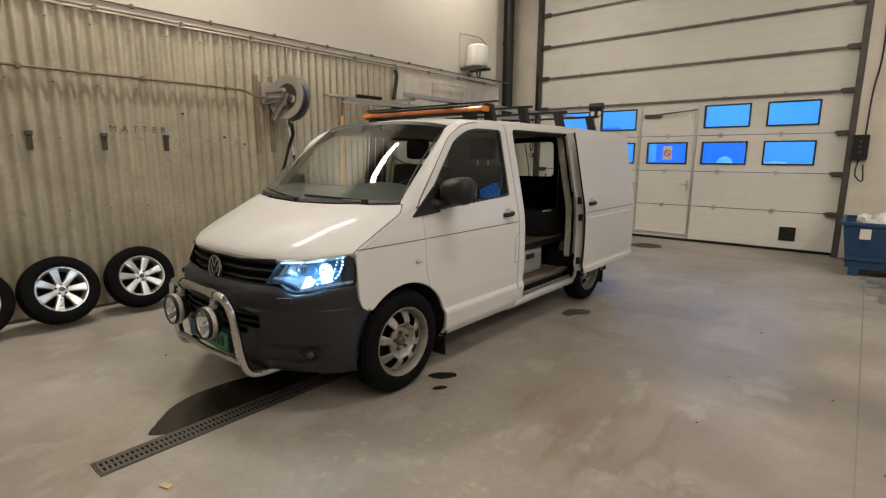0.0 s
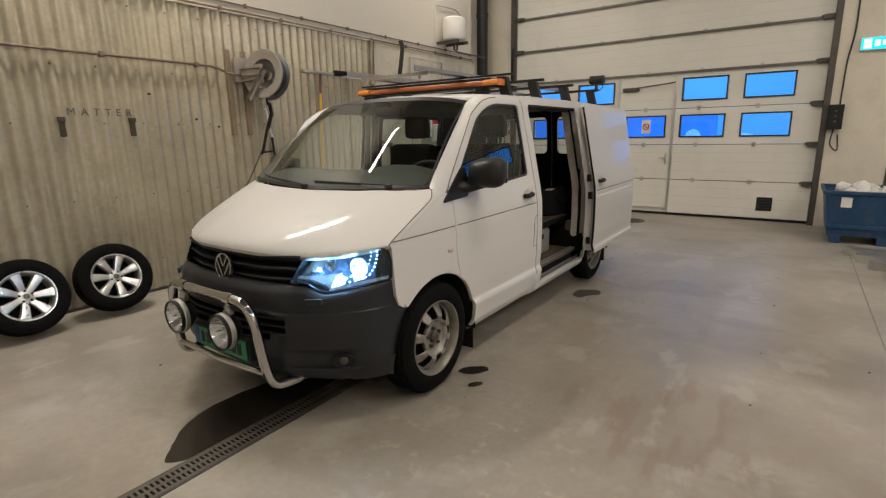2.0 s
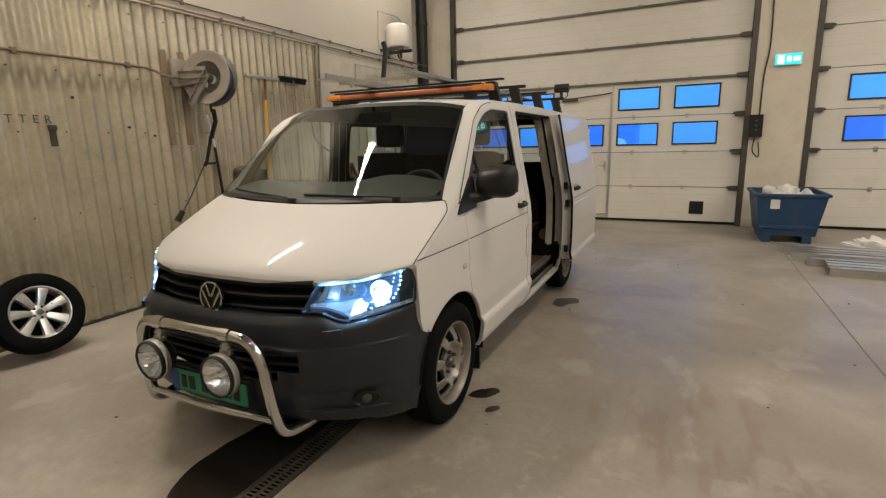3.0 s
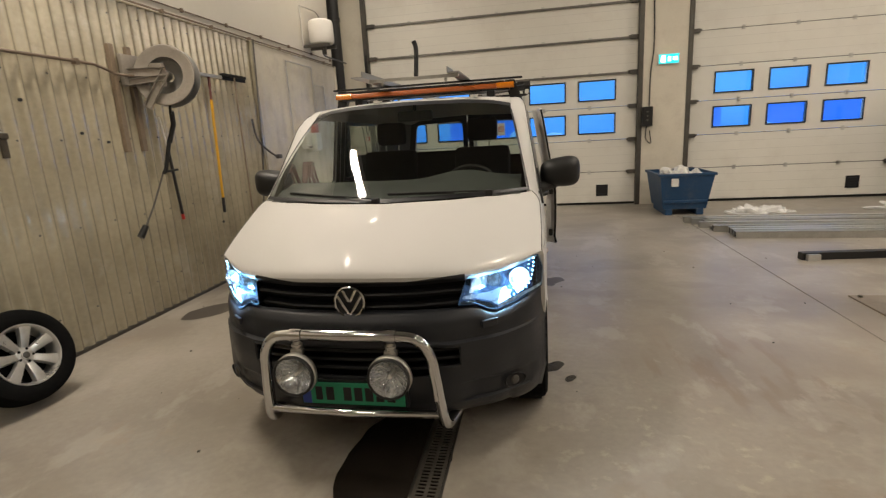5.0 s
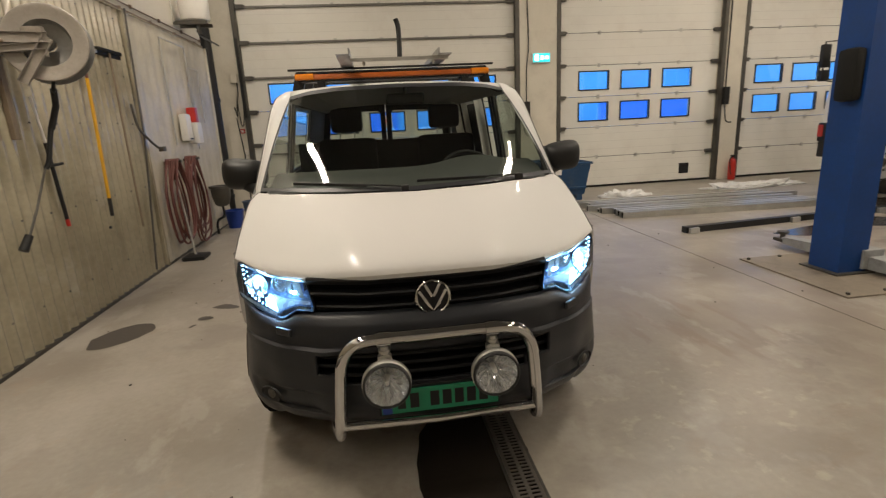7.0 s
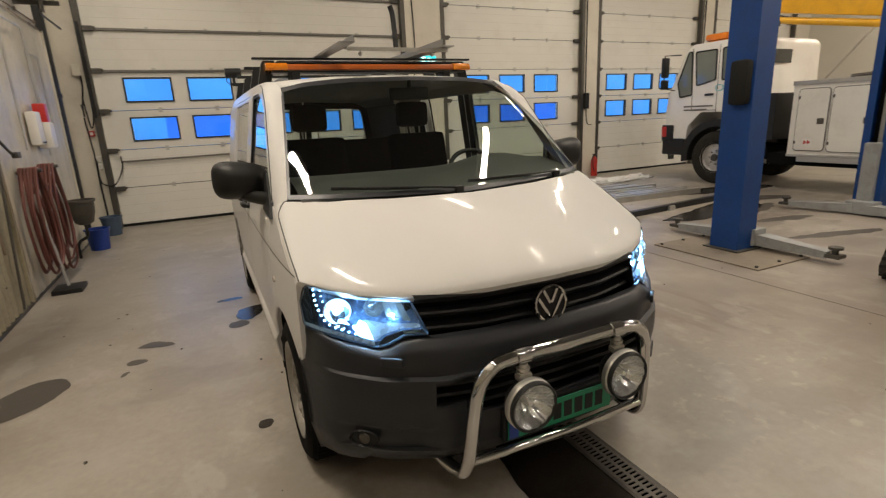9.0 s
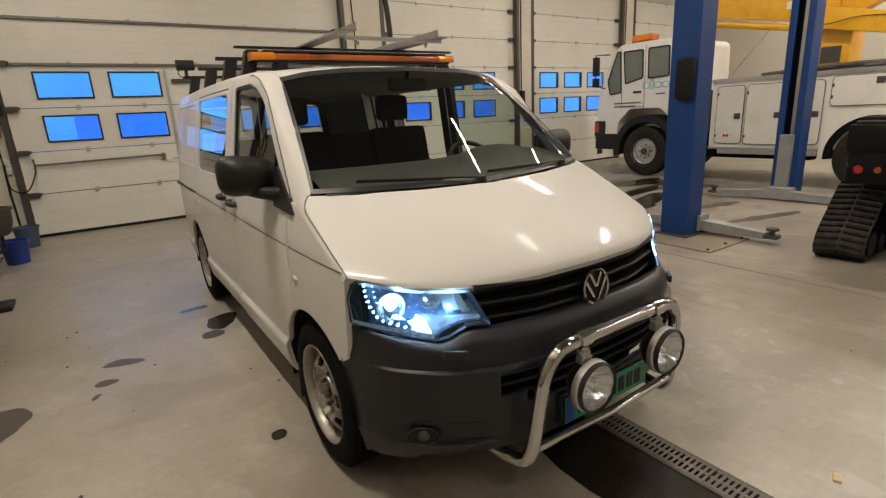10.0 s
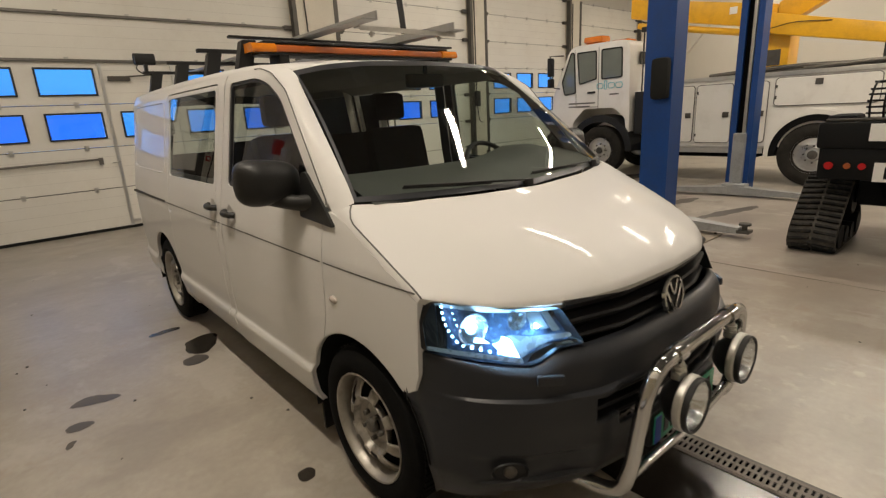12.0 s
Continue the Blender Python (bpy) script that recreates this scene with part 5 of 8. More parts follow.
for s in (1, -1):
    lx = CX + s * 0.229
    bm = bmesh.new()
    sweep(bm, [(lx - 0.028, 1.395, 0.763), (lx + 0.028, 1.395, 0.763)], 0.034, 16)
    part("bar_clamp", bm, CHROME, bb, "chrome clamp", smooth=True)
    bm = bmesh.new()
    rod(bm, (lx, 1.385, 0.735), (lx, 1.38, 0.685), 0.017, seg=12)
    rod(bm, (lx, 1.385, 0.722), (lx, 1.385, 0.714), 0.026, seg=12), rod(bm, (lx, 1.385, 0.704), (lx, 1.385, 0.696), 0.024, seg=12)
    part("lamp_stud", bm, STEEL, bb, smooth=True)
    m = pose(lx, 1.345, 0.59, 90, 0, 0)
    bm = bmesh.new()
    lathe(bm, [(0.0, -0.085), (0.05, -0.078), (0.082, -0.045), (0.094, -0.01), (0.097, 0.02)], m, 40)
    dl = part("driving_lamp", bm, BLACK, bb, "round driving lamp with a chrome rim", smooth=True)
    bm = bmesh.new()
    lathe(bm, [(0.097, 0.018), (0.1, 0.022), (0.1, 0.036), (0.096, 0.041), (0.089, 0.036)], m, 40)
    part("lamp_rim", bm, BLACK, dl, smooth=True)
    bm = bmesh.new()
    lathe(bm, [(0.099, -0.012), (0.103, -0.008), (0.103, 0.012), (0.098, 0.018)], m, 40)
    part("lamp_band", bm, STEEL, dl, smooth=True)
    bm = bmesh.new()
    lathe(bm, [(0.014, -0.05), (0.03, -0.042), (0.055, -0.02), (0.08, 0.012), (0.089, 0.032)], m, 40)
    for v in bm.verts:
        v.co.y += 0.004 * math.sin(14 * math.atan2(v.co.z - 0.59, v.co.x - lx))
    part("lamp_bowl", bm, REFLECTOR, dl, smooth=True)
    bm = bmesh.new()
    rod(bm, (lx, 1.40, 0.59), (lx, 1.335, 0.59), 0.013, 0.009, seg=12)
    part("lamp_bulb", bm, WHITEPLASTIC, dl, smooth=True)
    bm = bmesh.new()
    lathe(bm, [(0.0, 0.048), (0.04, 0.046), (0.075, 0.041), (0.090, 0.035)], m, 40)
    g = part("lamp_glass", bm, LENS, dl, "clear lamp glass", smooth=True)
    g.visible_shadow = False
    bm = bmesh.new()
    box(bm, (lx - 0.03, 1.365, 0.672), (lx + 0.03, 1.40, 0.70), 0.008)
    part("lamp_bracket", bm, STEEL, dl, smooth=True)


# wheels: tyre, slotted steel rim, hub
def steel_wheel(x, y, z, s, parent):
    m = Matrix.Translation((x, y, z)) @ pose(0, 0, 0, 0, 90 * s, 0) @ pose(0, 0, 0, 0, 0, 17 * y) @ Matrix.Diagonal((1.048, 1.048, 1, 1))
    bm = bmesh.new()
    lathe(bm, [(0.215, -0.20), (0.245, -0.205), (0.29, -0.205), (0.322, -0.19), (0.335, -0.155), (0.338, -0.10), (0.335, -0.05), (0.322, -0.015), (0.295, 0.0), (0.255, 0.002), (0.232, -0.006), (0.220, -0.016)], m, 64)
    w = part("wheel", bm, TYRE, parent, "black tyre on a silver steel wheel", smooth=True)
    bm = bmesh.new()
    for k in range(64):
        a = 2 * math.pi * k / 64
        box(bm, (-0.006, -0.012, -0.17), (0.004, 0.012, -0.035), 0, m @ Matrix.Rotation(a, 4, "Z") @ Matrix.Translation((0.336, 0, 0)))
    part("tread", bm, TYRE, w)
    bm = bmesh.new()
    lathe(bm, [(0.206, -0.18), (0.206, -0.05), (0.212, -0.02), (0.221, -0.004), (0.228, -0.002), (0.229, -0.010), (0.218, -0.02)], m, 56)
    part("rim", bm, RIMPAINT, w, "silver steel rim", smooth=True)
    bm = bmesh.new()
    prof = [(0.030, -0.050), (0.075, -0.050), (0.085, -0.058), (0.105, -0.048), (0.118, -0.018), (0.130, -0.014), (0.156, -0.028), (0.190, -0.058), (0.206, -0.066)]
    seg = 72
    rings = [[bm.verts.new(m @ Vector((r * math.cos(2 * math.pi * k / seg), r * math.sin(2 * math.pi * k / seg), h))) for k in range(seg)] for r, h in prof]
    for i in range(len(prof) - 1):
        for k in range(seg):
            if i in (4, 5, 6) and (k % 9) < 5:
                continue
            bm.faces.new((rings[i][k], rings[i][(k + 1) % seg], rings[i + 1][(k + 1) % seg], rings[i + 1][k]))
    dsc = part("wheel_disc", bm, WHEELPAINT, w, "slotted silver wheel disc", smooth=True)
    thick(dsc, 0.006)
    bm = bmesh.new()
    lathe(bm, [(0.0, -0.016), (0.022, -0.018), (0.030, -0.026), (0.032, -0.042)], m, 24)
    for k in range(5):
        a = 2 * math.pi * k / 5
        c = Vector((0.056 * math.cos(a), 0.056 * math.sin(a), 0))
        rod(bm, m @ (c + Vector((0, 0, -0.045))), m @ (c + Vector((0, 0, -0.022))), 0.011, seg=8)
    part("hub", bm, DARKSTEEL, w, "rusty hub and bolts", smooth=True)
    bm = bmesh.new()
    lathe(bm, [(0.02, -0.085), (0.203, -0.09), (0.203, -0.15)], m, 40)
    part("brake_disc", bm, LINER, w, "dark brake drum", smooth=True)


for s in (1, -1):
    for ay in (FA, RA):
        steel_wheel(CX + s * 0.945, ay - 0.022, 0.357, s, van)

# rear jamb and rubber seal of the open doorway, stamped lines on the blind panels
DIRTYWHITE = surface("scuffed_white_paint", (0.66, 0.63, 0.57), 0.45, vary=0.12, scale=5, fine=40, bump=0.04, dirt=(0.20, 0.16, 0.12), dirt_amount=0.5)
zs = [0.42 + 1.43 * k / 20 for k in range(21)]
bm = bmesh.new()
grid(bm, [[(CX + side(4.98, z) - 0.004 - 0.16 * q, 4.985 - 0.045 * max(0, z - 1.0) + 0.012 * math.sin(math.pi * q * 2), z) for q in (0, 0.2, 0.4, 0.6, 0.8, 1.0)] for z in zs])
part("door_jamb", bm, DIRTYWHITE, van, "scuffed white jamb of the open doorway", smooth=True)
bm = bmesh.new()
sweep(bm, [(CX + side(4.98, z) - 0.075, 4.975 - 0.045 * max(0, z - 1.0), z) for z in zs], 0.010, 8)
part("jamb_seal", bm, RUBBER, van, "black rubber seal", smooth=True)
bm = bmesh.new()
sweep(bm, [(CX + side(y, 1.835) - 0.015, y, 1.828) for y in np.linspace(3.84, 4.94, 16)], 0.016, 8)
part("header_seal", bm, RUBBER, van, "black rubber seal", smooth=True)
for s, pts in ((-1, [(5.07, 1.27), (6.20, 1.28), (6.13, 1.79), (5.04, 1.79)]),):
    ring = rounded(pts, 0.07)
    fine = []
    for a, b in zip(ring, ring[1:] + ring[:1]):
        fine += [(a[0] + (b[0] - a[0]) * k / 6, a[1] + (b[1] - a[1]) * k / 6) for k in range(6)]
    bm = bmesh.new()
    sweep(bm, [Vector((CX + s * (side(y, z) - 0.003), y, z)) for y, z in fine], 0.007, 8, closed=True)
    part("stamped_line", bm, VANWHITE, van, smooth=True)
bm = nb(((CX - side(5.6, 1.05) - 0.003, 5.06, 1.046), (CX - side(5.6, 1.05) + 0.01, 6.2, 1.066)))
part("slide_rail", bm, GRILLE, van, "dark slide rail slot")

# underbody, floor, inner walls
part("underbody", nb(((CX - 0.58, 1.75, 0.26), (CX + 0.58, 6.2, 0.42)), ((CX - 0.86, 2.85, 0.27), (CX + 0.86, 4.85, 0.40)), ((CX - 0.5, 1.68, 0.40), (CX + 0.5, 2.6, 0.98))), LINER, van, "black underbody")
part("load_floor", nb(((CX - 0.86, 3.0, 0.40), (CX + 0.86, 6.28, 0.428))), PLY, van, "worn plywood load floor")
part("door_track", nb(((CX + 0.861, 3.84, 0.298), (CX + 0.918, 4.985, 0.306))), LINER, van, "black track of the sliding door")
part("track_rail", nb(((CX + 0.872, 3.85, 0.306), (CX + 0.880, 4.98, 0.352)), bevel=0.002), STEEL, van, "worn steel rail of the sliding door")
part("step_trim", nb(((CX + 0.80, 3.88, 0.4285), (CX + 0.864, 4.96, 0.434)), bevel=0.002), STEEL, van, "worn step edge in the doorway")
bm = bmesh.new()
grid(bm, [[(CX + x, y, z) for x, z in ((-0.74, 1.80), (-0.60, 1.86), (0, 1.885), (0.60, 1.86), (0.74, 1.80))] for y in (3.12, 4.0, 5.0, 6.2)])
part("roof_lining", bm, LINING, van, "grey roof lining")
for a, b, z1, ss in ((4.98, 6.25, 1.24, (-1, 1)), (3.90, 4.96, 1.24, (-1,))):
    for s in ss:
        part("inner_wall", nb(((CX + s * 0.86 - 0.01, a, 0.43), (CX + s * 0.86 + 0.01, b, z1))), TRIMDARK, van, "dark inner wall panel")
part("bulkhead", nb(((CX - 0.84, 4.02, 0.75), (CX + 0.66, 4.04, 1.50)), bevel=0.004), TRIMDARK, van, "dark half-height bulkhead")
bm = bmesh.new()
rows = []
for y, z in ((2.24, 1.280), (2.40, 1.335), (2.58, 1.365), (2.72, 1.355), (2.80, 1.25), (2.78, 0.80)):
    rows.append([(CX + x, y + 0.10 * (abs(x) / 0.8) ** 2, z + (0.05 * math.exp(-((x - 0.42) / 0.2) ** 2) if y > 2.4 else 0)) for x in np.linspace(-0.80, 0.80, 25)])
grid(bm, rows)
part("dashboard", bm, PADDING, van, "grey plastic dashboard", smooth=True)
bm = bmesh.new()
sm = pose(CX + 0.432, 2.87, 1.265, 52, 0, 0)
sweep(bm, [sm @ Vector((0.19 * math.cos(2 * math.pi * k / 40), 0.19 * math.sin(2 * math.pi * k / 40), 0)) for k in range(40)], 0.015, 10, closed=True)
swl = part("steering_wheel", bm, BLACK, van, "black steering wheel", smooth=True)
bm = bmesh.new()
box(bm, (-0.18, -0.025, -0.02), (0.18, 0.025, 0.01), 0.01, sm), box(bm, (-0.07, -0.18, -0.03), (0.07, 0.05, 0.012), 0.015, sm)
part("wheel_hub", bm, BLACK, swl, smooth=True)
bm = bmesh.new()
box(bm, (CX - 0.09, 2.99, 1.752), (CX + 0.17, 3.03, 1.827), 0.018), rod(bm, (CX + 0.04, 3.01, 1.80), (CX + 0.04, 3.0, 1.87), 0.012)
part("rear_view_mirror", bm, BLACK, van, "black inside mirror", smooth=True)


def cushion(bm, lo, hi, m=None, soft=0.05):
    box(bm, lo, hi, soft, m)


for sx in (-0.41, 0.43):
    seat = part("front_seat", nb(((CX + sx - 0.25, 3.28, 0.80), (CX + sx + 0.25, 3.80, 0.98)), bevel=0.05), CLOTH, van, "dark cloth front seat", smooth=True)
    bm = bmesh.new()
    box(bm, (CX + sx - 0.245, -0.07, 0.0), (CX + sx + 0.245, 0.07, 0.62), 0.055, Matrix.Translation((0, 3.76, 0.92)) @ pose(0, 0, 0, -13, 0, 0))
    part("backrest", bm, CLOTH, seat, smooth=True)
    bm = bmesh.new()
    box(bm, (CX + sx - 0.135, 3.895, 1.575), (CX + sx + 0.135, 3.995, 1.775), 0.045)
    hr = part("headrest", bm, CLOTH, seat, smooth=True)
    bm = bmesh.new()
    for q in (-0.06, 0.06):
        rod(bm, (CX + sx + q, 3.935, 1.44), (CX + sx + q, 3.945, 1.60), 0.007, seg=8)
    part("headrest_post", bm, STEEL, hr)
    part("seat_box", nb(((CX + sx - 0.24, 3.33, 0.43), (CX + sx + 0.24, 3.80, 0.80))), TRIMDARK, seat)

# bench, drawer box and wheel-arch box in the load space
BX = -2.617
lbn = part("load_bench", nb(((CX - 0.84, 3.94, 0.715), (BX, 5.62, 0.746)), bevel=0.004), PLY, van, "worn plywood bench in the load space")
part("bench_edge", nb(((BX - 0.03, 3.945, 0.682), (BX + 0.004, 5.60, 0.742)), bevel=0.004), TRIMDARK, lbn, "dark front edge of the bench")
part("bench_support", nb(((BX - 0.30, 5.22, 0.43), (BX - 0.27, 5.60, 0.714)), ((CX - 0.8, 4.75, 0.43), (BX - 0.35, 4.78, 0.714))), LINER, lbn)
dr = part("drawer_box", nb(((CX - 0.2, 3.95, 0.43), (BX, 4.67, 0.667)), bevel=0.008), GREYBOX, van, "grey plastic drawer box", smooth=True)
part("drawer_front", nb(((BX + 0.001, 3.97, 0.445), (BX + 0.012, 4.655, 0.655)), bevel=0.004), GREYBOX, dr, smooth=True)
part("drawer_handle", nb(((BX + 0.013, 4.34, 0.585), (BX + 0.026, 4.49, 0.635)), bevel=0.006), BLACK, dr)
part("inner_arch", nb(((BX + 0.02, 5.0, 0.43), (CX + 0.845, 5.78, 0.70)), bevel=0.06), PLY, van, "scuffed inner wheel arch box", smooth=True)

# ---- on the van's roof ----
BAGY = 5.08
CANVAS = surface("black_bag_canvas", (0.009, 0.009, 0.010), 0.85, gloss=0.15, vary=0.2, scale=8, fine=200, bump=0.15)
tb = thing("tool_bag", (CX + 0.36, BAGY, 0.747), "round black canvas bag on the plywood bench", "bag")
bm = bmesh.new()
lathe(bm, [(0.0, 0.0), (0.27, 0.0), (0.305, 0.02), (0.315, 0.08), (0.308, 0.18), (0.30, 0.23), (0.28, 0.265), (0.24, 0.275), (0.215, 0.26), (0.19, 0.245), (0.0, 0.24)], Matrix.Translation((CX + 0.36, BAGY, 0.747)), 40)
for v in bm.verts:
    ang = math.atan2(v.co.y - BAGY, v.co.x - CX - 0.36)
    v.co.z += 0.012 * math.sin(3 * ang) * (v.co.z - 0.747) / 0.3
part("bag_body", bm, CANVAS, tb, smooth=True)
bm = bmesh.new()
sweep(bm, smooth_line([(CX + 0.61, BAGY - 0.14, 0.96), (CX + 0.665, BAGY - 0.10, 0.90), (CX + 0.68, BAGY, 0.87), (CX + 0.665, BAGY + 0.10, 0.90), (CX + 0.61, BAGY + 0.14, 0.96)], 5), 0.012, 8)
part("bag_strap", bm, CANVAS, tb, "black strap", smooth=True)
gl = thing("work_glove", (CX + 0.46, BAGY, 1.0), "pale work glove lying on the bag", "glove")
bm = bmesh.new()
box(bm, (CX + 0.44, BAGY + 0.02, 0.985), (CX + 0.52, BAGY + 0.15, 1.006), 0.009)
part("palm", bm, PILLAR, gl, smooth=True)

ENDAMBER = surface("yellow_amber_lens", (0.56, 0.175, 0.012), 0.18, vary=0.2, scale=14, fine=60, bump=0.05, coat=0.3)
lb = thing("light_bar", (CX, 3.57, 1.94), "long amber warning light bar on the van roof", "light bar")
for s in (-1, 1):
    bm = bmesh.new()
    ol = rounded([(3.47, 1.975), (3.67, 1.975), (3.655, 2.022), (3.485, 2.022)], 0.02)
    prism(bm, ol, CX + s * 0.60, CX + s * 0.735, "x")
    part("end_lens", bm, ENDAMBER, lb, "bright amber end lens", smooth=True)
    bm = nb(((CX + s * 0.55 - 0.03, 3.50, 1.915), (CX + s * 0.55 + 0.03, 3.64, 1.972)), bevel=0.008)
    part("foot", bm, BLACK, lb)
bm = bmesh.new()
prism(bm, rounded([(3.48, 1.977), (3.66, 1.977), (3.65, 2.016), (3.49, 2.016)], 0.012), CX - 0.598, CX + 0.598, "x")
part("middle_lens", bm, AMBER2, lb, "dark amber middle lens", smooth=True)
part("top_strip", nb(((CX - 0.66, 3.50, 2.023), (CX + 0.66, 3.64, 2.035)), bevel=0.004), BLACK, lb)
part("base_strip", nb(((CX - 0.70, 3.49, 1.962), (CX + 0.70, 3.65, 1.974)), bevel=0.003), BLACK, lb)

rk = thing("roof_rack", (CX, 4.9, 1.93), "black roof rack bars on the van", "roof rack")
for y in (3.62, 4.18, 4.88, 5.66):
    bm = bmesh.new()
    box(bm, (CX - 0.80, y - 0.022, 2.054 if y < 4 else 2.045), (CX + 0.80, y + 0.022, 2.068), 0.005)
    bar = part("cross_bar", bm, BLACK, rk, smooth=True)
    for s in (-1, 1):
        bm = bmesh.new()
        prism(bm, rounded([(s * 0.70, 1.90), (s * 0.78, 1.895), (s * 0.74, 2.046), (s * 0.66, 2.046)], 0.012), y - 0.03, y + 0.03, "y")
        for v in bm.verts:
            v.co.x += CX
        part("bar_foot", bm, BLACK, bar, smooth=True)
# two aluminium rails on the bars, joined in front by a cross bracket with a hook
RAILALU = surface("dull_aluminium", (0.36, 0.355, 0.34), 0.42, 0.75, vary=0.14, scale=4, fine=50, bump=0.02)
lc = thing("roof_rails", (CX, 4.5, 2.07), "pair of dull aluminium angle rails along the roof rack", "rails")
for x, y0, s in ((-0.31, 2.93, 1), (0.29, 3.02, -1)):
    bm = bmesh.new()
    box(bm, (CX + x - 0.005, y0, 2.07), (CX + x + 0.005, 6.1, 2.113), 0.002)
    box(bm, (CX + min(x, x - s * 0.085), y0, 2.070), (CX + max(x, x - s * 0.085), 6.1, 2.078), 0.002)
    part("rail", bm, RAILALU, lc, "aluminium angle rail")
cb = thing("carrier_bracket", (CX, 3.1, 2.07), "steel cross bracket with an upright black hook", "bracket")
bm = bmesh.new()
box(bm, (CX - 0.31, 3.09, 2.062), (CX + 0.36, 3.15, 2.069), 0.002), box(bm, (CX - 0.31, 3.085, 2.045), (CX + 0.36, 3.09, 2.069))
for bx in (-0.22, 0.26):
    rod(bm, (CX + bx, 3.12, 2.02), (CX + bx, 3.12, 2.062), 0.007, seg=8), rod(bm, (CX + bx, 3.12, 2.03), (CX + bx, 3.12, 2.042), 0.014, seg=6)
part("cross_piece", bm, STEEL, cb)
bm = bmesh.new()
sweep(bm, smooth_line([(CX + 0.03, 3.16, 2.06), (CX + 0.035, 3.18, 2.17), (CX + 0.035, 3.20, 2.28), (CX + 0.02, 3.20, 2.33)], 6), 0.017, 10)
part("hook", bm, BLACK, cb, "black upright hook", smooth=True)
for s in (-1, 1):
    wx = CX + s * 0.77
    wl = thing("work_lamp", (wx, 5.66, 2.07), "small black work lamp on the roof rack bar", "lamp", "rack lamps")
    bm = bmesh.new()
    rod(bm, (wx - 0.075, 5.68, 2.165), (wx + 0.075, 5.68, 2.165), 0.046, seg=24)
    part("lamp_head", bm, BLACK, wl, smooth=True)
    part("lamp_stem", nb(((wx - 0.012, 5.65, 2.066), (wx + 0.012, 5.69, 2.13))), BLACK, wl)
    bm = bmesh.new()
    sweep(bm, smooth_line([(wx + 0.05 * s, 5.68, 2.13), (wx + 0.07 * s, 5.67, 2.09), (wx + 0.03 * s, 5.66, 2.05), (wx - 0.05 * s, 5.66, 2.04)], 5), 0.005, 6)
    part("lead", bm, BLACK, wl, "thin black lead", smooth=True)

# ---- along the sheet wall ----
RUSTPIPE = surface("rusty_pipe", (0.17, 0.125, 0.09), 0.6, 0.2, vary=0.3, scale=7, fine=60, bump=0.08)
# conduits
bm = bmesh.new()
for z, r, x, y0, y1 in ((3.075, 0.011, WX - 0.03, YS, 9.1), (3.16, 0.008, WX - 0.045, 1.0, 9.1)):
    sweep(bm, [(x, y0, z), (x, (y0 + y1) / 2, z), (x, y1, z)], r, 8)
    k = y0 + 0.4
    while k < y1:
        box(bm, (x - 0.03, k - 0.015, z - 0.022), (x + 0.016, k + 0.015, z + 0.022))
        k += 0.85
fixed("trim_conduit_1", bm, RUSTPIPE, "steel conduits along the top of the sheeting")
bm = bmesh.new()
sweep(bm, smooth_line([(WX + 0.03, YS, 2.42), (WX + 0.03, 0.0, 2.42), (WX + 0.03, 2.0, 2.42), (WX + 0.03, 3.2, 2.42), (WX + 0.035, 3.42, 2.405), (WX + 0.08, 3.56, 2.35), (WX + 0.2, 3.62, 2.33)], 6), 0.013, 8)
for y in (-2.4, -1.0, 0.2, 1.21, 2.26, 3.2):
    box(bm, (WX - 0.003, y - 0.02, 2.395), (WX + 0.045, y + 0.02, 2.445), 0.004)
fixed("trim_pipe_1", bm, RUSTPIPE, "thin steel pipe clipped along the sheeting", smooth=True)
bm = bmesh.new()
sweep(bm, [(WX + 0.04, 6.11, 3.06), (WX + 0.04, 6.0, 1.6), (WX + 0.04, 5.66, 0.08)], 0.012, 8)
fixed("trim_pipe_2", bm, DARKSTEEL, "thin pipe running down the sheeting", smooth=True)
for (a, b, z0, z1), num in zip(((7.03, 7.95, 1.50, 2.90), (8.02, 8.42, 1.9, 2.62)), (2, 3)):
    bm = bmesh.new()
    sweep(bm, [(WX + 0.03, a, z0), (WX + 0.03, a, z1), (WX + 0.03, b, z1), (WX + 0.03, b, z0 - 0.1)], 0.012, 8)
    fixed("trim_conduit_%d" % num, bm, STEEL, "bent conduit on the ribbed sheeting")
bm = bmesh.new()
sweep(bm, [(WX - 0.02, 7.86, 3.24), (WX - 0.02, 7.86, 3.88), (WX - 0.02, 8.5, 3.92), (WX + 0.0, 8.72, 3.80)], 0.011, 8)
fixed("trim_conduit_4", bm, STEEL, "thin conduit on the upper wall")
bm = bmesh.new()
rod(bm, (-6.38, 9.75, 0.0), (-6.38, 9.75, CEIL), 0.115, seg=24)
for z in (0.4, 2.2, 4.0):
    rod(bm, (-6.38, 9.75, z), (-6.38, 9.75, z + 0.06), 0.13, seg=24)
fixed("trim_downpipe", bm, BLACK, "thick black downpipe in the corner", smooth=True)

OILWOOD = surface("oil_dark_wood", (0.055, 0.043, 0.028), 0.6, vary=0.35, scale=14, fine=70, bump=0.2, dirt=(0.02, 0.017, 0.013), dirt_amount=0.7)
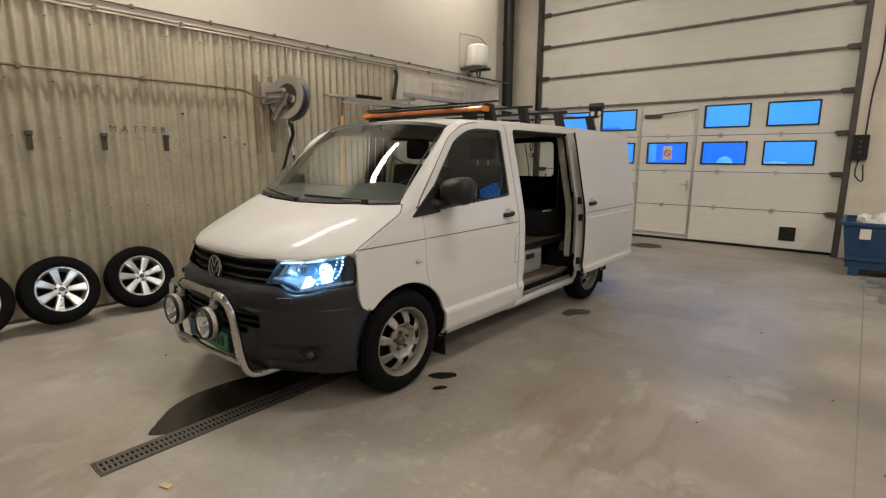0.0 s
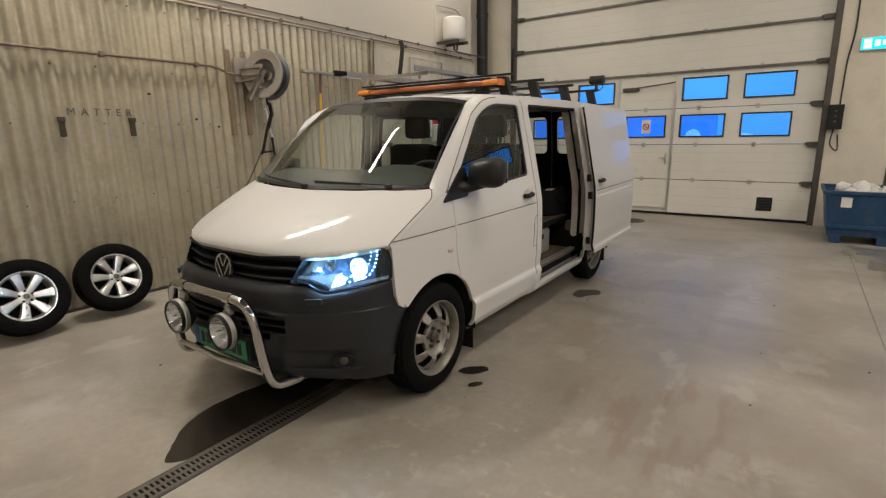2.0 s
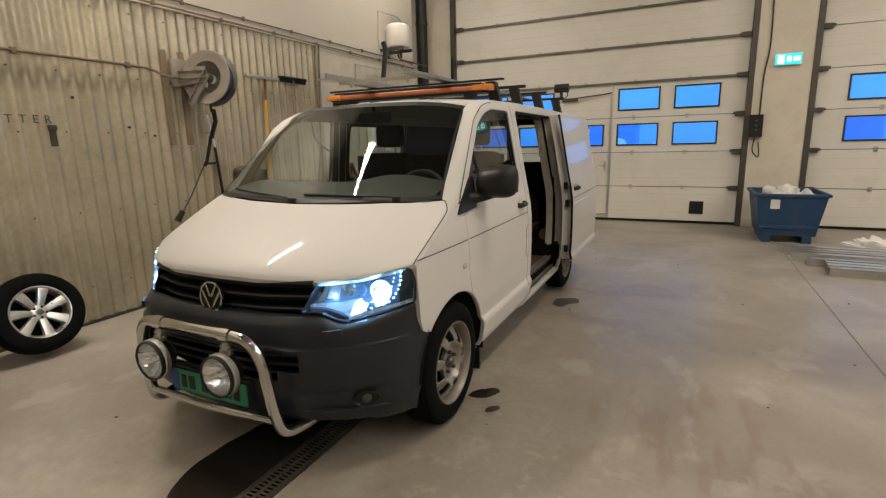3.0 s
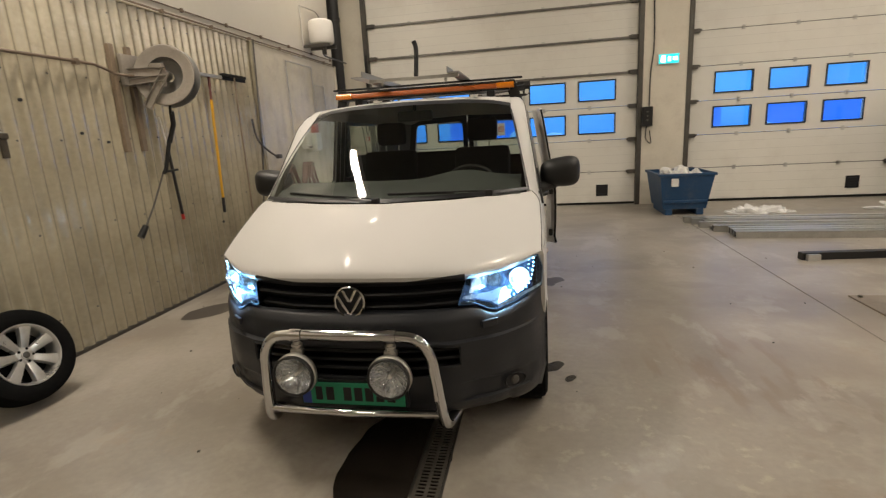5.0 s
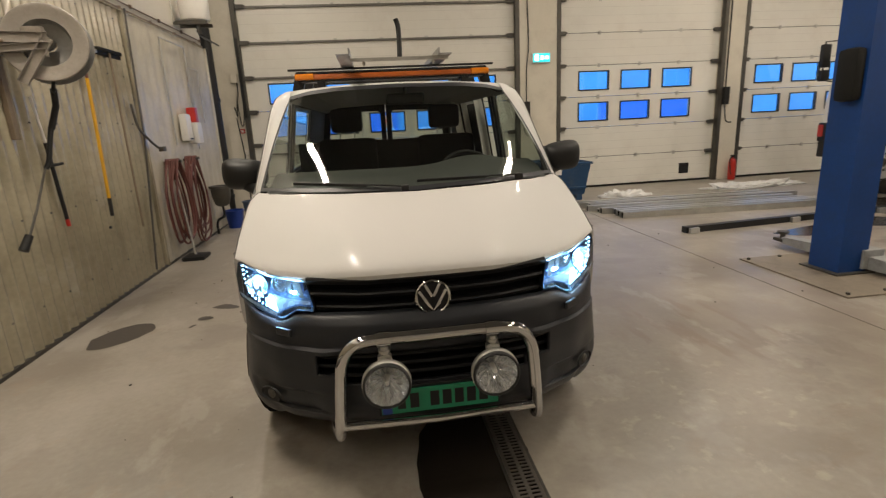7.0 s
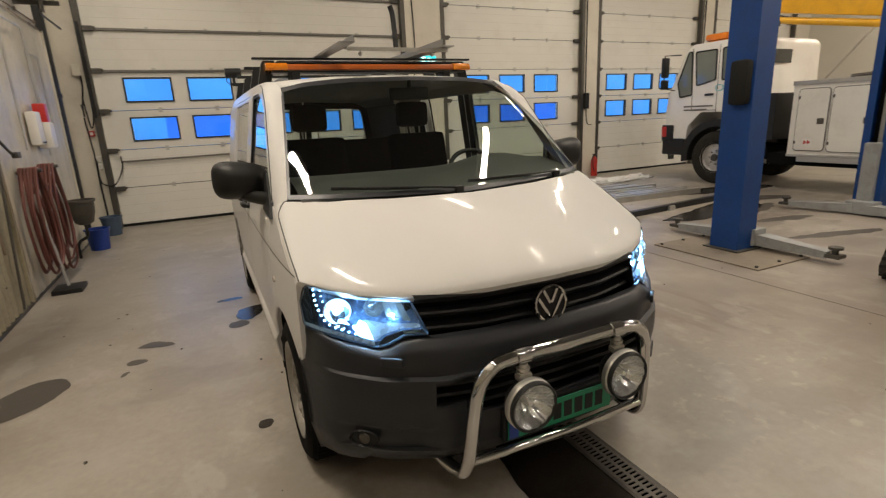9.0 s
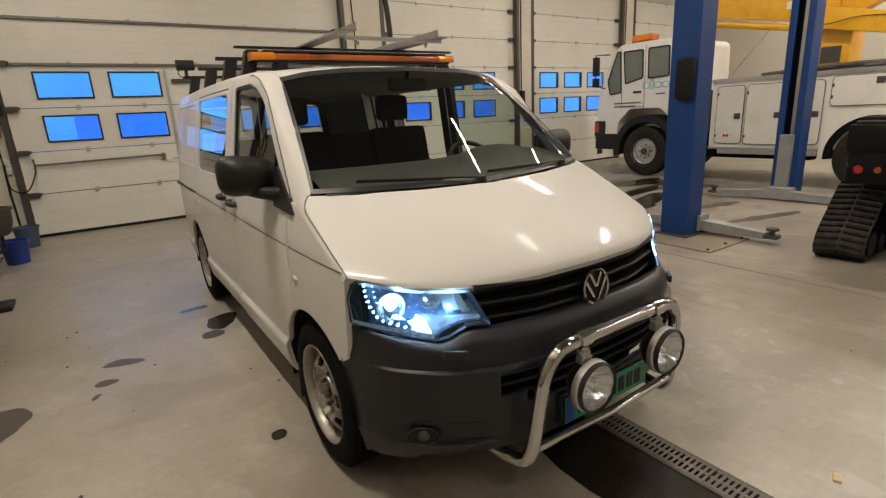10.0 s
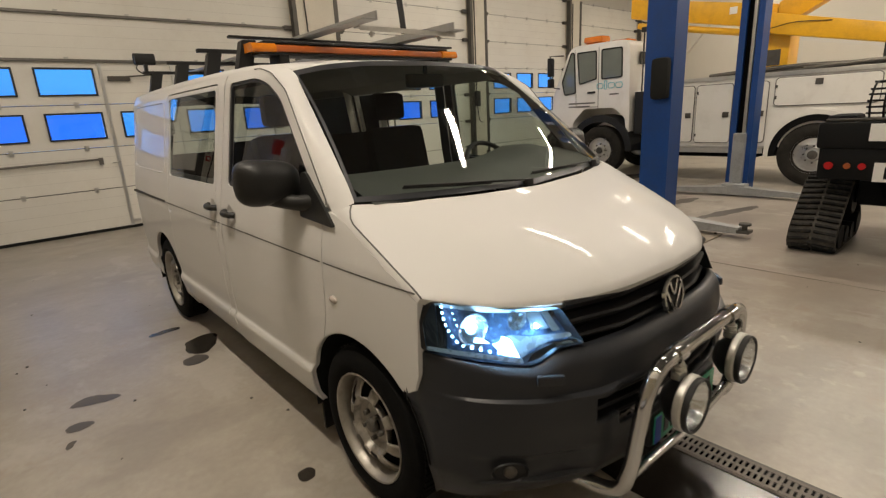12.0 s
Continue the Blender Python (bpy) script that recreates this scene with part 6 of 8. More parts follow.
# wooden pegs on the sheeting, small fixings
for k, y in enumerate((1.22, 1.84, 2.45)):
    bm = bmesh.new()
    box(bm, (WX + 0.001, y - 0.026, 1.655), (WX + 0.022, y + 0.026, 1.80), 0.008), box(bm, (WX + 0.001, y - 0.032, 1.79), (WX + 0.040, y + 0.030, 1.835), 0.008)
    single("wooden_peg", bm, OILWOOD, "oil-dark wooden peg fixed to the corrugated wall", "peg", "pegs on the wall")
random.seed(5)
screws = bmesh.new()
for row in (0.35, 1.05, 1.78, 2.30, 2.9):
    y = -3.0
    while y < 6.0:
        rod(screws, (WX + 0.0, y + 0.075, row), (WX + 0.006, y + 0.075, row + random.uniform(-0.01, 0.01)), 0.008, seg=6)
        y += 0.366
tagged(single("wall_screws", screws, DARKSTEEL, "rows of small dark screws in the sheeting", "screws"), kind="stuff")
bm = bmesh.new()
for y, z, r in ((3.14, 1.83, 0.013), (2.66, 2.08, 0.013), (3.4, 1.75, 0.012), (4.9, 0.75, 0.015)):
    rod(bm, (WX - 0.005, y, z), (WX + 0.012, y, z), r, seg=10)
tagged(single("wall_plugs", bm, BLACK, "small dark rubber plugs in the sheeting", "plugs"), kind="stuff")
tc = bpy.data.curves.new("wall_lettering", "FONT")
tc.body, tc.size, tc.extrude, tc.space_character = "MATTER", 0.098, 0.001, 1.82
to = new("wall_lettering", tc)
to.matrix_world = Matrix.Translation((WX + 0.004, 1.895, 1.85)) @ pose(0, 0, 0, 90, 0, 90)
tc.materials.append(DARKSTEEL)
tagged(to, "dark stencilled word on the corrugated wall", "lettering")

# planks and hose reel
for y in (3.59, 3.80):
    bm = bmesh.new()
    box(bm, (WX + 0.001, y - 0.028, 1.65), (WX + 0.04, y + 0.028, 2.62), 0.005)
    single("wall_plank", bm, WOOD, "weathered upright plank behind the hose reel", "plank", "planks behind the reel")
REELGREY = surface("reel_grey_paint", (0.30, 0.27, 0.235), 0.40, 0.35, vary=0.15, scale=6, fine=50, bump=0.04, dirt=(0.16, 0.13, 0.10), dirt_amount=0.4)
reel = thing("hose_reel", (-5.86, 3.86, 2.335), "grey steel hose reel on a wall arm", "hose reel")
rm = Matrix.Translation((-5.86, 3.86, 2.335)) @ Vector((0.24, -0.96, 0.10)).to_track_quat("Z", "Y").to_matrix().to_4x4() @ Matrix.Scale(0.92, 4)
bm = bmesh.new()
lathe(bm, [(0.185, 0.064), (0.262, 0.070), (0.285, 0.078), (0.300, 0.076), (0.305, 0.066), (0.300, 0.058), (0.262, 0.060), (0.185, 0.056)], rm, 56)
part("front_flange", bm, REELGREY, reel, "pressed steel flange", smooth=True)
bm = bmesh.new()
lathe(bm, [(0.05, -0.045), (0.12, -0.04), (0.165, -0.015), (0.182, 0.030), (0.188, 0.058)], rm, 48)
part("drum_face", bm, STEEL, reel, "bare dished drum face", smooth=True)
bm = bmesh.new()
lathe(bm, [(0.0, 0.085), (0.03, 0.083), (0.05, 0.068), (0.056, 0.005)], rm, 28)
part("hub", bm, DARKSTEEL, reel, smooth=True)
bm = bmesh.new()
lathe(bm, [(0.15, -0.09), (0.30, -0.09), (0.305, -0.075), (0.15, -0.075)], rm, 48)
part("rear_flange", bm, STEEL, reel, smooth=True)
bm = bmesh.new()
for k in range(4):
    pts = [rm @ Vector(((0.235 + 0.012 * (k % 2)) * math.cos(2 * math.pi * i / 40), (0.235 + 0.012 * (k % 2)) * math.sin(2 * math.pi * i / 40), -0.06 + 0.035 * k)) for i in range(40)]
    sweep(bm, pts, 0.018, 8, closed=True)
part("wound_hose", bm, surface("blue_black_hose", (0.02, 0.03, 0.06), 0.5, vary=0.2, bump=0.05), reel, "dark blue hose wound on the drum", smooth=True)
bm = bmesh.new()
for dz in (-0.07, 0.08):
    box(bm, (-0.012, -0.02, -0.03), (0.34, 0.02, 0.03), 0.006, Matrix.Translation((WX + 0.05, 3.84, 2.36 + dz)) @ pose(0, 0, 0, 0, 4, -10))
box(bm, (WX + 0.04, 3.64, 2.26), (WX + 0.08, 3.90, 2.54), 0.008)
part("wall_arm", bm, REELGREY, reel, "grey steel swing arm", smooth=True)
# folded plates that hold the hub from the front
for (ax, ay), (ex, ey), half in (((0.03, 0.03), (-0.40, 0.03), 0.042), ((0.0, -0.03), (-0.40, -0.07), 0.030), ((0.03, 0.03), (-0.19, -0.32), 0.040)):
    bm = bmesh.new()
    length = math.hypot(ex - ax, ey - ay)
    am = rm @ Matrix.Translation((ax, ay, 0.088)) @ Matrix.Rotation(math.atan2(ey - ay, ex - ax), 4, "Z")
    box(bm, (0.0, -half, 0.0), (length, half, 0.007), 0.003, am)
    for e in (-half, half - 0.006):
        box(bm, (0.0, e, 0.007), (length, e + 0.006, 0.032), 0.002, am)
    part("hub_plate", bm, REELGREY, reel, "folded grey steel hub plate")
bm = bmesh.new()
sweep(bm, smooth_line([rm @ Vector((0.0, -0.25, 0.0)), (-5.88, 3.85, 2.05), (-5.90, 3.87, 2.0), (-5.92, 3.90, 2.02), (-5.92, 3.91, 1.98)], 6), 0.013, 8)
part("hose_end", bm, BLACK, reel, "black hose end", smooth=True)
ln = thing("spray_lance", (-6.0, 3.830, 0.9), "black pressure washer lance hanging from the reel", "spray lance")
bm = bmesh.new()
sweep(bm, [(-5.92, 3.910, 2.02), (-5.95, 3.950, 1.90), (-6.0, 3.910, 1.72)], 0.024, 10)
part("grip", bm, BLACK, ln, smooth=True)
bm = bmesh.new()
sweep(bm, [(-6.0, 3.910, 1.74), (-6.04, 3.850, 1.47), (-6.06, 3.830, 1.42)], 0.019, 10)
sweep(bm, [(-6.05, 3.840, 1.44), (-6.02, 3.990, 1.45)], 0.012, 8)
part("sleeve", bm, BLACK, ln, smooth=True)
bm = bmesh.new()
sweep(bm, [(-6.06, 3.830, 1.44), (-6.09, 3.650, 1.12), (-6.11, 3.510, 0.92)], 0.009, 8)
part("tube", bm, DARKSTEEL, ln, smooth=True)
bm = bmesh.new()
rod(bm, (-6.11, 3.530, 0.95), (-6.13, 3.460, 0.85), 0.028, 0.034, 14)
part("nozzle", bm, BLACK, ln, smooth=True)
st = thing("scraper", (-6.16, 4.130, 0.9), "black handled scraper with a red tip on the wall", "scraper")
bm = bmesh.new()
rod(bm, (-6.17, 4.030, 1.98), (-6.17, 4.090, 1.62), 0.012, seg=10)
part("shaft", bm, WHITEPLASTIC, st, smooth=True)
bm = bmesh.new()
rod(bm, (-6.17, 4.090, 1.62), (-6.17, 4.140, 0.97), 0.016, seg=10)
part("grip", bm, BLACK, st, smooth=True)
bm = bmesh.new()
rod(bm, (-6.17, 4.140, 0.97), (-6.17, 4.145, 0.91), 0.017, seg=10)
part("tip", bm, RED, st, smooth=True)
# brush handles
yp = thing("yellow_broom", (-6.16, 5.0, 0.87), "long yellow handled broom hanging on the wall", "broom")
bm = bmesh.new()
rod(bm, (-6.165, 4.95, 2.20), (-6.165, 4.89, 1.05), 0.016, seg=12)
part("handle", bm, YELLOW, yp, smooth=True)
bm = bmesh.new()
rod(bm, (-6.165, 4.89, 1.05), (-6.165, 4.88, 0.87), 0.018, seg=12)
part("grip", bm, BLACK, yp, smooth=True)
bm = bmesh.new()
rod(bm, (-6.165, 4.95, 2.20), (-6.165, 4.96, 2.34), 0.013, seg=10), rod(bm, (-6.165, 4.96, 2.34), (-6.165, 4.97, 2.46), 0.017, seg=10)
part("collar", bm, HOSE, yp, smooth=True)
bm = bmesh.new()
box(bm, (-6.20, 4.66, 2.460), (-6.14, 5.20, 2.495), 0.008)
part("head", bm, STEEL, yp)
sq = thing("floor_squeegee", (-6.15, 5.6, 0.7), "floor squeegee with a wooden handle hanging on the wall", "squeegee")
bm = bmesh.new()
rod(bm, (-6.165, 5.50, 2.50), (-6.165, 5.50, 0.64), 0.012, seg=10)
part("handle", bm, WOOD, sq, smooth=True)
bm = bmesh.new()
box(bm, (-6.21, 5.26, 2.50), (-6.15, 5.76, 2.535), 0.006), box(bm, (-6.19, 5.26, 2.46), (-6.17, 5.76, 2.50))
part("blade", bm, RUBBER, sq)
bm = bmesh.new()
sweep(bm, smooth_line([(WX + 0.03, 5.84, 2.0), (WX + 0.05, 5.86, 1.75), (WX + 0.09, 5.95, 1.62), (WX + 0.09, 6.2, 1.50), (WX + 0.10, 6.32, 1.47)], 6), 0.014, 8)
box(bm, (WX + 0.07, 6.27, 1.44), (WX + 0.13, 6.37, 1.50), 0.01)
single("air_outlet", bm, DARKSTEEL, "bent steel air pipe with its outlet on the wall", "air pipe", smooth=True)
# boiler high on the wall
bo = thing("water_heater", (-5.95, 8.5, 3.3), "white round water heater on the upper wall", "water heater")
bm = bmesh.new()
lathe(bm, [(0.0, 0.0), (0.16, 0.0), (0.20, 0.02), (0.21, 0.06), (0.21, 0.33), (0.20, 0.37), (0.15, 0.40), (0.0, 0.405)], Matrix.Translation((-5.99, 8.08, 3.27)), 40)
part("tank", bm, WHITEPLASTIC, bo, smooth=True)
bm = bmesh.new()
box(bm, (WX - 0.05, 7.92, 3.22), (-5.80, 7.96, 3.268)), box(bm, (WX - 0.05, 8.22, 3.22), (-5.80, 8.26, 3.268))
rod(bm, (-5.97, 8.05, 3.27), (-5.97, 8.05, 3.12), 0.02), rod(bm, (-5.97, 8.15, 3.27), (-5.97, 8.15, 3.12), 0.02)
sweep(bm, [(-5.97, 8.05, 3.12), (-6.0, 8.2, 3.10), (-6.0, 9.2, 3.10)], 0.014, 8)
part("shelf_bracket", bm, DARKSTEEL, bo)
# soap and towel holders
so_ = thing("soap_dispenser", (-6.12, 7.55, 1.5), "white soap dispenser with a red top on the wall", "dispenser")
part("body", nb(((WX + 0.015, 7.56, 1.50), (-6.05, 7.78, 1.80)), bevel=0.025), WHITEPLASTIC, so_, smooth=True)
part("top", nb(((WX + 0.02, 7.62, 1.80), (-6.07, 7.74, 2.02)), bevel=0.02), RED, so_, smooth=True)
tw = thing("towel_dispenser", (-6.14, 7.35, 1.55), "white paper towel dispenser on the wall", "dispenser")
part("body", nb(((WX + 0.012, 7.28, 1.54), (-6.10, 7.50, 1.92)), bevel=0.03), WHITEPLASTIC, tw, smooth=True)
part("slot", nb(((-6.099, 7.32, 1.56), (-6.094, 7.46, 1.58))), BLACK, tw)
bs = thing("wash_basin", (-6.0, 8.12, 0.0), "small stained steel basin in the corner", "basin")
bm = bmesh.new()
lathe(bm, [(0.0, 0.44), (0.07, 0.44), (0.11, 0.47), (0.145, 0.60), (0.155, 0.74), (0.175, 0.745), (0.175, 0.775), (0.150, 0.775), (0.135, 0.62), (0.09, 0.50), (0.0, 0.48)], Matrix.Translation((WX + 0.19, 8.12, 0.02)), 32)
part("bowl", bm, DARKSTEEL, bs, smooth=True)
bm = bmesh.new()
sweep(bm, smooth_line([(WX + 0.19, 8.12, 0.47), (WX + 0.19, 8.12, 0.30), (WX + 0.10, 8.12, 0.24), (WX + 0.06, 8.12, 0.16), (WX + 0.06, 8.12, 0.0)], 5), 0.02, 10)
part("waste_pipe", bm, BLACK, bs, smooth=True)
# coiled red hoses
random.seed(3)
for hy, col in ((6.55, 0), (7.25, 1)):
    hs = thing("coiled_hose", (-6.08, hy, 0.1), "dark red rubber hose hung in loops on the wall", "hose", "hoses on the wall")
    for k in range(7):
        bm = bmesh.new()
        x = WX + 0.04 + 0.022 * k
        w, bot = random.uniform(0.17, 0.33), random.uniform(0.08, 0.34)
        cy = hy + random.uniform(-0.05, 0.05)
        loop = [(x, cy - 0.06, 1.26), (x + 0.01, cy - w, 0.85), (x + 0.02, cy - w * 0.7, bot + 0.1), (x + 0.02, cy, bot), (x + 0.02, cy + w * 0.8, bot + 0.14), (x + 0.01, cy + w, 0.8), (x, cy + 0.06, 1.26), (x, cy, 1.32)]
        sweep(bm, smooth_line(loop, 6, closed=True), 0.014, 8, closed=True)
        part("hose_loop", bm, HOSE, hs, smooth=True)
    bm = bmesh.new()
    rod(bm, (WX, hy, 1.28), (WX + 0.22, hy, 1.30), 0.018, seg=10)
    part("hook", bm, DARKSTEEL, hs)
br = thing("standing_squeegee", (-6.05, 6.5, 0), "floor scraper with a pale shaft leaning on the wall", "scraper")
bm = bmesh.new()
rod(bm, (-5.98, 6.42, 0.06), (-6.14, 6.62, 1.05), 0.014, seg=10)
part("shaft", bm, STEEL, br, smooth=True)
part("foot", nb(((-6.12, 6.28, 0.0), (-5.84, 6.58, 0.05)), bevel=0.012), BLACK, br, smooth=True)
BUCKET = surface("blue_bucket_plastic", (0.008, 0.04, 0.26), 0.4, vary=0.12, bump=0.03)
GREYBUCKET = surface("grey_blue_bucket", (0.05, 0.08, 0.13), 0.5, vary=0.12, bump=0.03)
for bx, by, mt, lab in ((-6.0, 8.62, BUCKET, "bright blue plastic bucket on the floor"), (-5.97, 9.75, GREYBUCKET, "dull grey-blue bucket on the floor")):
    bk = thing("bucket", (bx, by, 0), lab, "bucket", "buckets by the wall")
    bm = bmesh.new()
    lathe(bm, [(0.0, 0.004), (0.12, 0.0), (0.155, 0.29), (0.168, 0.292), (0.168, 0.31), (0.152, 0.31), (0.118, 0.02), (0.0, 0.02)], Matrix.Translation((bx, by, 0)), 32)
    part("pail", bm, mt, bk, smooth=True)
    bm = bmesh.new()
    sweep(bm, [(bx + 0.16 * math.cos(a), by + 0.16 * math.sin(a) * 0.9, 0.30 - 0.10 * abs(math.sin(a / 1.0))) for a in np.linspace(0, math.pi, 14)], 0.004, 6)
    part("handle", bm, STEEL, bk, smooth=True)

# ---- spare wheels leaning on the wall ----
def alloy_wheel(m, turn, label):
    w = thing("spare_wheel", m.translation, label, "wheel", "spare wheels by the wall")
    mm = m @ pose(0, 0, 0, 0, 0, turn)
    bm = bmesh.new()
    lathe(bm, [(0.215, -0.10), (0.245, -0.105), (0.295, -0.105), (0.328, -0.09), (0.340, -0.05), (0.342, 0.0), (0.338, 0.06), (0.325, 0.095), (0.295, 0.108), (0.25, 0.106), (0.228, 0.098), (0.216, 0.088)], mm, 56)
    part("tyre", bm, TYRE, w, "worn black tyre", smooth=True)
    bm = bmesh.new()
    lathe(bm, [(0.195, -0.09), (0.195, 0.05), (0.205, 0.085), (0.214, 0.098), (0.222, 0.099), (0.224, 0.09), (0.21, 0.08)], mm, 56)
    part("rim", bm, ALLOY, w, "silver alloy rim", smooth=True)
    for k in range(7):
        bm = bmesh.new()
        a = mm @ Matrix.Rotation(2 * math.pi * k / 7, 4, "Z")
        rows = []
        for r, hw, h in ((0.045, 0.028, 0.062), (0.09, 0.031, 0.070), (0.14, 0.037, 0.078), (0.185, 0.044, 0.080), (0.208, 0.050, 0.082)):
            rows.append([a @ Vector((r, y, z)) for y, z in ((-hw, h - 0.03), (-hw * 0.8, h), (0, h + 0.004), (hw * 0.8, h), (hw, h - 0.03))])
        grid(bm, rows)
        part("spoke", bm, ALLOY, w, smooth=True)
    bm = bmesh.new()
    lathe(bm, [(0.0, 0.076), (0.028, 0.076), (0.033, 0.070), (0.062, 0.066), (0.068, 0.05)], mm, 32)
    hub = part("hub", bm, ALLOY, w, smooth=True)
    # black studs drawn for the shade in the bolt holes
    for k in range(5):
        c = Vector((0.048 * math.cos(2 * math.pi * k / 5), 0.048 * math.sin(2 * math.pi * k / 5), 0))
        bm = bmesh.new()
        rod(bm, mm @ (c + Vector((0, 0, 0.06))), mm @ (c + Vector((0, 0, 0.070))), 0.0095, seg=8)
        part("bolt_hole", bm, LINER, hub)
    bm = bmesh.new()
    lathe(bm, [(0.0, 0.0775), (0.022, 0.0775), (0.027, 0.074)], mm, 20)
    part("hub_cap", bm, DARKSTEEL, hub, smooth=True)
    # black disc in place of the shade behind the spokes
    bm = bmesh.new()
    lathe(bm, [(0.0, -0.02), (0.195, -0.02)], mm, 32)
    part("dark_inside", bm, LINER, w)
    return w

for (wx_, wy_, lean, yaw, turn) in ((-5.83, 0.555, 18, 6, 10), (-5.835, 1.215, 18, 2, 36), (-5.857, 1.92, 19, -4, 5)):
    m = Matrix.Translation((wx_, wy_, 0.324 * math.cos(radians(lean)) + 0.098 * math.sin(radians(lean)))) @ pose(0, 0, 0, 0, 0, yaw) @ pose(0, 0, 0, 0, 90 - lean, 0) @ Matrix.Diagonal((0.946, 0.946, 1, 1))
    alloy_wheel(m, turn, "spare wheel with silver seven-spoke rim leaning on the wall")

# ---- floor details ----
GRATE = surface("worn_grate_steel", (0.12, 0.105, 0.09), 0.5, 0.5, vary=0.25, scale=8, fine=60, bump=0.06)
dn = tagged(thing("floor_drain", (-2.94, 3.0, 0), "dark steel slotted drain let into the floor", "drain"), kind="")
bm = bmesh.new()
box(bm, (-3.02, 0.66, 0.0), (-3.008, 6.3, 0.006)), box(bm, (-2.872, 0.66, 0.0), (-2.86, 6.3, 0.006)), box(bm, (-3.02, 0.648, 0.0), (-2.86, 0.66, 0.006))
part("frame", bm, DARKSTEEL, dn)
part("channel", nb(((-3.007, 0.662, 0.0005), (-2.873, 6.3, 0.0015))), LINER, dn)
gm = None
for k in range(11):
    y0 = 0.663 + 0.5 * k
    if gm is None:
        bm = bmesh.new()
        for i in range(20):
            y = y0 + 0.025 * i
            box(bm, (-3.006, y, 0.002), (-2.874, y + 0.0125, 0.0065))
        for x0, x1 in ((-3.006, -2.988), (-2.949, -2.931), (-2.892, -2.874)):
            box(bm, (x0, y0, 0.0025), (x1, y0 + 0.497, 0.0068))
        g0 = part("grate", bm, GRATE, dn, "slotted steel grate")
        gm = g0.data
    else:
        o = new("grate", gm)
        o.parent = dn
        o.location = (0, 0.5 * k, 0)
mh = thing("manhole_cover", (-3.05, 9.43, 0), "round dark steel manhole cover in the floor", "manhole cover")
bm = bmesh.new()
lathe(bm, [(0.0, 0.004), (0.27, 0.004), (0.275, 0.0)], Matrix.Translation((-3.05, 9.43, 0)), 36)
part("cover", bm, DARKSTEEL, mh)
bm = bmesh.new()
for i in range(-4, 5):
    for j in range(-4, 5):
        if i * i + j * j < 17:
            box(bm, (-3.05 + 0.055 * i - 0.018, 9.43 + 0.055 * j - 0.018, 0.004), (-3.05 + 0.055 * i + 0.018, 9.43 + 0.055 * j + 0.018, 0.008))
part("studs", bm, DARKSTEEL, mh)


def blot(name, pts, material, label, h=0.002, wob=0.02, n=9):
    """A wet patch: a smooth closed outline with a ragged edge."""
    line = smooth_line([(x, y, 0) for x, y in pts], n, closed=True)
    bm = bmesh.new()
    vs = []
    for p in line:
        q = p + wob * noise.noise_vector(p * 6.0) + wob * 0.18 * noise.noise_vector(p * 24.0)
        vs.append(bm.verts.new((q.x, q.y, h)))
    es = [bm.edges.new((vs[i], vs[(i + 1) % len(vs)])) for i in range(len(vs))]
    bmesh.ops.triangle_fill(bm, use_beauty=True, edges=es, normal=(0, 0, 1))
    return tagged(part(name, bm, material, None), label, "wet patch", "", "stuff")


def ell(cx, cy, rx, ry, ang=0):
    c, s = math.cos(radians(ang)), math.sin(radians(ang))
    return [(cx + rx * math.cos(a) * c - ry * math.sin(a) * s, cy + rx * math.cos(a) * s + ry * math.sin(a) * c) for a in np.linspace(0, 2 * math.pi, 9)[:-1]]

blot("puddle", [(-3.18, 1.02), (-3.34, 1.18), (-3.41, 1.5), (-3.36, 1.85), (-3.2, 2.1), (-2.95, 2.05), (-2.86, 1.7), (-2.89, 1.35), (-3.0, 1.12), (-3.08, 0.98)], WET, "dark wet puddle on the floor below the van", 0.0015, 0.035)
for nm, pts, mt in (("oil_spot", ell(-2.31, 2.695, 0.095, 0.055, 40), WET), ("oil_spot", ell(-2.21, 2.52, 0.05, 0.04, 40), WET), ("oil_spot", ell(-4.39, 2.70, 0.045, 0.04, 0), WET), ("oil_spot", ell(-2.25, 4.78, 0.17, 0.10, 60), DAMP),
                    ("damp_patch", ell(-5.74, 3.75, 0.26, 0.19, 55), DAMP), ("damp_patch", ell(-5.02, 4.27, 0.13, 0.075, -20), DAMP), ("damp_patch", ell(-5.14, 4.0, 0.07, 0.05, 30), DAMP), ("damp_patch", ell(-5.18, 3.82, 0.05, 0.03, 30), DAMP),
                    ("damp_patch", ell(-4.28, 4.62, 0.20, 0.10, 70), WET), ("damp_patch", ell(-4.45, 5.1, 0.10, 0.06, 0), WET), ("damp_patch", ell(-4.42, 4.38, 0.08, 0.06, 0), DAMP),
                    ("damp_patch", [(1.6, 5.2), (2.6, 5.5), (3.4, 5.7), (3.9, 5.3), (3.4, 5.0), (2.9, 5.2), (2.2, 4.9)], WET), ("damp_patch", ell(3.0, 4.3, 0.5, 0.12, -10), DAMP), ("damp_patch", ell(2.6, 3.4, 0.7, 0.10, -15), DAMP), ("damp_patch", ell(3.6, 5.0, 0.5, 0.12, 20), DAMP), ("damp_patch", ell(4.8, 6.6, 1.2, 0.35, -12), WET), ("damp_patch", ell(4.4, 5.6, 0.6, 0.2, -20), DAMP)):
    blot(nm, pts, mt, "dark damp stain on the concrete floor" if mt is DAMP else "dark wet spot on the concrete floor", 0.002, 0.05)
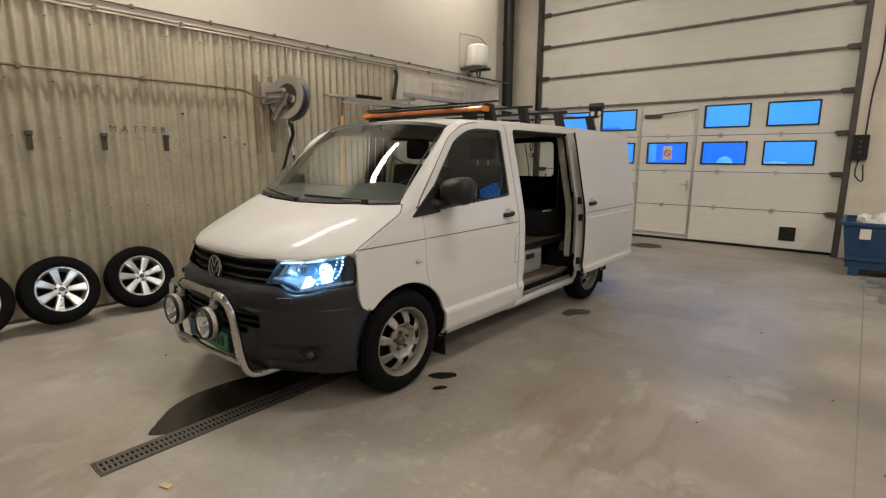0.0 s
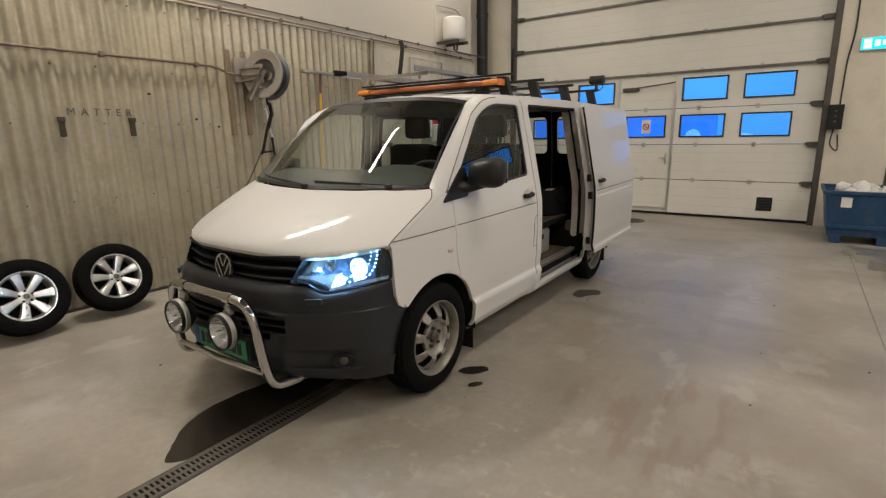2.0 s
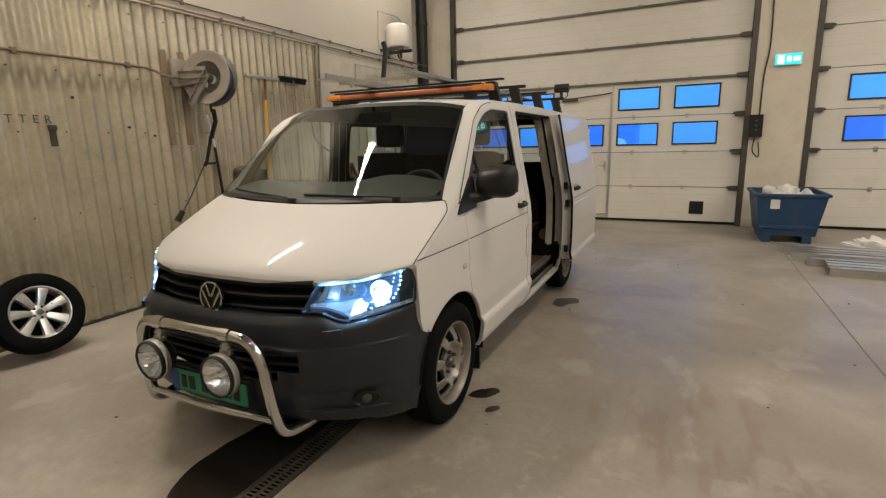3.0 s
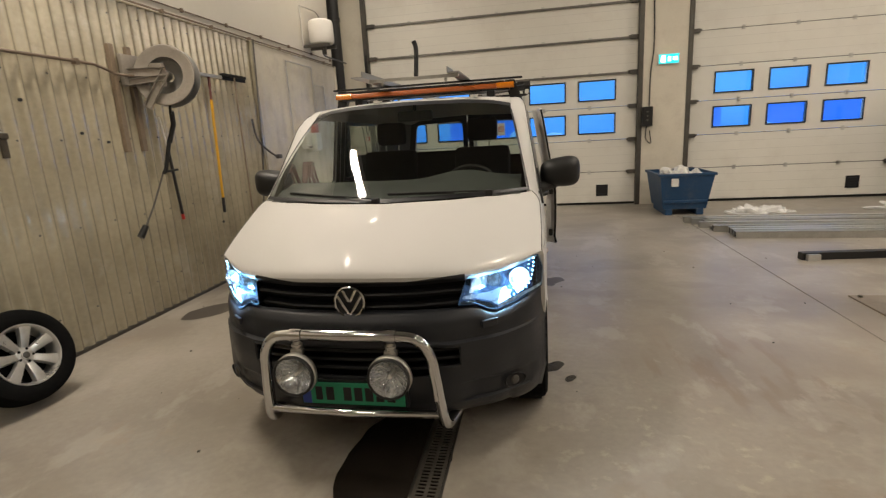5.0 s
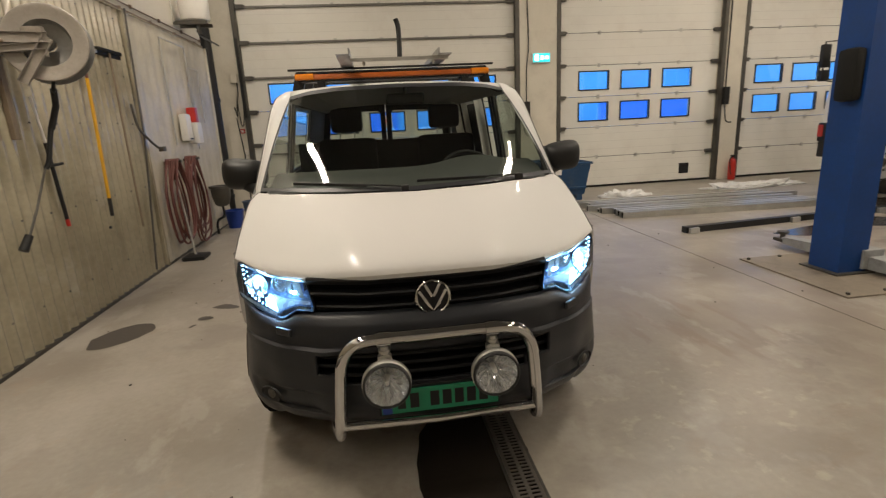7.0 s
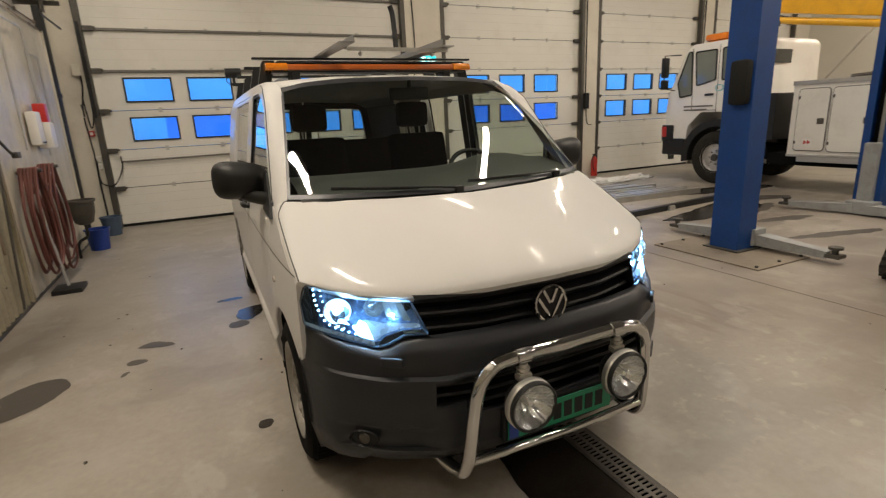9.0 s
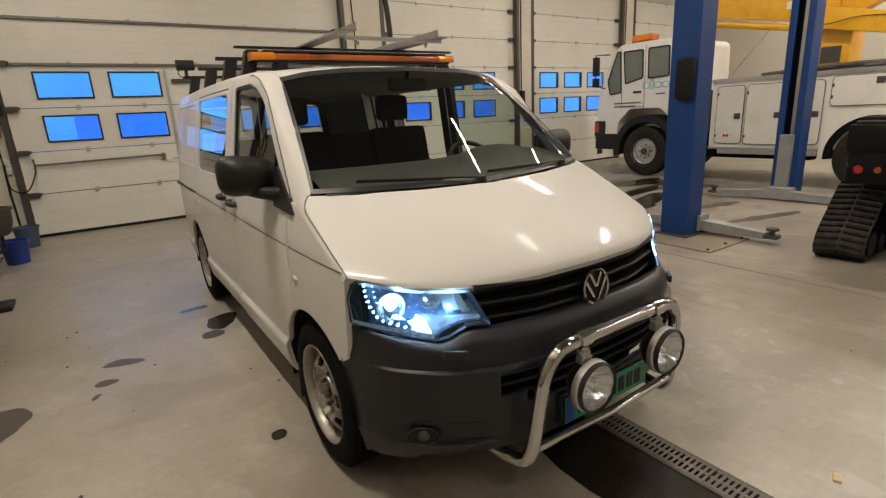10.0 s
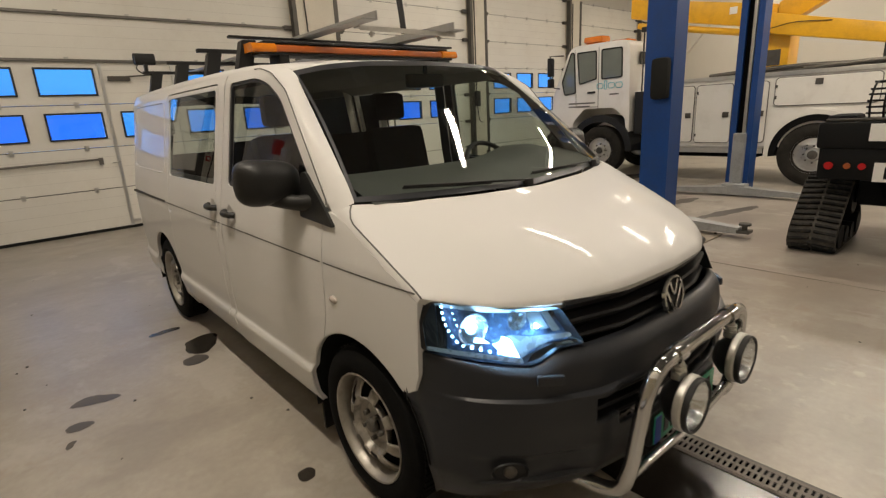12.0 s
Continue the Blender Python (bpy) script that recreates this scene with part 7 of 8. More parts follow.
# crumbs of grit on the floor
random.seed(11)
bm = bmesh.new()
for k in range(70):
    x, y, r = random.uniform(-6.0, 2.5), random.uniform(0.2, 8.0), random.uniform(0.004, 0.011)
    v = bmesh.ops.create_icosphere(bm, subdivisions=1, radius=r, matrix=Matrix.Translation((x, y, r * 0.4)) @ Matrix.Diagonal((1, random.uniform(0.5, 1.4), 0.5, 1)))
tagged(single("floor_grit", bm, DAMP, "scattered dark grit on the floor", "grit"), kind="stuff")
bm = bmesh.new()
box(bm, (-0.018, -0.012, 0.0), (0.018, 0.012, 0.012), 0.004, Matrix.Translation((-2.36, 0.64, 0)) @ pose(0, 0, 0, 0, 0, 20))
single("wood_chip", bm, WOOD, "small brown chip lying on the floor", "chip")

# ---- by the doors ----
ex = thing("exit_sign", (0.16, DY - 0.2, 2.8), "lit green emergency exit sign on the pier", "sign")
GREENLIT = glow("green_sign_light", (0.01, 0.50, 0.55), 1.5)
WHITELIT = glow("white_sign_light", (0.75, 1.0, 0.9), 1.8)
part("case", nb(((-0.02, DY - 0.215, 2.74), (0.36, DY - 0.16, 2.93)), bevel=0.006), WHITEPLASTIC, ex)
part("panel", nb(((-0.012, DY - 0.222, 2.75), (0.352, DY - 0.2155, 2.92))), GREENLIT, ex, "green lit panel")
for a, b, c, d in ((0.02, 0.11, 2.77, 2.90), (0.15, 0.21, 2.79, 2.88), (0.24, 0.33, 2.80, 2.87)):
    part("mark", nb(((a, DY - 0.226, c), (b, DY - 0.2225, d))), WHITELIT, ex)
cx_ = thing("door_control_box", (-0.2, DY - 0.2, 1.75), "grey door control box with cables on the pier", "control box")
part("box", nb(((-0.30, DY - 0.28, 1.58), (-0.10, DY - 0.16, 1.96)), bevel=0.01), BLACK, cx_)
for z in (1.70, 1.78, 1.86):
    bm = bmesh.new()
    rod(bm, (-0.2, DY - 0.28, z), (-0.2, DY - 0.295, z), 0.018, seg=12)
    part("button", bm, DARKSTEEL, cx_)
bm = bmesh.new()
sweep(bm, smooth_line([(-0.2, DY - 0.2, 1.58), (-0.22, DY - 0.24, 1.35), (-0.12, DY - 0.24, 1.25), (-0.14, DY - 0.19, 1.5)], 6), 0.01, 8)
sweep(bm, smooth_line([(-0.16, DY - 0.2, 1.96), (-0.15, DY - 0.19, 2.6), (-0.1, DY - 0.18, 3.2), (-0.15, DY - 0.18, 4.6)], 6), 0.012, 8)
part("cable", bm, BLACK, cx_, smooth=True)
for x in (4.62, 8.78):
    cb2 = thing("door_control_box", (x - 0.12, DY - 0.2, 1.8), "small dark door control box on the pier", "control box")
    part("box", nb(((x - 0.20, DY - 0.26, 1.70), (x - 0.08, DY - 0.16, 2.08)), bevel=0.01), BLACK, cb2)
    bm = bmesh.new()
    sweep(bm, smooth_line([(x - 0.14, DY - 0.2, 1.70), (x - 0.10, DY - 0.22, 1.35), (x + 0.05, DY - 0.2, 1.3)], 6), 0.012, 8)
    sweep(bm, [(x - 0.14, DY - 0.18, 2.08), (x - 0.14, DY - 0.18, 4.5)], 0.014, 8)
    part("cable", bm, BLACK, cb2, smooth=True)
bm = bmesh.new()
box(bm, (-5.98, DY - 0.18, 1.9), (-5.93, DY - 0.10, 3.4)), sweep(bm, smooth_line([(-5.96, DY - 0.2, 2.5), (-5.99, DY - 0.22, 1.9), (-6.05, DY - 0.22, 1.75), (-6.08, DY - 0.22, 2.2)], 6), 0.01, 8)
single("hanging_cable", bm, BLACK, "black cable hanging beside the overhead door", "cable", smooth=True)
fe = thing("fire_extinguisher", (4.72, DY - 0.30, 0), "red fire extinguisher standing by the pier", "extinguisher")
bm = bmesh.new()
lathe(bm, [(0.0, 0.0), (0.075, 0.0), (0.08, 0.02), (0.08, 0.40), (0.06, 0.46), (0.025, 0.49), (0.02, 0.52), (0.0, 0.52)], Matrix.Translation((4.72, DY - 0.30, 0.0)), 28)
part("cylinder", bm, RED, fe, smooth=True)
part("valve", nb(((4.69, DY - 0.36, 0.52), (4.75, DY - 0.26, 0.56)), bevel=0.01), BLACK, fe)
bm = bmesh.new()
sweep(bm, smooth_line([(4.69, DY - 0.32, 0.53), (4.61, DY - 0.36, 0.45), (4.63, DY - 0.38, 0.2), (4.66, DY - 0.38, 0.12)], 6), 0.012, 8)
part("hose", bm, BLACK, fe, smooth=True)
# prohibition sign in the walk-through door's window
ns = thing("prohibition_sign", (-3.12, DY + 0.0, 1.65), "small white prohibition sign with a red ring", "sign")
part("plate", nb(((-3.20, DY + 0.010, 1.56), (-3.04, DY + 0.016, 1.82))), WHITEPLASTIC, ns)
bm = bmesh.new()
lathe(bm, [(0.045, 0.0), (0.062, 0.0), (0.062, 0.003), (0.045, 0.003)], pose(-3.12, DY + 0.0095, 1.69, 90, 0, 0), 28)
box(bm, (-0.05, -0.008, 0.0), (0.05, 0.008, 0.003), 0, pose(-3.12, DY + 0.0095, 1.69, 90, 0, 0) @ pose(0, 0, 0, 0, 0, -45))
part("ring", bm, RED, ns)

# blue tipping skip with rubbish
sk = thing("tipping_skip", (0.2, 9.35, 0), "blue steel tipping skip half full of pale rubbish", "skip")
def frustum(bm, lo, hi, z0, z1, t=0.0):
    a = [(lo[0], lo[1]), (lo[2], lo[1]), (lo[2], lo[3]), (lo[0], lo[3])]
    b = [(hi[0], hi[1]), (hi[2], hi[1]), (hi[2], hi[3]), (hi[0], hi[3])]
    va, vb = [bm.verts.new((*p, z0)) for p in a], [bm.verts.new((*p, z1)) for p in b]
    for k in range(4):
        bm.faces.new((va[k], va[(k + 1) % 4], vb[(k + 1) % 4], vb[k]))
    bm.faces.new(list(reversed(va)))
bm = bmesh.new()
frustum(bm, (-0.16, 8.86, 0.56, 9.80), (-0.24, 8.80, 0.66, 9.92), 0.11, 0.72)
o = part("tub", bm, BINBLUE, sk, "dented blue steel tub")
thick(o, 0.012)
bm = bmesh.new()
for lo, hi in (((-0.27, 8.77, 0.70), (0.69, 8.82, 0.745)), ((-0.27, 9.90, 0.70), (0.69, 9.95, 0.745)), ((-0.27, 8.82, 0.70), (-0.225, 9.90, 0.745)), ((0.645, 8.82, 0.70), (0.69, 9.90, 0.745))):
    box(bm, lo, hi, 0.008)
part("rim", bm, BINBLUE, sk)
for x in (-0.12, 0.40):
    part("skid", nb(((x, 8.86, 0.0), (x + 0.12, 9.80, 0.11)), bevel=0.008), BINBLUE, sk)
part("label_plate", nb(((-0.05, 8.795, 0.52), (0.07, 8.815, 0.66)), bevel=0.002), WHITEPLASTIC, sk, "pale label plate")
part("rib", nb(((-0.17, 8.815, 0.22), (0.57, 8.85, 0.27)), bevel=0.006), BINBLUE, sk)
bm = bmesh.new()
random.seed(8)
for k in range(22):
    r = random.uniform(0.06, 0.14)
    bmesh.ops.create_icosphere(bm, subdivisions=2, radius=r, matrix=Matrix.Translation((random.uniform(-0.1, 0.5), random.uniform(9.0, 9.7), 0.62 + random.uniform(0, 0.12))))
for v in bm.verts:
    v.co += 0.05 * noise.noise_vector(v.co * 11)
single("rubbish", bm, WHITEPLASTIC, "crumpled pale plastic and packaging in the skip", "rubbish", smooth=False, kind="stuff")

# aluminium and steel profiles on the floor
dirv = Vector((0.978, -0.06, 0)).normalized()
nrm = Vector((-dirv.y, dirv.x, 0))
base = Vector((0.40, 6.86, 0))
random.seed(21)
for k in range(9):
    off = 0.155 * k
    start = base + nrm * off + dirv * (-0.06 * k + random.uniform(-0.10, 0.10))
    length = 3.7 + random.uniform(-0.1, 0.25)
    ang = math.degrees(math.atan2(dirv.y, dirv.x)) + random.uniform(-0.8, 0.8)
    m = Matrix.Translation(start) @ pose(0, 0, 0, 0, 0, ang)
    pr = thing("metal_profile", start, "long galvanised box profile lying on the floor", "profile", "profiles on the floor")
    hh = 0.10 if k != 4 else 0.06
    bm = bmesh.new()
    for lo, hi in (((0, -0.05, 0.0), (length, 0.05, 0.004)), ((0, -0.05, hh - 0.004), (length, 0.05, hh)), ((0, -0.05, 0.004), (length, -0.046, hh - 0.004)), ((0, 0.046, 0.004), (length, 0.05, hh - 0.004))):
        box(bm, lo, hi, 0, m)
    part("profile", bm, ALU if k % 3 else STEEL, pr)
    # black plug in place of the shade inside the hollow profile
    bm = bmesh.new()
    box(bm, (0.02, -0.046, 0.004), (0.03, 0.046, hh - 0.004), 0, m)
    part("dark_end", bm, LINER, pr)
db = thing("black_beam", (0.62, 5.62, 0), "long black steel beam with bright brackets on the floor", "beam")
m = Matrix.Translation((0.60, 5.63, 0)) @ pose(0, 0, 0, 0, 0, 5)
bm = bmesh.new()
box(bm, (0, -0.05, 0.0), (3.6, 0.05, 0.085), 0.006, m)
part("beam", bm, BLACK, db)
for x in (0.10, 1.75, 3.3):
    bm = bmesh.new()
    box(bm, (x - 0.07, -0.10, 0.0), (x + 0.07, -0.051, 0.075), 0.006, m)
    part("bracket", bm, ALU, db)
# heaps of snow brought in by the doors
for cx, cy, sx, sy, sz, sd in ((1.42, 8.95, 0.52, 0.20, 0.10, 1), (4.35, 8.98, 1.05, 0.24, 0.10, 2)):
    bm = bmesh.new()
    bmesh.ops.create_icosphere(bm, subdivisions=5, radius=1.0)
    for v in list(bm.verts):
        p = v.co.copy()
        d = noise.fractal(p * 2.4 + Vector((sd * 7, 0, 0)), 0.8, 2.0, 5)
        q = p * (1 + 0.30 * d)
        v.co = Vector((cx + sx * q.x, cy + sy * q.y, max(-0.01, sz * q.z * (0.8 + 0.8 * d))))
    tagged(single("snow_heap", bm, SNOW, "small heap of dirty snow melting on the floor", "snow", "snow on the floor", smooth=True), kind="stuff")

PALECHIP = surface("pale_wood", (0.52, 0.38, 0.20), 0.6, vary=0.15, scale=20, bump=0.1)
# pull bar on the first door, call button, switch boxes and hanging leads by its track
pb_ = thing("pull_bar", (-4.82, DY - 0.04, 1.155), "thin grey pull bar across the overhead door", "bar")
bm = bmesh.new()
sweep(bm, [(-5.74, DY - 0.02, 1.24), (-5.735, DY - 0.04, 1.15), (-5.6, DY - 0.045, 1.146), (-3.91, DY - 0.045, 1.166)], 0.017, 8)
part("bar", bm, RAIL, pb_, smooth=True)
part("bracket", nb(((-3.95, DY - 0.05, 1.08), (-3.89, DY - 0.001, 1.19)), bevel=0.006), RAIL, pb_)
PY = DY - 0.10
fb = thing("alarm_button", (-6.07, PY, 1.65), "small red alarm button box on the pier", "alarm button")
part("case", nb(((-6.115, PY - 0.05, 1.60), (-6.03, PY - 0.001, 1.69)), bevel=0.008), RED, fb)
part("button", nb(((-6.095, PY - 0.054, 1.62), (-6.05, PY - 0.0505, 1.67))), WHITEPLASTIC, fb)
for z in (1.22, 1.10):
    sw = thing("switch_box", (-6.05, PY, z), "small cream switch box on the pier", "switch", "pier switches")
    part("case", nb(((-6.085, PY - 0.045, z - 0.05), (-6.02, PY - 0.001, z + 0.05)), bevel=0.008), WHITEPLASTIC, sw)
    part("toggle", nb(((-6.065, PY - 0.056, z - 0.02), (-6.04, PY - 0.0455, z + 0.02)), bevel=0.003), PILLAR, sw)
jb = thing("junction_box", (-6.10, PY, 2.66), "cream junction box with a hanging black lead", "junction box")
part("case", nb(((-6.16, PY - 0.06, 2.575), (-6.035, PY - 0.001, 2.745)), bevel=0.008), PILLAR, jb)
bm = bmesh.new()
sweep(bm, smooth_line([(-6.06, PY - 0.03, 2.58), (-6.06, PY - 0.04, 2.4), (-6.10, PY - 0.05, 2.18), (-6.12, PY - 0.07, 1.98), (-6.10, PY - 0.16, 1.93), (-6.08, PY - 0.30, 2.0), (-6.08, PY - 0.40, 2.1)], 6), 0.011, 8)
part("lead", bm, BLACK, jb, "hanging black lead", smooth=True)
ll = thing("hanging_cable", (-6.06, PY, 0.8), "black cable looped from the pier to the door", "cable")
bm = bmesh.new()
sweep(bm, smooth_line([(-6.09, PY - 0.30, 1.9), (-6.09, PY - 0.16, 1.5), (-6.09, PY - 0.08, 1.2), (-6.085, PY - 0.06, 0.88), (-6.04, PY - 0.07, 0.79), (-5.93, PY - 0.10, 0.76), (-5.84, PY - 0.10, 0.82), (-5.75, PY + 0.03, 1.02), (-5.735, PY + 0.05, 1.15)], 6), 0.011, 8)
sweep(bm, smooth_line([(-6.09, PY - 0.05, 1.2), (-6.10, PY - 0.05, 0.8), (-6.095, PY - 0.05, 0.52), (-6.09, PY - 0.05, 0.2)], 5), 0.016, 8)
part("cable_run", bm, BLACK, ll, smooth=True)

for cx, cy, ang in ((-2.53, 0.83, 20),):
    bm = bmesh.new()
    box(bm, (-0.030, -0.016, 0.0), (0.030, 0.016, 0.010), 0.004, pose(cx, cy, 0.0, 0, 0, ang))
    single("wood_chip", bm, PALECHIP, "pale wood chip lying on the floor", "wood chip")

# ---- two-post lift ----
lift = thing("vehicle_lift", (2.9, 4.0, 0), "blue two-post vehicle lift with grey swing arms", "vehicle lift")
def post(x, y, face, parent):
    """A C-shaped post, open towards face (+1 or -1 along x)."""
    w, d, t, top = 0.17, 0.30, 0.03, 4.3
    bm = bmesh.new()
    bx = x - face * d / 2
    fx = bx + face * d
    prism(bm, [(bx, y - w), (fx, y - w), (fx, y - w + 0.09), (fx - face * t, y - w + 0.09), (fx - face * t, y - w + t), (bx + face * t, y - w + t),
               (bx + face * t, y + w - t), (fx - face * t, y + w - t), (fx - face * t, y + w - 0.09), (fx, y + w - 0.09), (fx, y + w), (bx, y + w)], 0.0, top, "z")
    return part("post", bm, BLUEPAINT, parent, "blue steel lift post", smooth=False)

p1 = post(0.97, 3.68, 1, lift)
p2 = post(4.30, 3.87, -1, lift)
part("screw_spindle", nb(((4.26, 3.84, 0.1), (4.31, 3.89, 4.2))), STEEL, p2)
# black sheet imitating the shade inside the open post
part("back_shadow", nb(((4.35, 3.75, 0.1), (4.36, 3.99, 4.2))), LINER, p2)
# rubber pad high on the post
bm = bmesh.new()
box(bm, (0.71, 3.52, 1.62), (0.82, 3.73, 2.08), 0.05)
part("rubber_pad", bm, RUBBER, p1, "black rubber door pad", smooth=True)
part("warning_label", nb(((0.77, 3.506, 2.72), (0.93, 3.5098, 2.80))), RED, p1, "small red label")
# foot plates with bolts
for (x0, y0, x1, y1), pp in (((0.38, 2.97, 1.24, 4.27), p1),):
    fp = part("foot_plate", nb(((x0, y0, 0.0), (x1, y1, 0.014)), bevel=0.003), surface("worn_floor_plate", (0.24, 0.20, 0.155), 0.5, 0.2, vary=0.2, scale=3, fine=30, bump=0.06, dirt=(0.10, 0.08, 0.06), dirt_amount=0.5), lift, "worn steel plate under the post")
    for bx in (x0 + 0.06, (x0 + x1) / 2, x1 - 0.06):
        for by in (y0 + 0.06, y1 - 0.06):
            bm = bmesh.new()
            rod(bm, (bx, by, 0.014), (bx, by, 0.032), 0.018, seg=6)
            part("bolt", bm, DARKSTEEL, fp)
    part("bed_plate", nb(((0.76, 3.46, 0.014), (1.18, 3.90, 0.03)), bevel=0.004), DARKSTEEL, fp)
# carriages and arms
ARM = surface("grey_arm_paint", (0.32, 0.33, 0.33), 0.45, 0.3, vary=0.15, scale=4, fine=40, bump=0.05, dirt=(0.12, 0.11, 0.10), dirt_amount=0.5)
car = part("carriage", nb(((4.05, 3.77, 0.12), (4.15, 3.95, 1.02)), ((3.92, 3.66, 0.02), (4.14, 4.02, 0.20)), bevel=0.012), ARM, lift, "grey lifting carriage")
part("carriage", nb(((1.05, 3.59, 0.10), (1.19, 3.77, 1.3)), ((1.05, 3.48, 0.05), (1.27, 3.88, 0.24)), bevel=0.012), ARM, lift, "grey lifting carriage")
def arm(a, b, w0, w1):
    a, b = Vector(a), Vector(b)
    d = (b - a).normalized()
    n = Vector((-d.y, d.x, 0))
    bm = bmesh.new()
    va = [bm.verts.new(a + n * s * w0 + Vector((0, 0, z))) for s, z in ((-1, 0), (1, 0), (1, 0.13), (-1, 0.13))]
    vb = [bm.verts.new(b + n * s * w1 + Vector((0, 0, z))) for s, z in ((-1, 0), (1, 0), (1, 0.07), (-1, 0.07))]
    for k in range(4):
        bm.faces.new((va[k], va[(k + 1) % 4], vb[(k + 1) % 4], vb[k]))
    bm.faces.new(list(reversed(va))), bm.faces.new(vb)
    o = part("swing_arm", bm, ARM, lift, "grey steel swing arm")
    bm = bmesh.new()
    e = b + d * 0.05
    rod(bm, (e.x, e.y, e.z + 0.02), (e.x, e.y, e.z + 0.10), 0.03, seg=12), rod(bm, (e.x, e.y, e.z + 0.10), (e.x, e.y, e.z + 0.125), 0.065, seg=16)
    box(bm, (e.x - 0.07, e.y - 0.07, e.z + 0.01), (e.x + 0.07, e.y + 0.07, e.z + 0.05), 0.01)
    part("arm_pad", bm, DARKSTEEL, o, "round lifting pad", smooth=True)
arm((1.20, 3.56, 0.05), (1.22, 2.78, 0.05), 0.10, 0.06)
arm((1.20, 3.82, 0.05), (1.22, 4.60, 0.05), 0.10, 0.06)
arm((4.0, 3.94, 0.03), (3.80, 4.72, 0.05), 0.10, 0.06)
arm((4.0, 3.72, 0.03), (3.98, 2.85, 0.05), 0.10, 0.06)

# ---- utility truck with a lifting boom ----
TX = 6.30
TRUCKWHITE = surface("truck_white_paint", (0.74, 0.72, 0.68), 0.32, vary=0.03, scale=1.5, fine=80, bump=0.01, coat=0.4, dirt=(0.45, 0.40, 0.34), dirt_amount=0.3)
TRUCKBODY = surface("truck_box_paint", (0.70, 0.68, 0.63), 0.4, vary=0.04, scale=1.5, fine=80, bump=0.02, dirt=(0.42, 0.38, 0.32), dirt_amount=0.35)
SEAM = surface("dark_seam", (0.13, 0.12, 0.11), 0.6, vary=0.15, bump=0.03)
TRUCKTYRE = surface("dusty_truck_tyre", (0.024, 0.022, 0.019), 0.8, gloss=0.1, vary=0.3, scale=6, fine=50, bump=0.12, dirt=(0.055, 0.048, 0.038), dirt_amount=0.5)
TEAL = surface("teal_lettering", (0.10, 0.42, 0.50), 0.5, vary=0.05, bump=0.0)
tk = thing("utility_truck", (7.5, 5.5, 0), "white four-wheel-drive utility truck with a yellow boom", "truck")
# cab shell: side outline drawn out across the width
cab = rounded([(9.30, 1.0), (9.36, 1.6), (9.30, 2.05), (8.86, 3.02), (8.70, 3.13), (7.36, 3.13), (7.24, 3.02), (7.19, 1.05), (7.27, 1.05), (7.30, 1.38), (7.60, 1.62), (8.40, 1.62), (8.72, 1.30), (8.75, 1.0)], [0.04, 0.05, 0.05, 0.10, 0.08, 0.08, 0.08, 0.02, 0.02, 0.1, 0.08, 0.08, 0.08, 0.02])
bm = bmesh.new()
prism(bm, cab, TX + 0.02, TX + 2.36, "x")
cabo = part("cab", bm, TRUCKWHITE, tk, "white double cab", smooth=False)
GLASSDARK = surface("truck_window_glass", (0.15, 0.165, 0.15), 0.05, vary=0.1, bump=0.0, rough_vary=0.02)
BACKGLASS = surface("dark_back_glass", (0.03, 0.032, 0.03), 0.08, vary=0.1, bump=0.0, rough_vary=0.02)
for ol, lab in (([(8.80, 2.98), (8.72, 2.98), (8.66, 2.02), (8.98, 1.98), (9.06, 2.30)], "quarter window"), ([(8.62, 2.96), (8.10, 2.96), (8.08, 2.32), (8.55, 2.22)], "door window"), ([(7.95, 2.97), (7.43, 2.97), (7.41, 2.32), (7.93, 2.30)], "rear window")):
    bm = bmesh.new()
    prism(bm, rounded(ol, 0.04), TX + 0.012, TX + 0.0185, "x")
    w = part("cab_window", bm, GLASSDARK, cabo, "dark cab window")
    bm = bmesh.new()
    ring = rounded(ol, 0.04)
    sweep(bm, [(TX + 0.012, p[0], p[1]) for p in ring], 0.016, 6, closed=True)
    part("window_rubber", bm, RUBBER, w)
part("back_window", nb(((TX + 0.42, 7.17, 2.58), (TX + 1.20, 7.20, 2.86)), bevel=0.01), BACKGLASS, cabo, "dark back window of the cab")
bm = bmesh.new()
for pts in ([(8.70, 3.05), (8.64, 1.68)], [(8.03, 3.05), (8.02, 1.62)], [(8.02, 1.66), (8.66, 1.66)]):
    sweep(bm, [(TX + 0.018, *p) for p in pts], 0.007, 6)
part("door_seam", bm, SEAM, cabo)
part("door_handle", nb(((TX + 0.0, 8.10, 1.98), (TX + 0.019, 8.32, 2.03)), bevel=0.008), BLACK, cabo)
for a, b, z0, z1 in ((8.06, 7.90, 2.08, 2.20), (7.86, 7.80, 2.06, 2.26), (7.76, 7.60, 2.08, 2.20), (7.56, 7.40, 2.08, 2.20)):
    bm = bmesh.new()
    sweep(bm, [(TX + 0.016, *p) for p in rounded([(a, z0), (b, z0), (b, z1), (a, z1)], 0.045)], 0.009, 6, closed=True)
    part("logo_outline", bm, TEAL, cabo, "plain teal outline")
for y0, y1, z in ((7.72, 7.48, 1.92), (8.86, 8.10, 1.74), (8.86, 8.25, 1.66)):
    part("lettering_bar", nb(((TX + 0.014, y1, z), (TX + 0.0188, y0, z + 0.035))), SEAM, cabo)
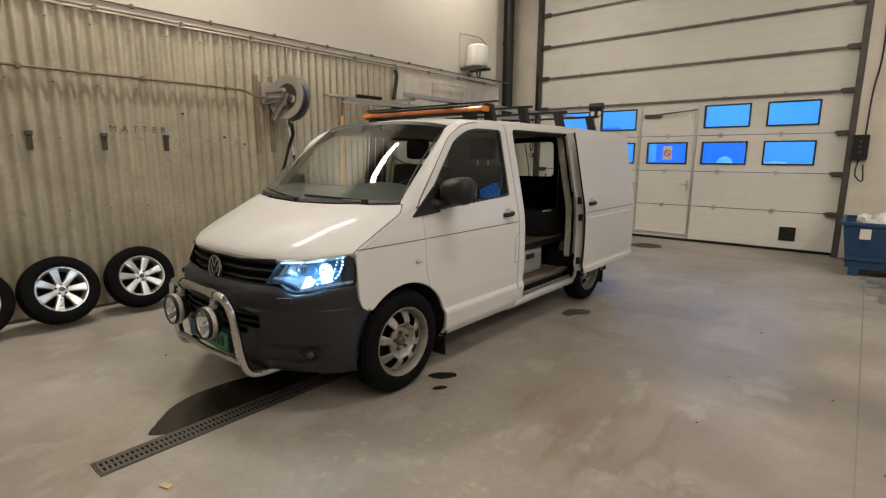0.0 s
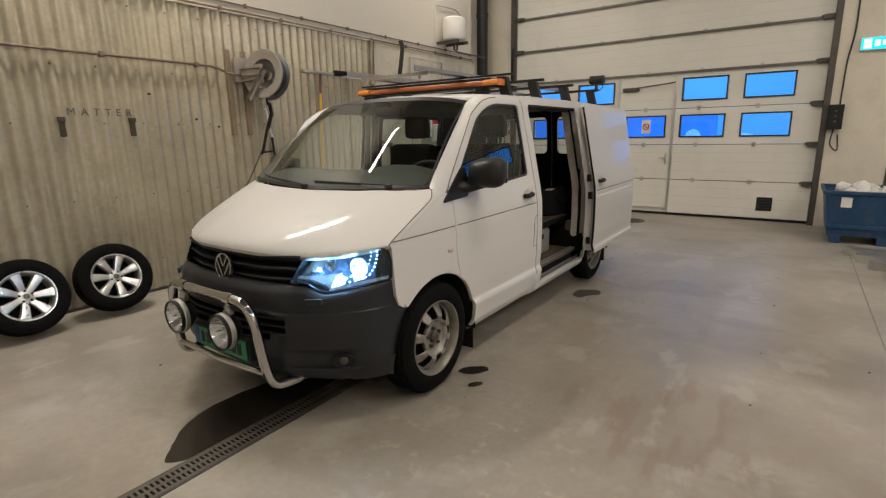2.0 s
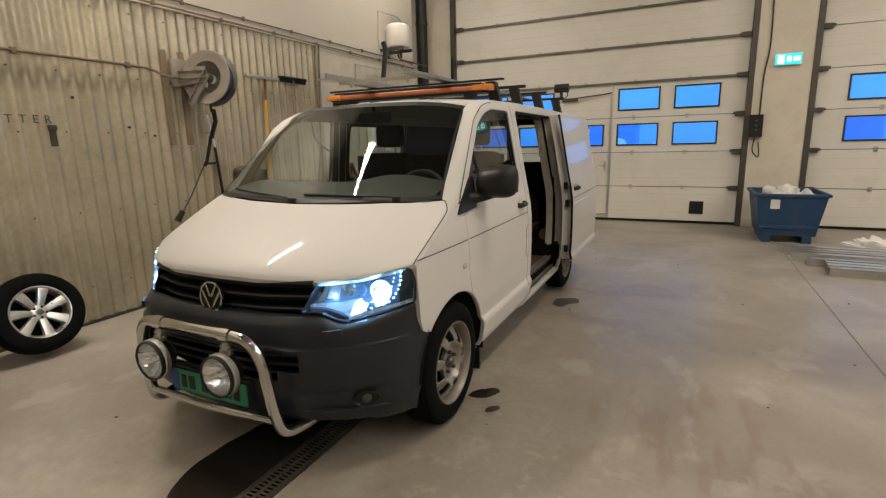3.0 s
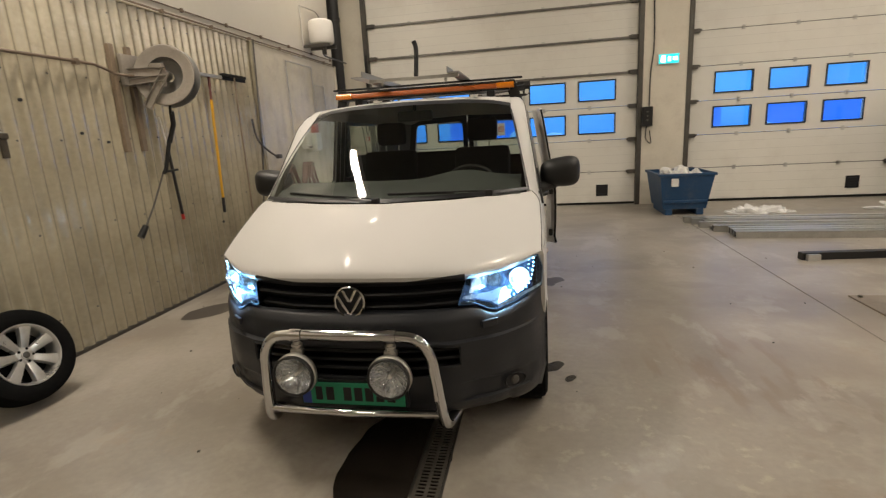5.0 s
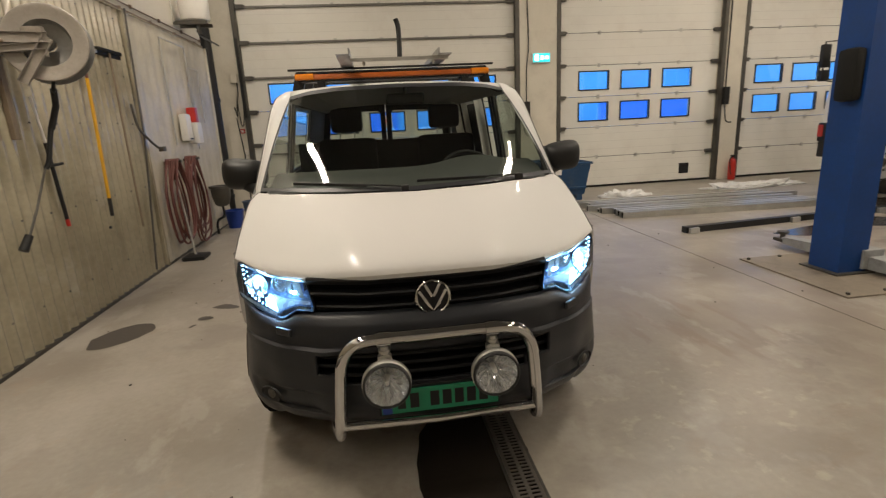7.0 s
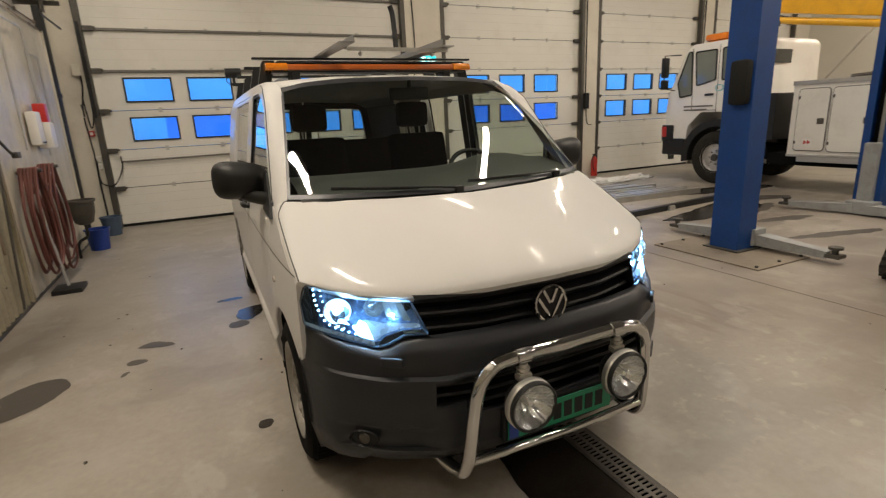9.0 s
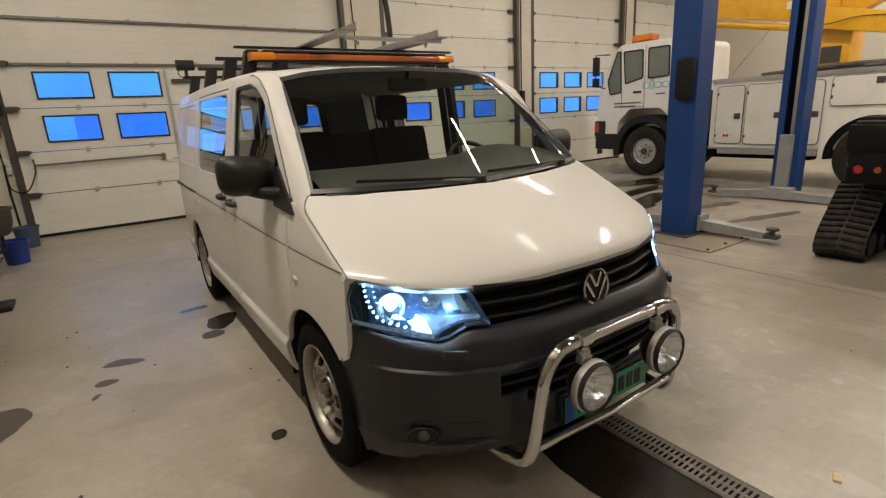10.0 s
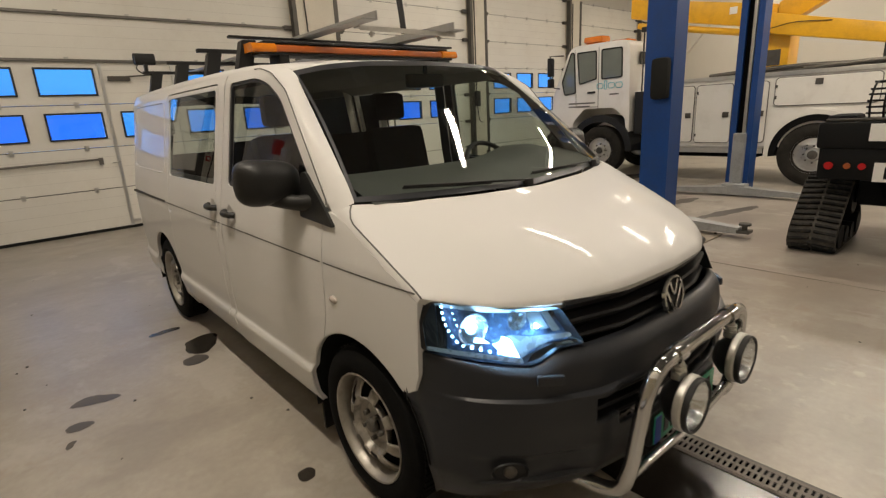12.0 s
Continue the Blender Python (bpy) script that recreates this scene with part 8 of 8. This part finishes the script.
# black lower nose, step and wheel arch
part("nose_skirt", nb(((TX + 0.0, 8.78, 0.62), (TX + 2.38, 9.40, 1.02)), ((TX - 0.02, 9.10, 0.95), (TX + 2.4, 9.42, 1.34)), bevel=0.03), BLACK, tk, "black bumper and step")
part("corner_lamp", nb(((TX - 0.03, 9.28, 1.05), (TX + 0.02, 9.41, 1.30)), bevel=0.015), RED, tk, "orange-red corner lamp")
def arch(cy, cz, r0, r1, a0, a1, name, mat):
    bm = bmesh.new()
    ins, outs = arc(cy, cz, r0, a0, a1, 18), arc(cy, cz, r1, a0, a1, 18)
    prism(bm, ins + list(reversed(outs)), TX - 0.05, TX + 0.55, "x")
    return part(name, bm, mat, tk, smooth=False)
arch(7.93, 0.60, 0.70, 0.86, -8, 180, "front_arch", BLACK)
arch(3.50, 0.62, 0.725, 0.81, -5, 185, "rear_arch", TRUCKBODY)
# black ring standing in for the shaded gap above the rear tyre
arch(3.50, 0.62, 0.605, 0.724, -5, 185, "arch_inside", LINER)
def truck_wheel(y, x):
    m = Matrix.Translation((x, y, 0.60)) @ pose(0, 0, 0, 0, -90, 0)
    bm = bmesh.new()
    lathe(bm, [(0.30, -0.17), (0.36, -0.18), (0.50, -0.18), (0.58, -0.15), (0.60, -0.08), (0.60, 0.08), (0.58, 0.15), (0.50, 0.18), (0.36, 0.18), (0.31, 0.15)], m, 48)
    w = part("wheel", bm, TRUCKTYRE, tk, "large dusty black truck tyre", smooth=True)
    bm = bmesh.new()
    lathe(bm, [(0.345, 0.178), (0.335, 0.12), (0.30, 0.08), (0.20, 0.07), (0.13, 0.09), (0.11, 0.15), (0.0, 0.155)], m, 40)
    part("rim", bm, ALLOY, w, "pale grey steel rim", smooth=True)
    bm = bmesh.new()
    for k in range(8):
        c = Vector((0.155 * math.cos(2 * math.pi * k / 8), 0.155 * math.sin(2 * math.pi * k / 8), 0))
        rod(bm, m @ (c + Vector((0, 0, 0.075))), m @ (c + Vector((0, 0, 0.11))), 0.018, seg=6)
    lathe(bm, [(0.0, 0.19), (0.075, 0.185), (0.085, 0.15)], m, 20)
    part("hub", bm, DARKSTEEL, w, smooth=True)
for y in (7.93, 3.50):
    truck_wheel(y, TX + 0.14), truck_wheel(y, TX + 2.2)
part("chassis", nb(((TX + 0.7, 1.6, 0.55), (TX + 0.85, 9.0, 0.85)), ((TX + 1.55, 1.6, 0.55), (TX + 1.7, 9.0, 0.85)), ((TX + 0.25, 4.5, 0.50), (TX + 2.1, 6.9, 0.74))), LINER, tk, "dark chassis")
part("side_guard", nb(((TX + 0.04, 4.35, 0.60), (TX + 0.07, 6.2, 0.70)), bevel=0.005), ALU, tk, "aluminium side guard rail")
# box body with lockers
lock = rounded([(6.37, 0.72), (6.37, 2.10), (1.0, 2.12), (1.0, 1.0), (2.68, 1.0)] + [(y, z) for y, z in arc(3.50, 0.62, 0.78, 18, 162, 14)] + [(4.30, 0.72)], 0.0)
bm = bmesh.new()
prism(bm, lock, TX + 0.0, TX + 2.38, "x")
bod = part("locker_body", bm, TRUCKBODY, tk, "white locker body", smooth=False)
part("body_rim", nb(((TX - 0.02, 1.0, 2.06), (TX + 0.03, 6.39, 2.14)), ((TX - 0.012, 4.32, 0.70), (TX + 0.02, 6.38, 0.75)), bevel=0.006), STEEL, bod, "steel rim strip")
for y0, y1, z0, z1 in ((6.25, 5.72, 0.83, 1.98), (5.66, 4.97, 0.82, 1.98), (4.91, 4.34, 0.83, 1.98), (4.22, 2.66, 1.52, 2.02), (2.55, 1.2, 1.20, 2.02)):
    bm = bmesh.new()
    prism(bm, rounded([(y0, z0), (y1, z0), (y1, z1), (y0, z1)], 0.07), TX - 0.022, TX - 0.001, "x")
    ld = part("locker_door", bm, TRUCKBODY, bod, "white locker door")
    bm = bmesh.new()
    sweep(bm, [(TX - 0.010, *p) for p in rounded([(y0 + 0.006, z0 - 0.006), (y1 - 0.006, z0 - 0.006), (y1 - 0.006, z1 + 0.006), (y0 + 0.006, z1 + 0.006)], 0.07)], 0.010, 6, closed=True)
    part("door_seal", bm, SEAM, ld)
    hz = 1.38 if z0 < 1.3 else 1.92
    hyy = y1 + 0.10 if z0 < 1.3 else (y0 + y1) / 2 + 0.1
    part("latch", nb(((TX - 0.034, hyy - 0.06, hz - 0.055), (TX - 0.022, hyy + 0.06, hz + 0.055)), bevel=0.006), DARKSTEEL, ld, "recessed steel latch")
    for zz in (z0 + 0.15, z1 - 0.15):
        part("hinge", nb(((TX - 0.032, y0 - 0.03, zz - 0.03), (TX - 0.022, y0 + 0.0, zz + 0.03))), DARKSTEEL, ld)
sg = part("arrow_sign", nb(((TX - 0.026, 5.92, 0.92), (TX - 0.022, 6.10, 1.05))), WHITEPLASTIC, bod, "small white sign with red arrows")
for yy in (6.03, 5.965):
    bm = bmesh.new()
    prism(bm, [(yy + 0.04, 0.94), (yy + 0.04, 1.03), (yy - 0.02, 0.985)], TX - 0.029, TX - 0.0262, "x")
    part("red_arrow", bm, RED, sg)
# load on the deck, beacon, mirrors
random.seed(4)
for k in range(9):
    y0 = random.uniform(1.2, 2.5)
    y1 = y0 + random.uniform(2.2, 3.4)
    x = TX + 0.1 + 0.09 * k
    bm = bmesh.new()
    sweep(bm, smooth_line([(x, y0, 2.17), (x + 0.05, (y0 + y1) / 2, 2.20 + 0.05 * random.random()), (x, min(y1, 5.7), 2.17)], 6), 0.035, 8)
    part("deck_hose", bm, DARKSTEEL, tk, "dark hose lying on the deck", smooth=True)
bm = bmesh.new()
box(bm, (TX + 0.35, 8.15, 3.13), (TX + 2.0, 8.60, 3.19), 0.02), box(bm, (TX + 0.30, 8.12, 3.19), (TX + 0.70, 8.64, 3.34), 0.05), box(bm, (TX + 1.6, 8.12, 3.19), (TX + 2.05, 8.64, 3.34), 0.05)
part("beacon_bar", bm, AMBER, tk, "orange beacon bar on the cab", smooth=True)
bm = bmesh.new()
sweep(bm, [(TX + 0.05, 9.05, 2.95), (TX - 0.25, 9.25, 2.95), (TX - 0.25, 9.25, 2.2), (TX + 0.02, 9.15, 2.15)], 0.016, 8)
mb = part("mirror_arm", bm, BLACK, tk)
part("mirror", nb(((TX - 0.34, 9.18, 2.45), (TX - 0.16, 9.28, 2.90)), ((TX - 0.34, 9.18, 2.18), (TX - 0.16, 9.28, 2.40)), bevel=0.025), BLACK, mb, "tall black mirror", smooth=True)
bm = bmesh.new()
sweep(bm, [(TX + 0.3, 7.05, 1.1), (TX + 0.3, 7.05, 3.25)], 0.018, 8)
part("exhaust_pipe", bm, BLACK, tk, "thin black exhaust behind the cab", smooth=True)
part("air_intake", nb(((TX + 0.1, 6.75, 1.0), (TX + 1.2, 7.12, 1.95)), bevel=0.02), BLACK, tk, "black air intake behind the cab")
part("flood_lamp", nb(((TX + 0.24, 6.99, 3.25), (TX + 0.36, 7.10, 3.36)), bevel=0.02), BLACK, tk)
# yellow boom
bxm = TX + 1.1
def beam(name, a, b, h0, h1, w, lab=""):
    a, b = Vector(a), Vector(b)
    bm = bmesh.new()
    va = [bm.verts.new(a + Vector((s * w, 0, z * h0))) for s, z in ((-1, -1), (1, -1), (1, 1), (-1, 1))]
    vb = [bm.verts.new(b + Vector((s * w, 0, z * h1))) for s, z in ((-1, -1), (1, -1), (1, 1), (-1, 1))]
    for k in range(4):
        bm.faces.new((va[k], va[(k + 1) % 4], vb[(k + 1) % 4], vb[k]))
    bm.faces.new(list(reversed(va))), bm.faces.new(vb)
    bmesh.ops.bevel(bm, geom=bm.edges[:], offset=0.02, segments=2, affect="EDGES", profile=0.6)
    return part(name, bm, YELLOW, tk, lab, smooth=True)
b1 = beam("lower_boom", (bxm, 7.74, 3.90), (bxm, 4.6, 3.25), 0.22, 0.23, 0.16, "yellow boom arm")
beam("upper_boom", (bxm - 0.36, 4.9, 3.16), (bxm - 0.36, 2.0, 2.50), 0.20, 0.15, 0.13, "yellow boom arm")
beam("top_boom", (bxm + 0.05, 4.6, 3.25), (bxm + 0.05, 2.6, 4.3), 0.26, 0.2, 0.16, "yellow boom arm")
bm = bmesh.new()
rod(bm, (bxm - 0.20, 7.5, 3.48), (bxm - 0.20, 5.0, 2.98), 0.07, seg=14)
part("lift_cylinder", bm, YELLOW, b1, "yellow hydraulic cylinder", smooth=True)
part("turret", nb(((bxm - 0.32, 4.28, 2.14), (bxm + 0.35, 4.85, 3.05)), bevel=0.03), YELLOW, tk, "yellow boom turret", smooth=True)
part("turret_panel", nb(((bxm - 0.33, 4.42, 2.30), (bxm - 0.321, 4.75, 2.60))), DARKSTEEL, tk, "dark turret panel")
bm = bmesh.new()
rod(bm, (bxm - 0.50, 2.15, 2.53), (bxm - 0.2, 2.15, 2.53), 0.13, seg=20)
part("boom_end", bm, YELLOW, tk, smooth=True)
part("boom_rest", nb(((bxm - 0.45, 2.72, 2.1), (bxm - 0.28, 2.80, 2.72))), BLACK, tk, "black boom rest")
bm = bmesh.new()
sweep(bm, smooth_line([(bxm - 0.5, 4.95, 3.3), (bxm - 0.56, 4.7, 3.0), (bxm - 0.52, 4.2, 3.05), (bxm - 0.5, 3.6, 3.0)], 6), 0.008, 8)
sweep(bm, smooth_line([(bxm - 0.2, 7.6, 3.62), (bxm - 0.2, 6.4, 3.25), (bxm - 0.22, 5.2, 3.05)], 6), 0.018, 8)
part("boom_hose", bm, BLACK, tk, smooth=True)
part("boom_sticker", nb(((bxm - 0.168, 5.35, 3.42), (bxm - 0.163, 5.5, 3.56))), WHITEPLASTIC, b1)

tk.matrix_world = Matrix.Translation((6.552, 5.032, 0)) @ pose(0, 0, 0, 0, 0, 1.4) @ Matrix.Scale(0.927, 4)

# ---- tracked quad bike seen from behind ----
QUADBLACK = surface("worn_black_plastic", (0.006, 0.006, 0.006), 0.6, gloss=0.15, vary=0.25, scale=5, fine=80, bump=0.08)
BELT = surface("dusty_track_belt", (0.055, 0.050, 0.043), 0.8, gloss=0.15, vary=0.35, scale=6, fine=50, bump=0.15, dirt=(0.14, 0.125, 0.10), dirt_amount=0.6)
TRACKRUBBER = surface("dusty_track_rubber", (0.012, 0.0115, 0.011), 0.75, gloss=0.15, vary=0.3, scale=7, fine=60, bump=0.15, dirt=(0.10, 0.088, 0.07), dirt_amount=0.6)
qd = thing("tracked_quad", (2.22, 1.60, 0), "black quad bike on rubber tracks with red tail lamps", "quad bike")
qm = Matrix.Translation((1.57, 1.62, 0)) @ pose(0, 0, 0, 0, 0, 1)
def track(dx, dy):
    tr = [(-0.62, 0.10), (-0.50, 0.02), (0.50, 0.02), (0.62, 0.10), (0.58, 0.24), (0.14, 0.72), (-0.10, 0.72), (-0.56, 0.26)]
    ol = [(p[0], p[1]) for p in rounded(tr, 0.12, 6)]
    w = 0.21
    m = qm @ Matrix.Translation((dx, dy, 0))
    bm = bmesh.new()
    n = len(ol)
    ring = [[bm.verts.new(m @ Vector((p[0], s, p[1]))) for p in ol] for s in (-w, w)]
    inner = [[bm.verts.new(m @ Vector((p[0] * 0.93, s, 0.03 + (p[1] - 0.03) * 0.93 + 0.012))) for p in ol] for s in (-w, w)]
    for k in range(n):
        j = (k + 1) % n
        bm.faces.new((ring[0][k], ring[0][j], ring[1][j], ring[1][k]))
        bm.faces.new((inner[0][k], inner[1][k], inner[1][j], inner[0][j]))
        for q in (0, 1):
            bm.faces.new((ring[q][k], inner[q][k], inner[q][j], ring[q][j]))
    tk_ = part("rubber_track", bm, BELT, qd, "black rubber track with bars", smooth=False)
    # lugs
    seg = [(Vector((*ol[k], 0)), Vector((*ol[(k + 1) % n], 0))) for k in range(n)]
    tot = sum((b - a).length for a, b in seg)
    cnt = 44
    for i in range(cnt):
        d = tot * i / cnt
        for a, b in seg:
            l = (b - a).length
            if d <= l:
                p = a + (b - a) * (d / l)
                t = (b - a).normalized()
                break
            d -= l
        nn = Vector((t.y, -t.x, 0))
        bm = bmesh.new()
        ang = math.atan2(t.y, t.x)
        for s in (-1, 1):
            box(bm, (-0.013, min(s * 0.02, s * w), -0.004), (0.013, max(s * 0.02, s * w), 0.03), 0.004, m @ Matrix.Translation((p.x, (0.008 if s > 0 else -0.008), p.y)) @ Matrix.Rotation(-ang, 4, "Y") @ pose(0, 0, 0, 180, 0, s * 6))
        part("track_lug", bm, TRACKRUBBER, tk_)
    for (cxw, czw, r) in ((-0.42, 0.17, 0.12), (-0.14, 0.14, 0.09), (0.12, 0.14, 0.09), (0.42, 0.17, 0.12), (0.02, 0.50, 0.16)):
        bm = bmesh.new()
        rod(bm, m @ Vector((cxw, -w - 0.01, czw)), m @ Vector((cxw, w + 0.01, czw)), r, seg=24)
        part("track_roller", bm, QUADBLACK, tk_, smooth=True)
    return tk_
track(0.0, 0.42)
track(0.0, -0.52)
bm = bmesh.new()
box(bm, (-0.42, -0.38, 0.78), (1.2, 0.30, 1.12), 0.06, qm), box(bm, (-0.55, -0.62, 1.06), (0.55, 0.50, 1.32), 0.04, qm)
box(bm, (-0.10, -0.20, 0.45), (1.0, 0.18, 0.80), 0.04, qm)
part("bodywork", bm, QUADBLACK, qd, "black plastic bodywork", smooth=True)
bm = bmesh.new()
box(bm, (-0.53, -0.40, 0.76), (-0.40, 0.47, 1.08), 0.03, qm)
tl = part("tail_panel", bm, QUADBLACK, qd, "black tail panel", smooth=True)
TAIL = surface("tail_lamp_red", (0.38, 0.012, 0.012), 0.2, vary=0.1, bump=0.0, coat=0.5)
for y, r, mt in ((0.37, 0.038, TAIL), (0.225, 0.028, AMBER2), (0.11, 0.032, TAIL)):
    bm = bmesh.new()
    rod(bm, qm @ Vector((-0.555, y, 0.90)), qm @ Vector((-0.52, y, 0.90)), r, seg=20)
    part("tail_lamp", bm, mt, tl, smooth=True)
bm = bmesh.new()
box(bm, (-0.545, -0.25, 0.76), (-0.535, 0.02, 0.94), 0.002, qm)
npl = part("number_plate", bm, WHITEPLASTIC, qd, "small pale number plate")
for k in range(3):
    bm = bmesh.new()
    box(bm, (-0.549, -0.23 + 0.065 * k, 0.79), (-0.546, -0.19 + 0.065 * k, 0.90), 0, qm)
    part("plate_bar", bm, QUADBLACK, npl)
bm = bmesh.new()
box(bm, (-0.56, -0.36, 1.14), (-0.552, 0.09, 1.30), 0.003, qm)
part("pale_sticker", bm, WHITEPLASTIC, qd, "pale sticker")
bm = bmesh.new()
sweep(bm, [qm @ Vector((0.35, -0.60, 1.68)), qm @ Vector((0.35, 0.21, 1.68))], 0.014, 8)
basket = part("cargo_basket", bm, QUADBLACK, qd, "black wire cargo basket", smooth=True)
for y in np.linspace(-0.57, 0.18, 8):
    bm = bmesh.new()
    sweep(bm, smooth_line([qm @ Vector((-0.10, y, 1.32)), qm @ Vector((-0.16, y, 1.50)), qm @ Vector((0.0, y, 1.66)), qm @ Vector((0.35, y, 1.68))], 5), 0.010, 6)
    part("basket_hoop", bm, QUADBLACK, basket, smooth=True)
for x, z in ((-0.12, 1.38), (-0.14, 1.44), (-0.15, 1.50), (-0.11, 1.56), (-0.06, 1.61), (0.1, 1.68)):
    bm = bmesh.new()
    sweep(bm, [qm @ Vector((x, -0.60, z)), qm @ Vector((x, 0.21, z))], 0.010, 6)
    part("basket_wire", bm, QUADBLACK, basket, smooth=True)
bm = bmesh.new()
box(bm, (-0.42, 0.22, 1.30), (0.0, 0.46, 1.38), 0.035, qm)
part("bag", bm, CLOTH, qd, "dark bag", smooth=True)
bm = bmesh.new()
rod(bm, qm @ Vector((0.0, -0.5, 0.5)), qm @ Vector((0.0, 0.4, 0.5)), 0.04, seg=12), rod(bm, qm @ Vector((-0.3, -0.1, 0.55)), qm @ Vector((0.1, 0.1, 0.85)), 0.035, seg=10)
part("axle", bm, LINER, qd)
bm = bmesh.new()
sweep(bm, [qm @ Vector((-0.50, -0.62, 1.335)), qm @ Vector((-0.50, 0.44, 1.335)), qm @ Vector((0.30, 0.46, 1.335))], 0.016, 10)
part("rack_rail", bm, BELT, qd, "dusty rail along the rack", smooth=True)

# ---- ceiling light fittings ----
for lx, ly in LAMP_ROWS:
    fx = thing("ceiling_fitting", (lx, ly, CEIL), "long white fluorescent fitting hung from the ceiling", "light fitting", "ceiling fittings")
    part("tray", nb(((lx - 0.10, ly - 0.95, CEIL - 0.50), (lx + 0.10, ly + 0.95, CEIL - 0.44)), bevel=0.01), WHITEPLASTIC, fx)
    for dy in (-0.6, 0.6):
        bm = bmesh.new()
        rod(bm, (lx, ly + dy, CEIL - 0.45), (lx, ly + dy, CEIL), 0.008, seg=6)
        part("hanger", bm, STEEL, fx)
# brace on the far wall
bm = bmesh.new()
box(bm, (-0.05, -0.09, -1.6), (0.05, 0.09, 1.6), 0, Matrix.Translation((XE - 0.06, 9.0, 3.2)) @ pose(0, 0, 0, 40, 0, 0))
fixed("trim_wall_brace", bm, PLASTER, "white diagonal wall brace")
# embossed lines on the door panels: thin strips, greyer for the shade in them
PANELLINE = surface("panel_emboss_shade", (0.60, 0.58, 0.53), 0.45, vary=0.05, bump=0.02)
for dd, a, b, z in panel_bits:
    part("panel_line", nb(((a, DY - 0.0015, z), (b, DY - 0.0002, z + 0.006))), PANELLINE, dd)
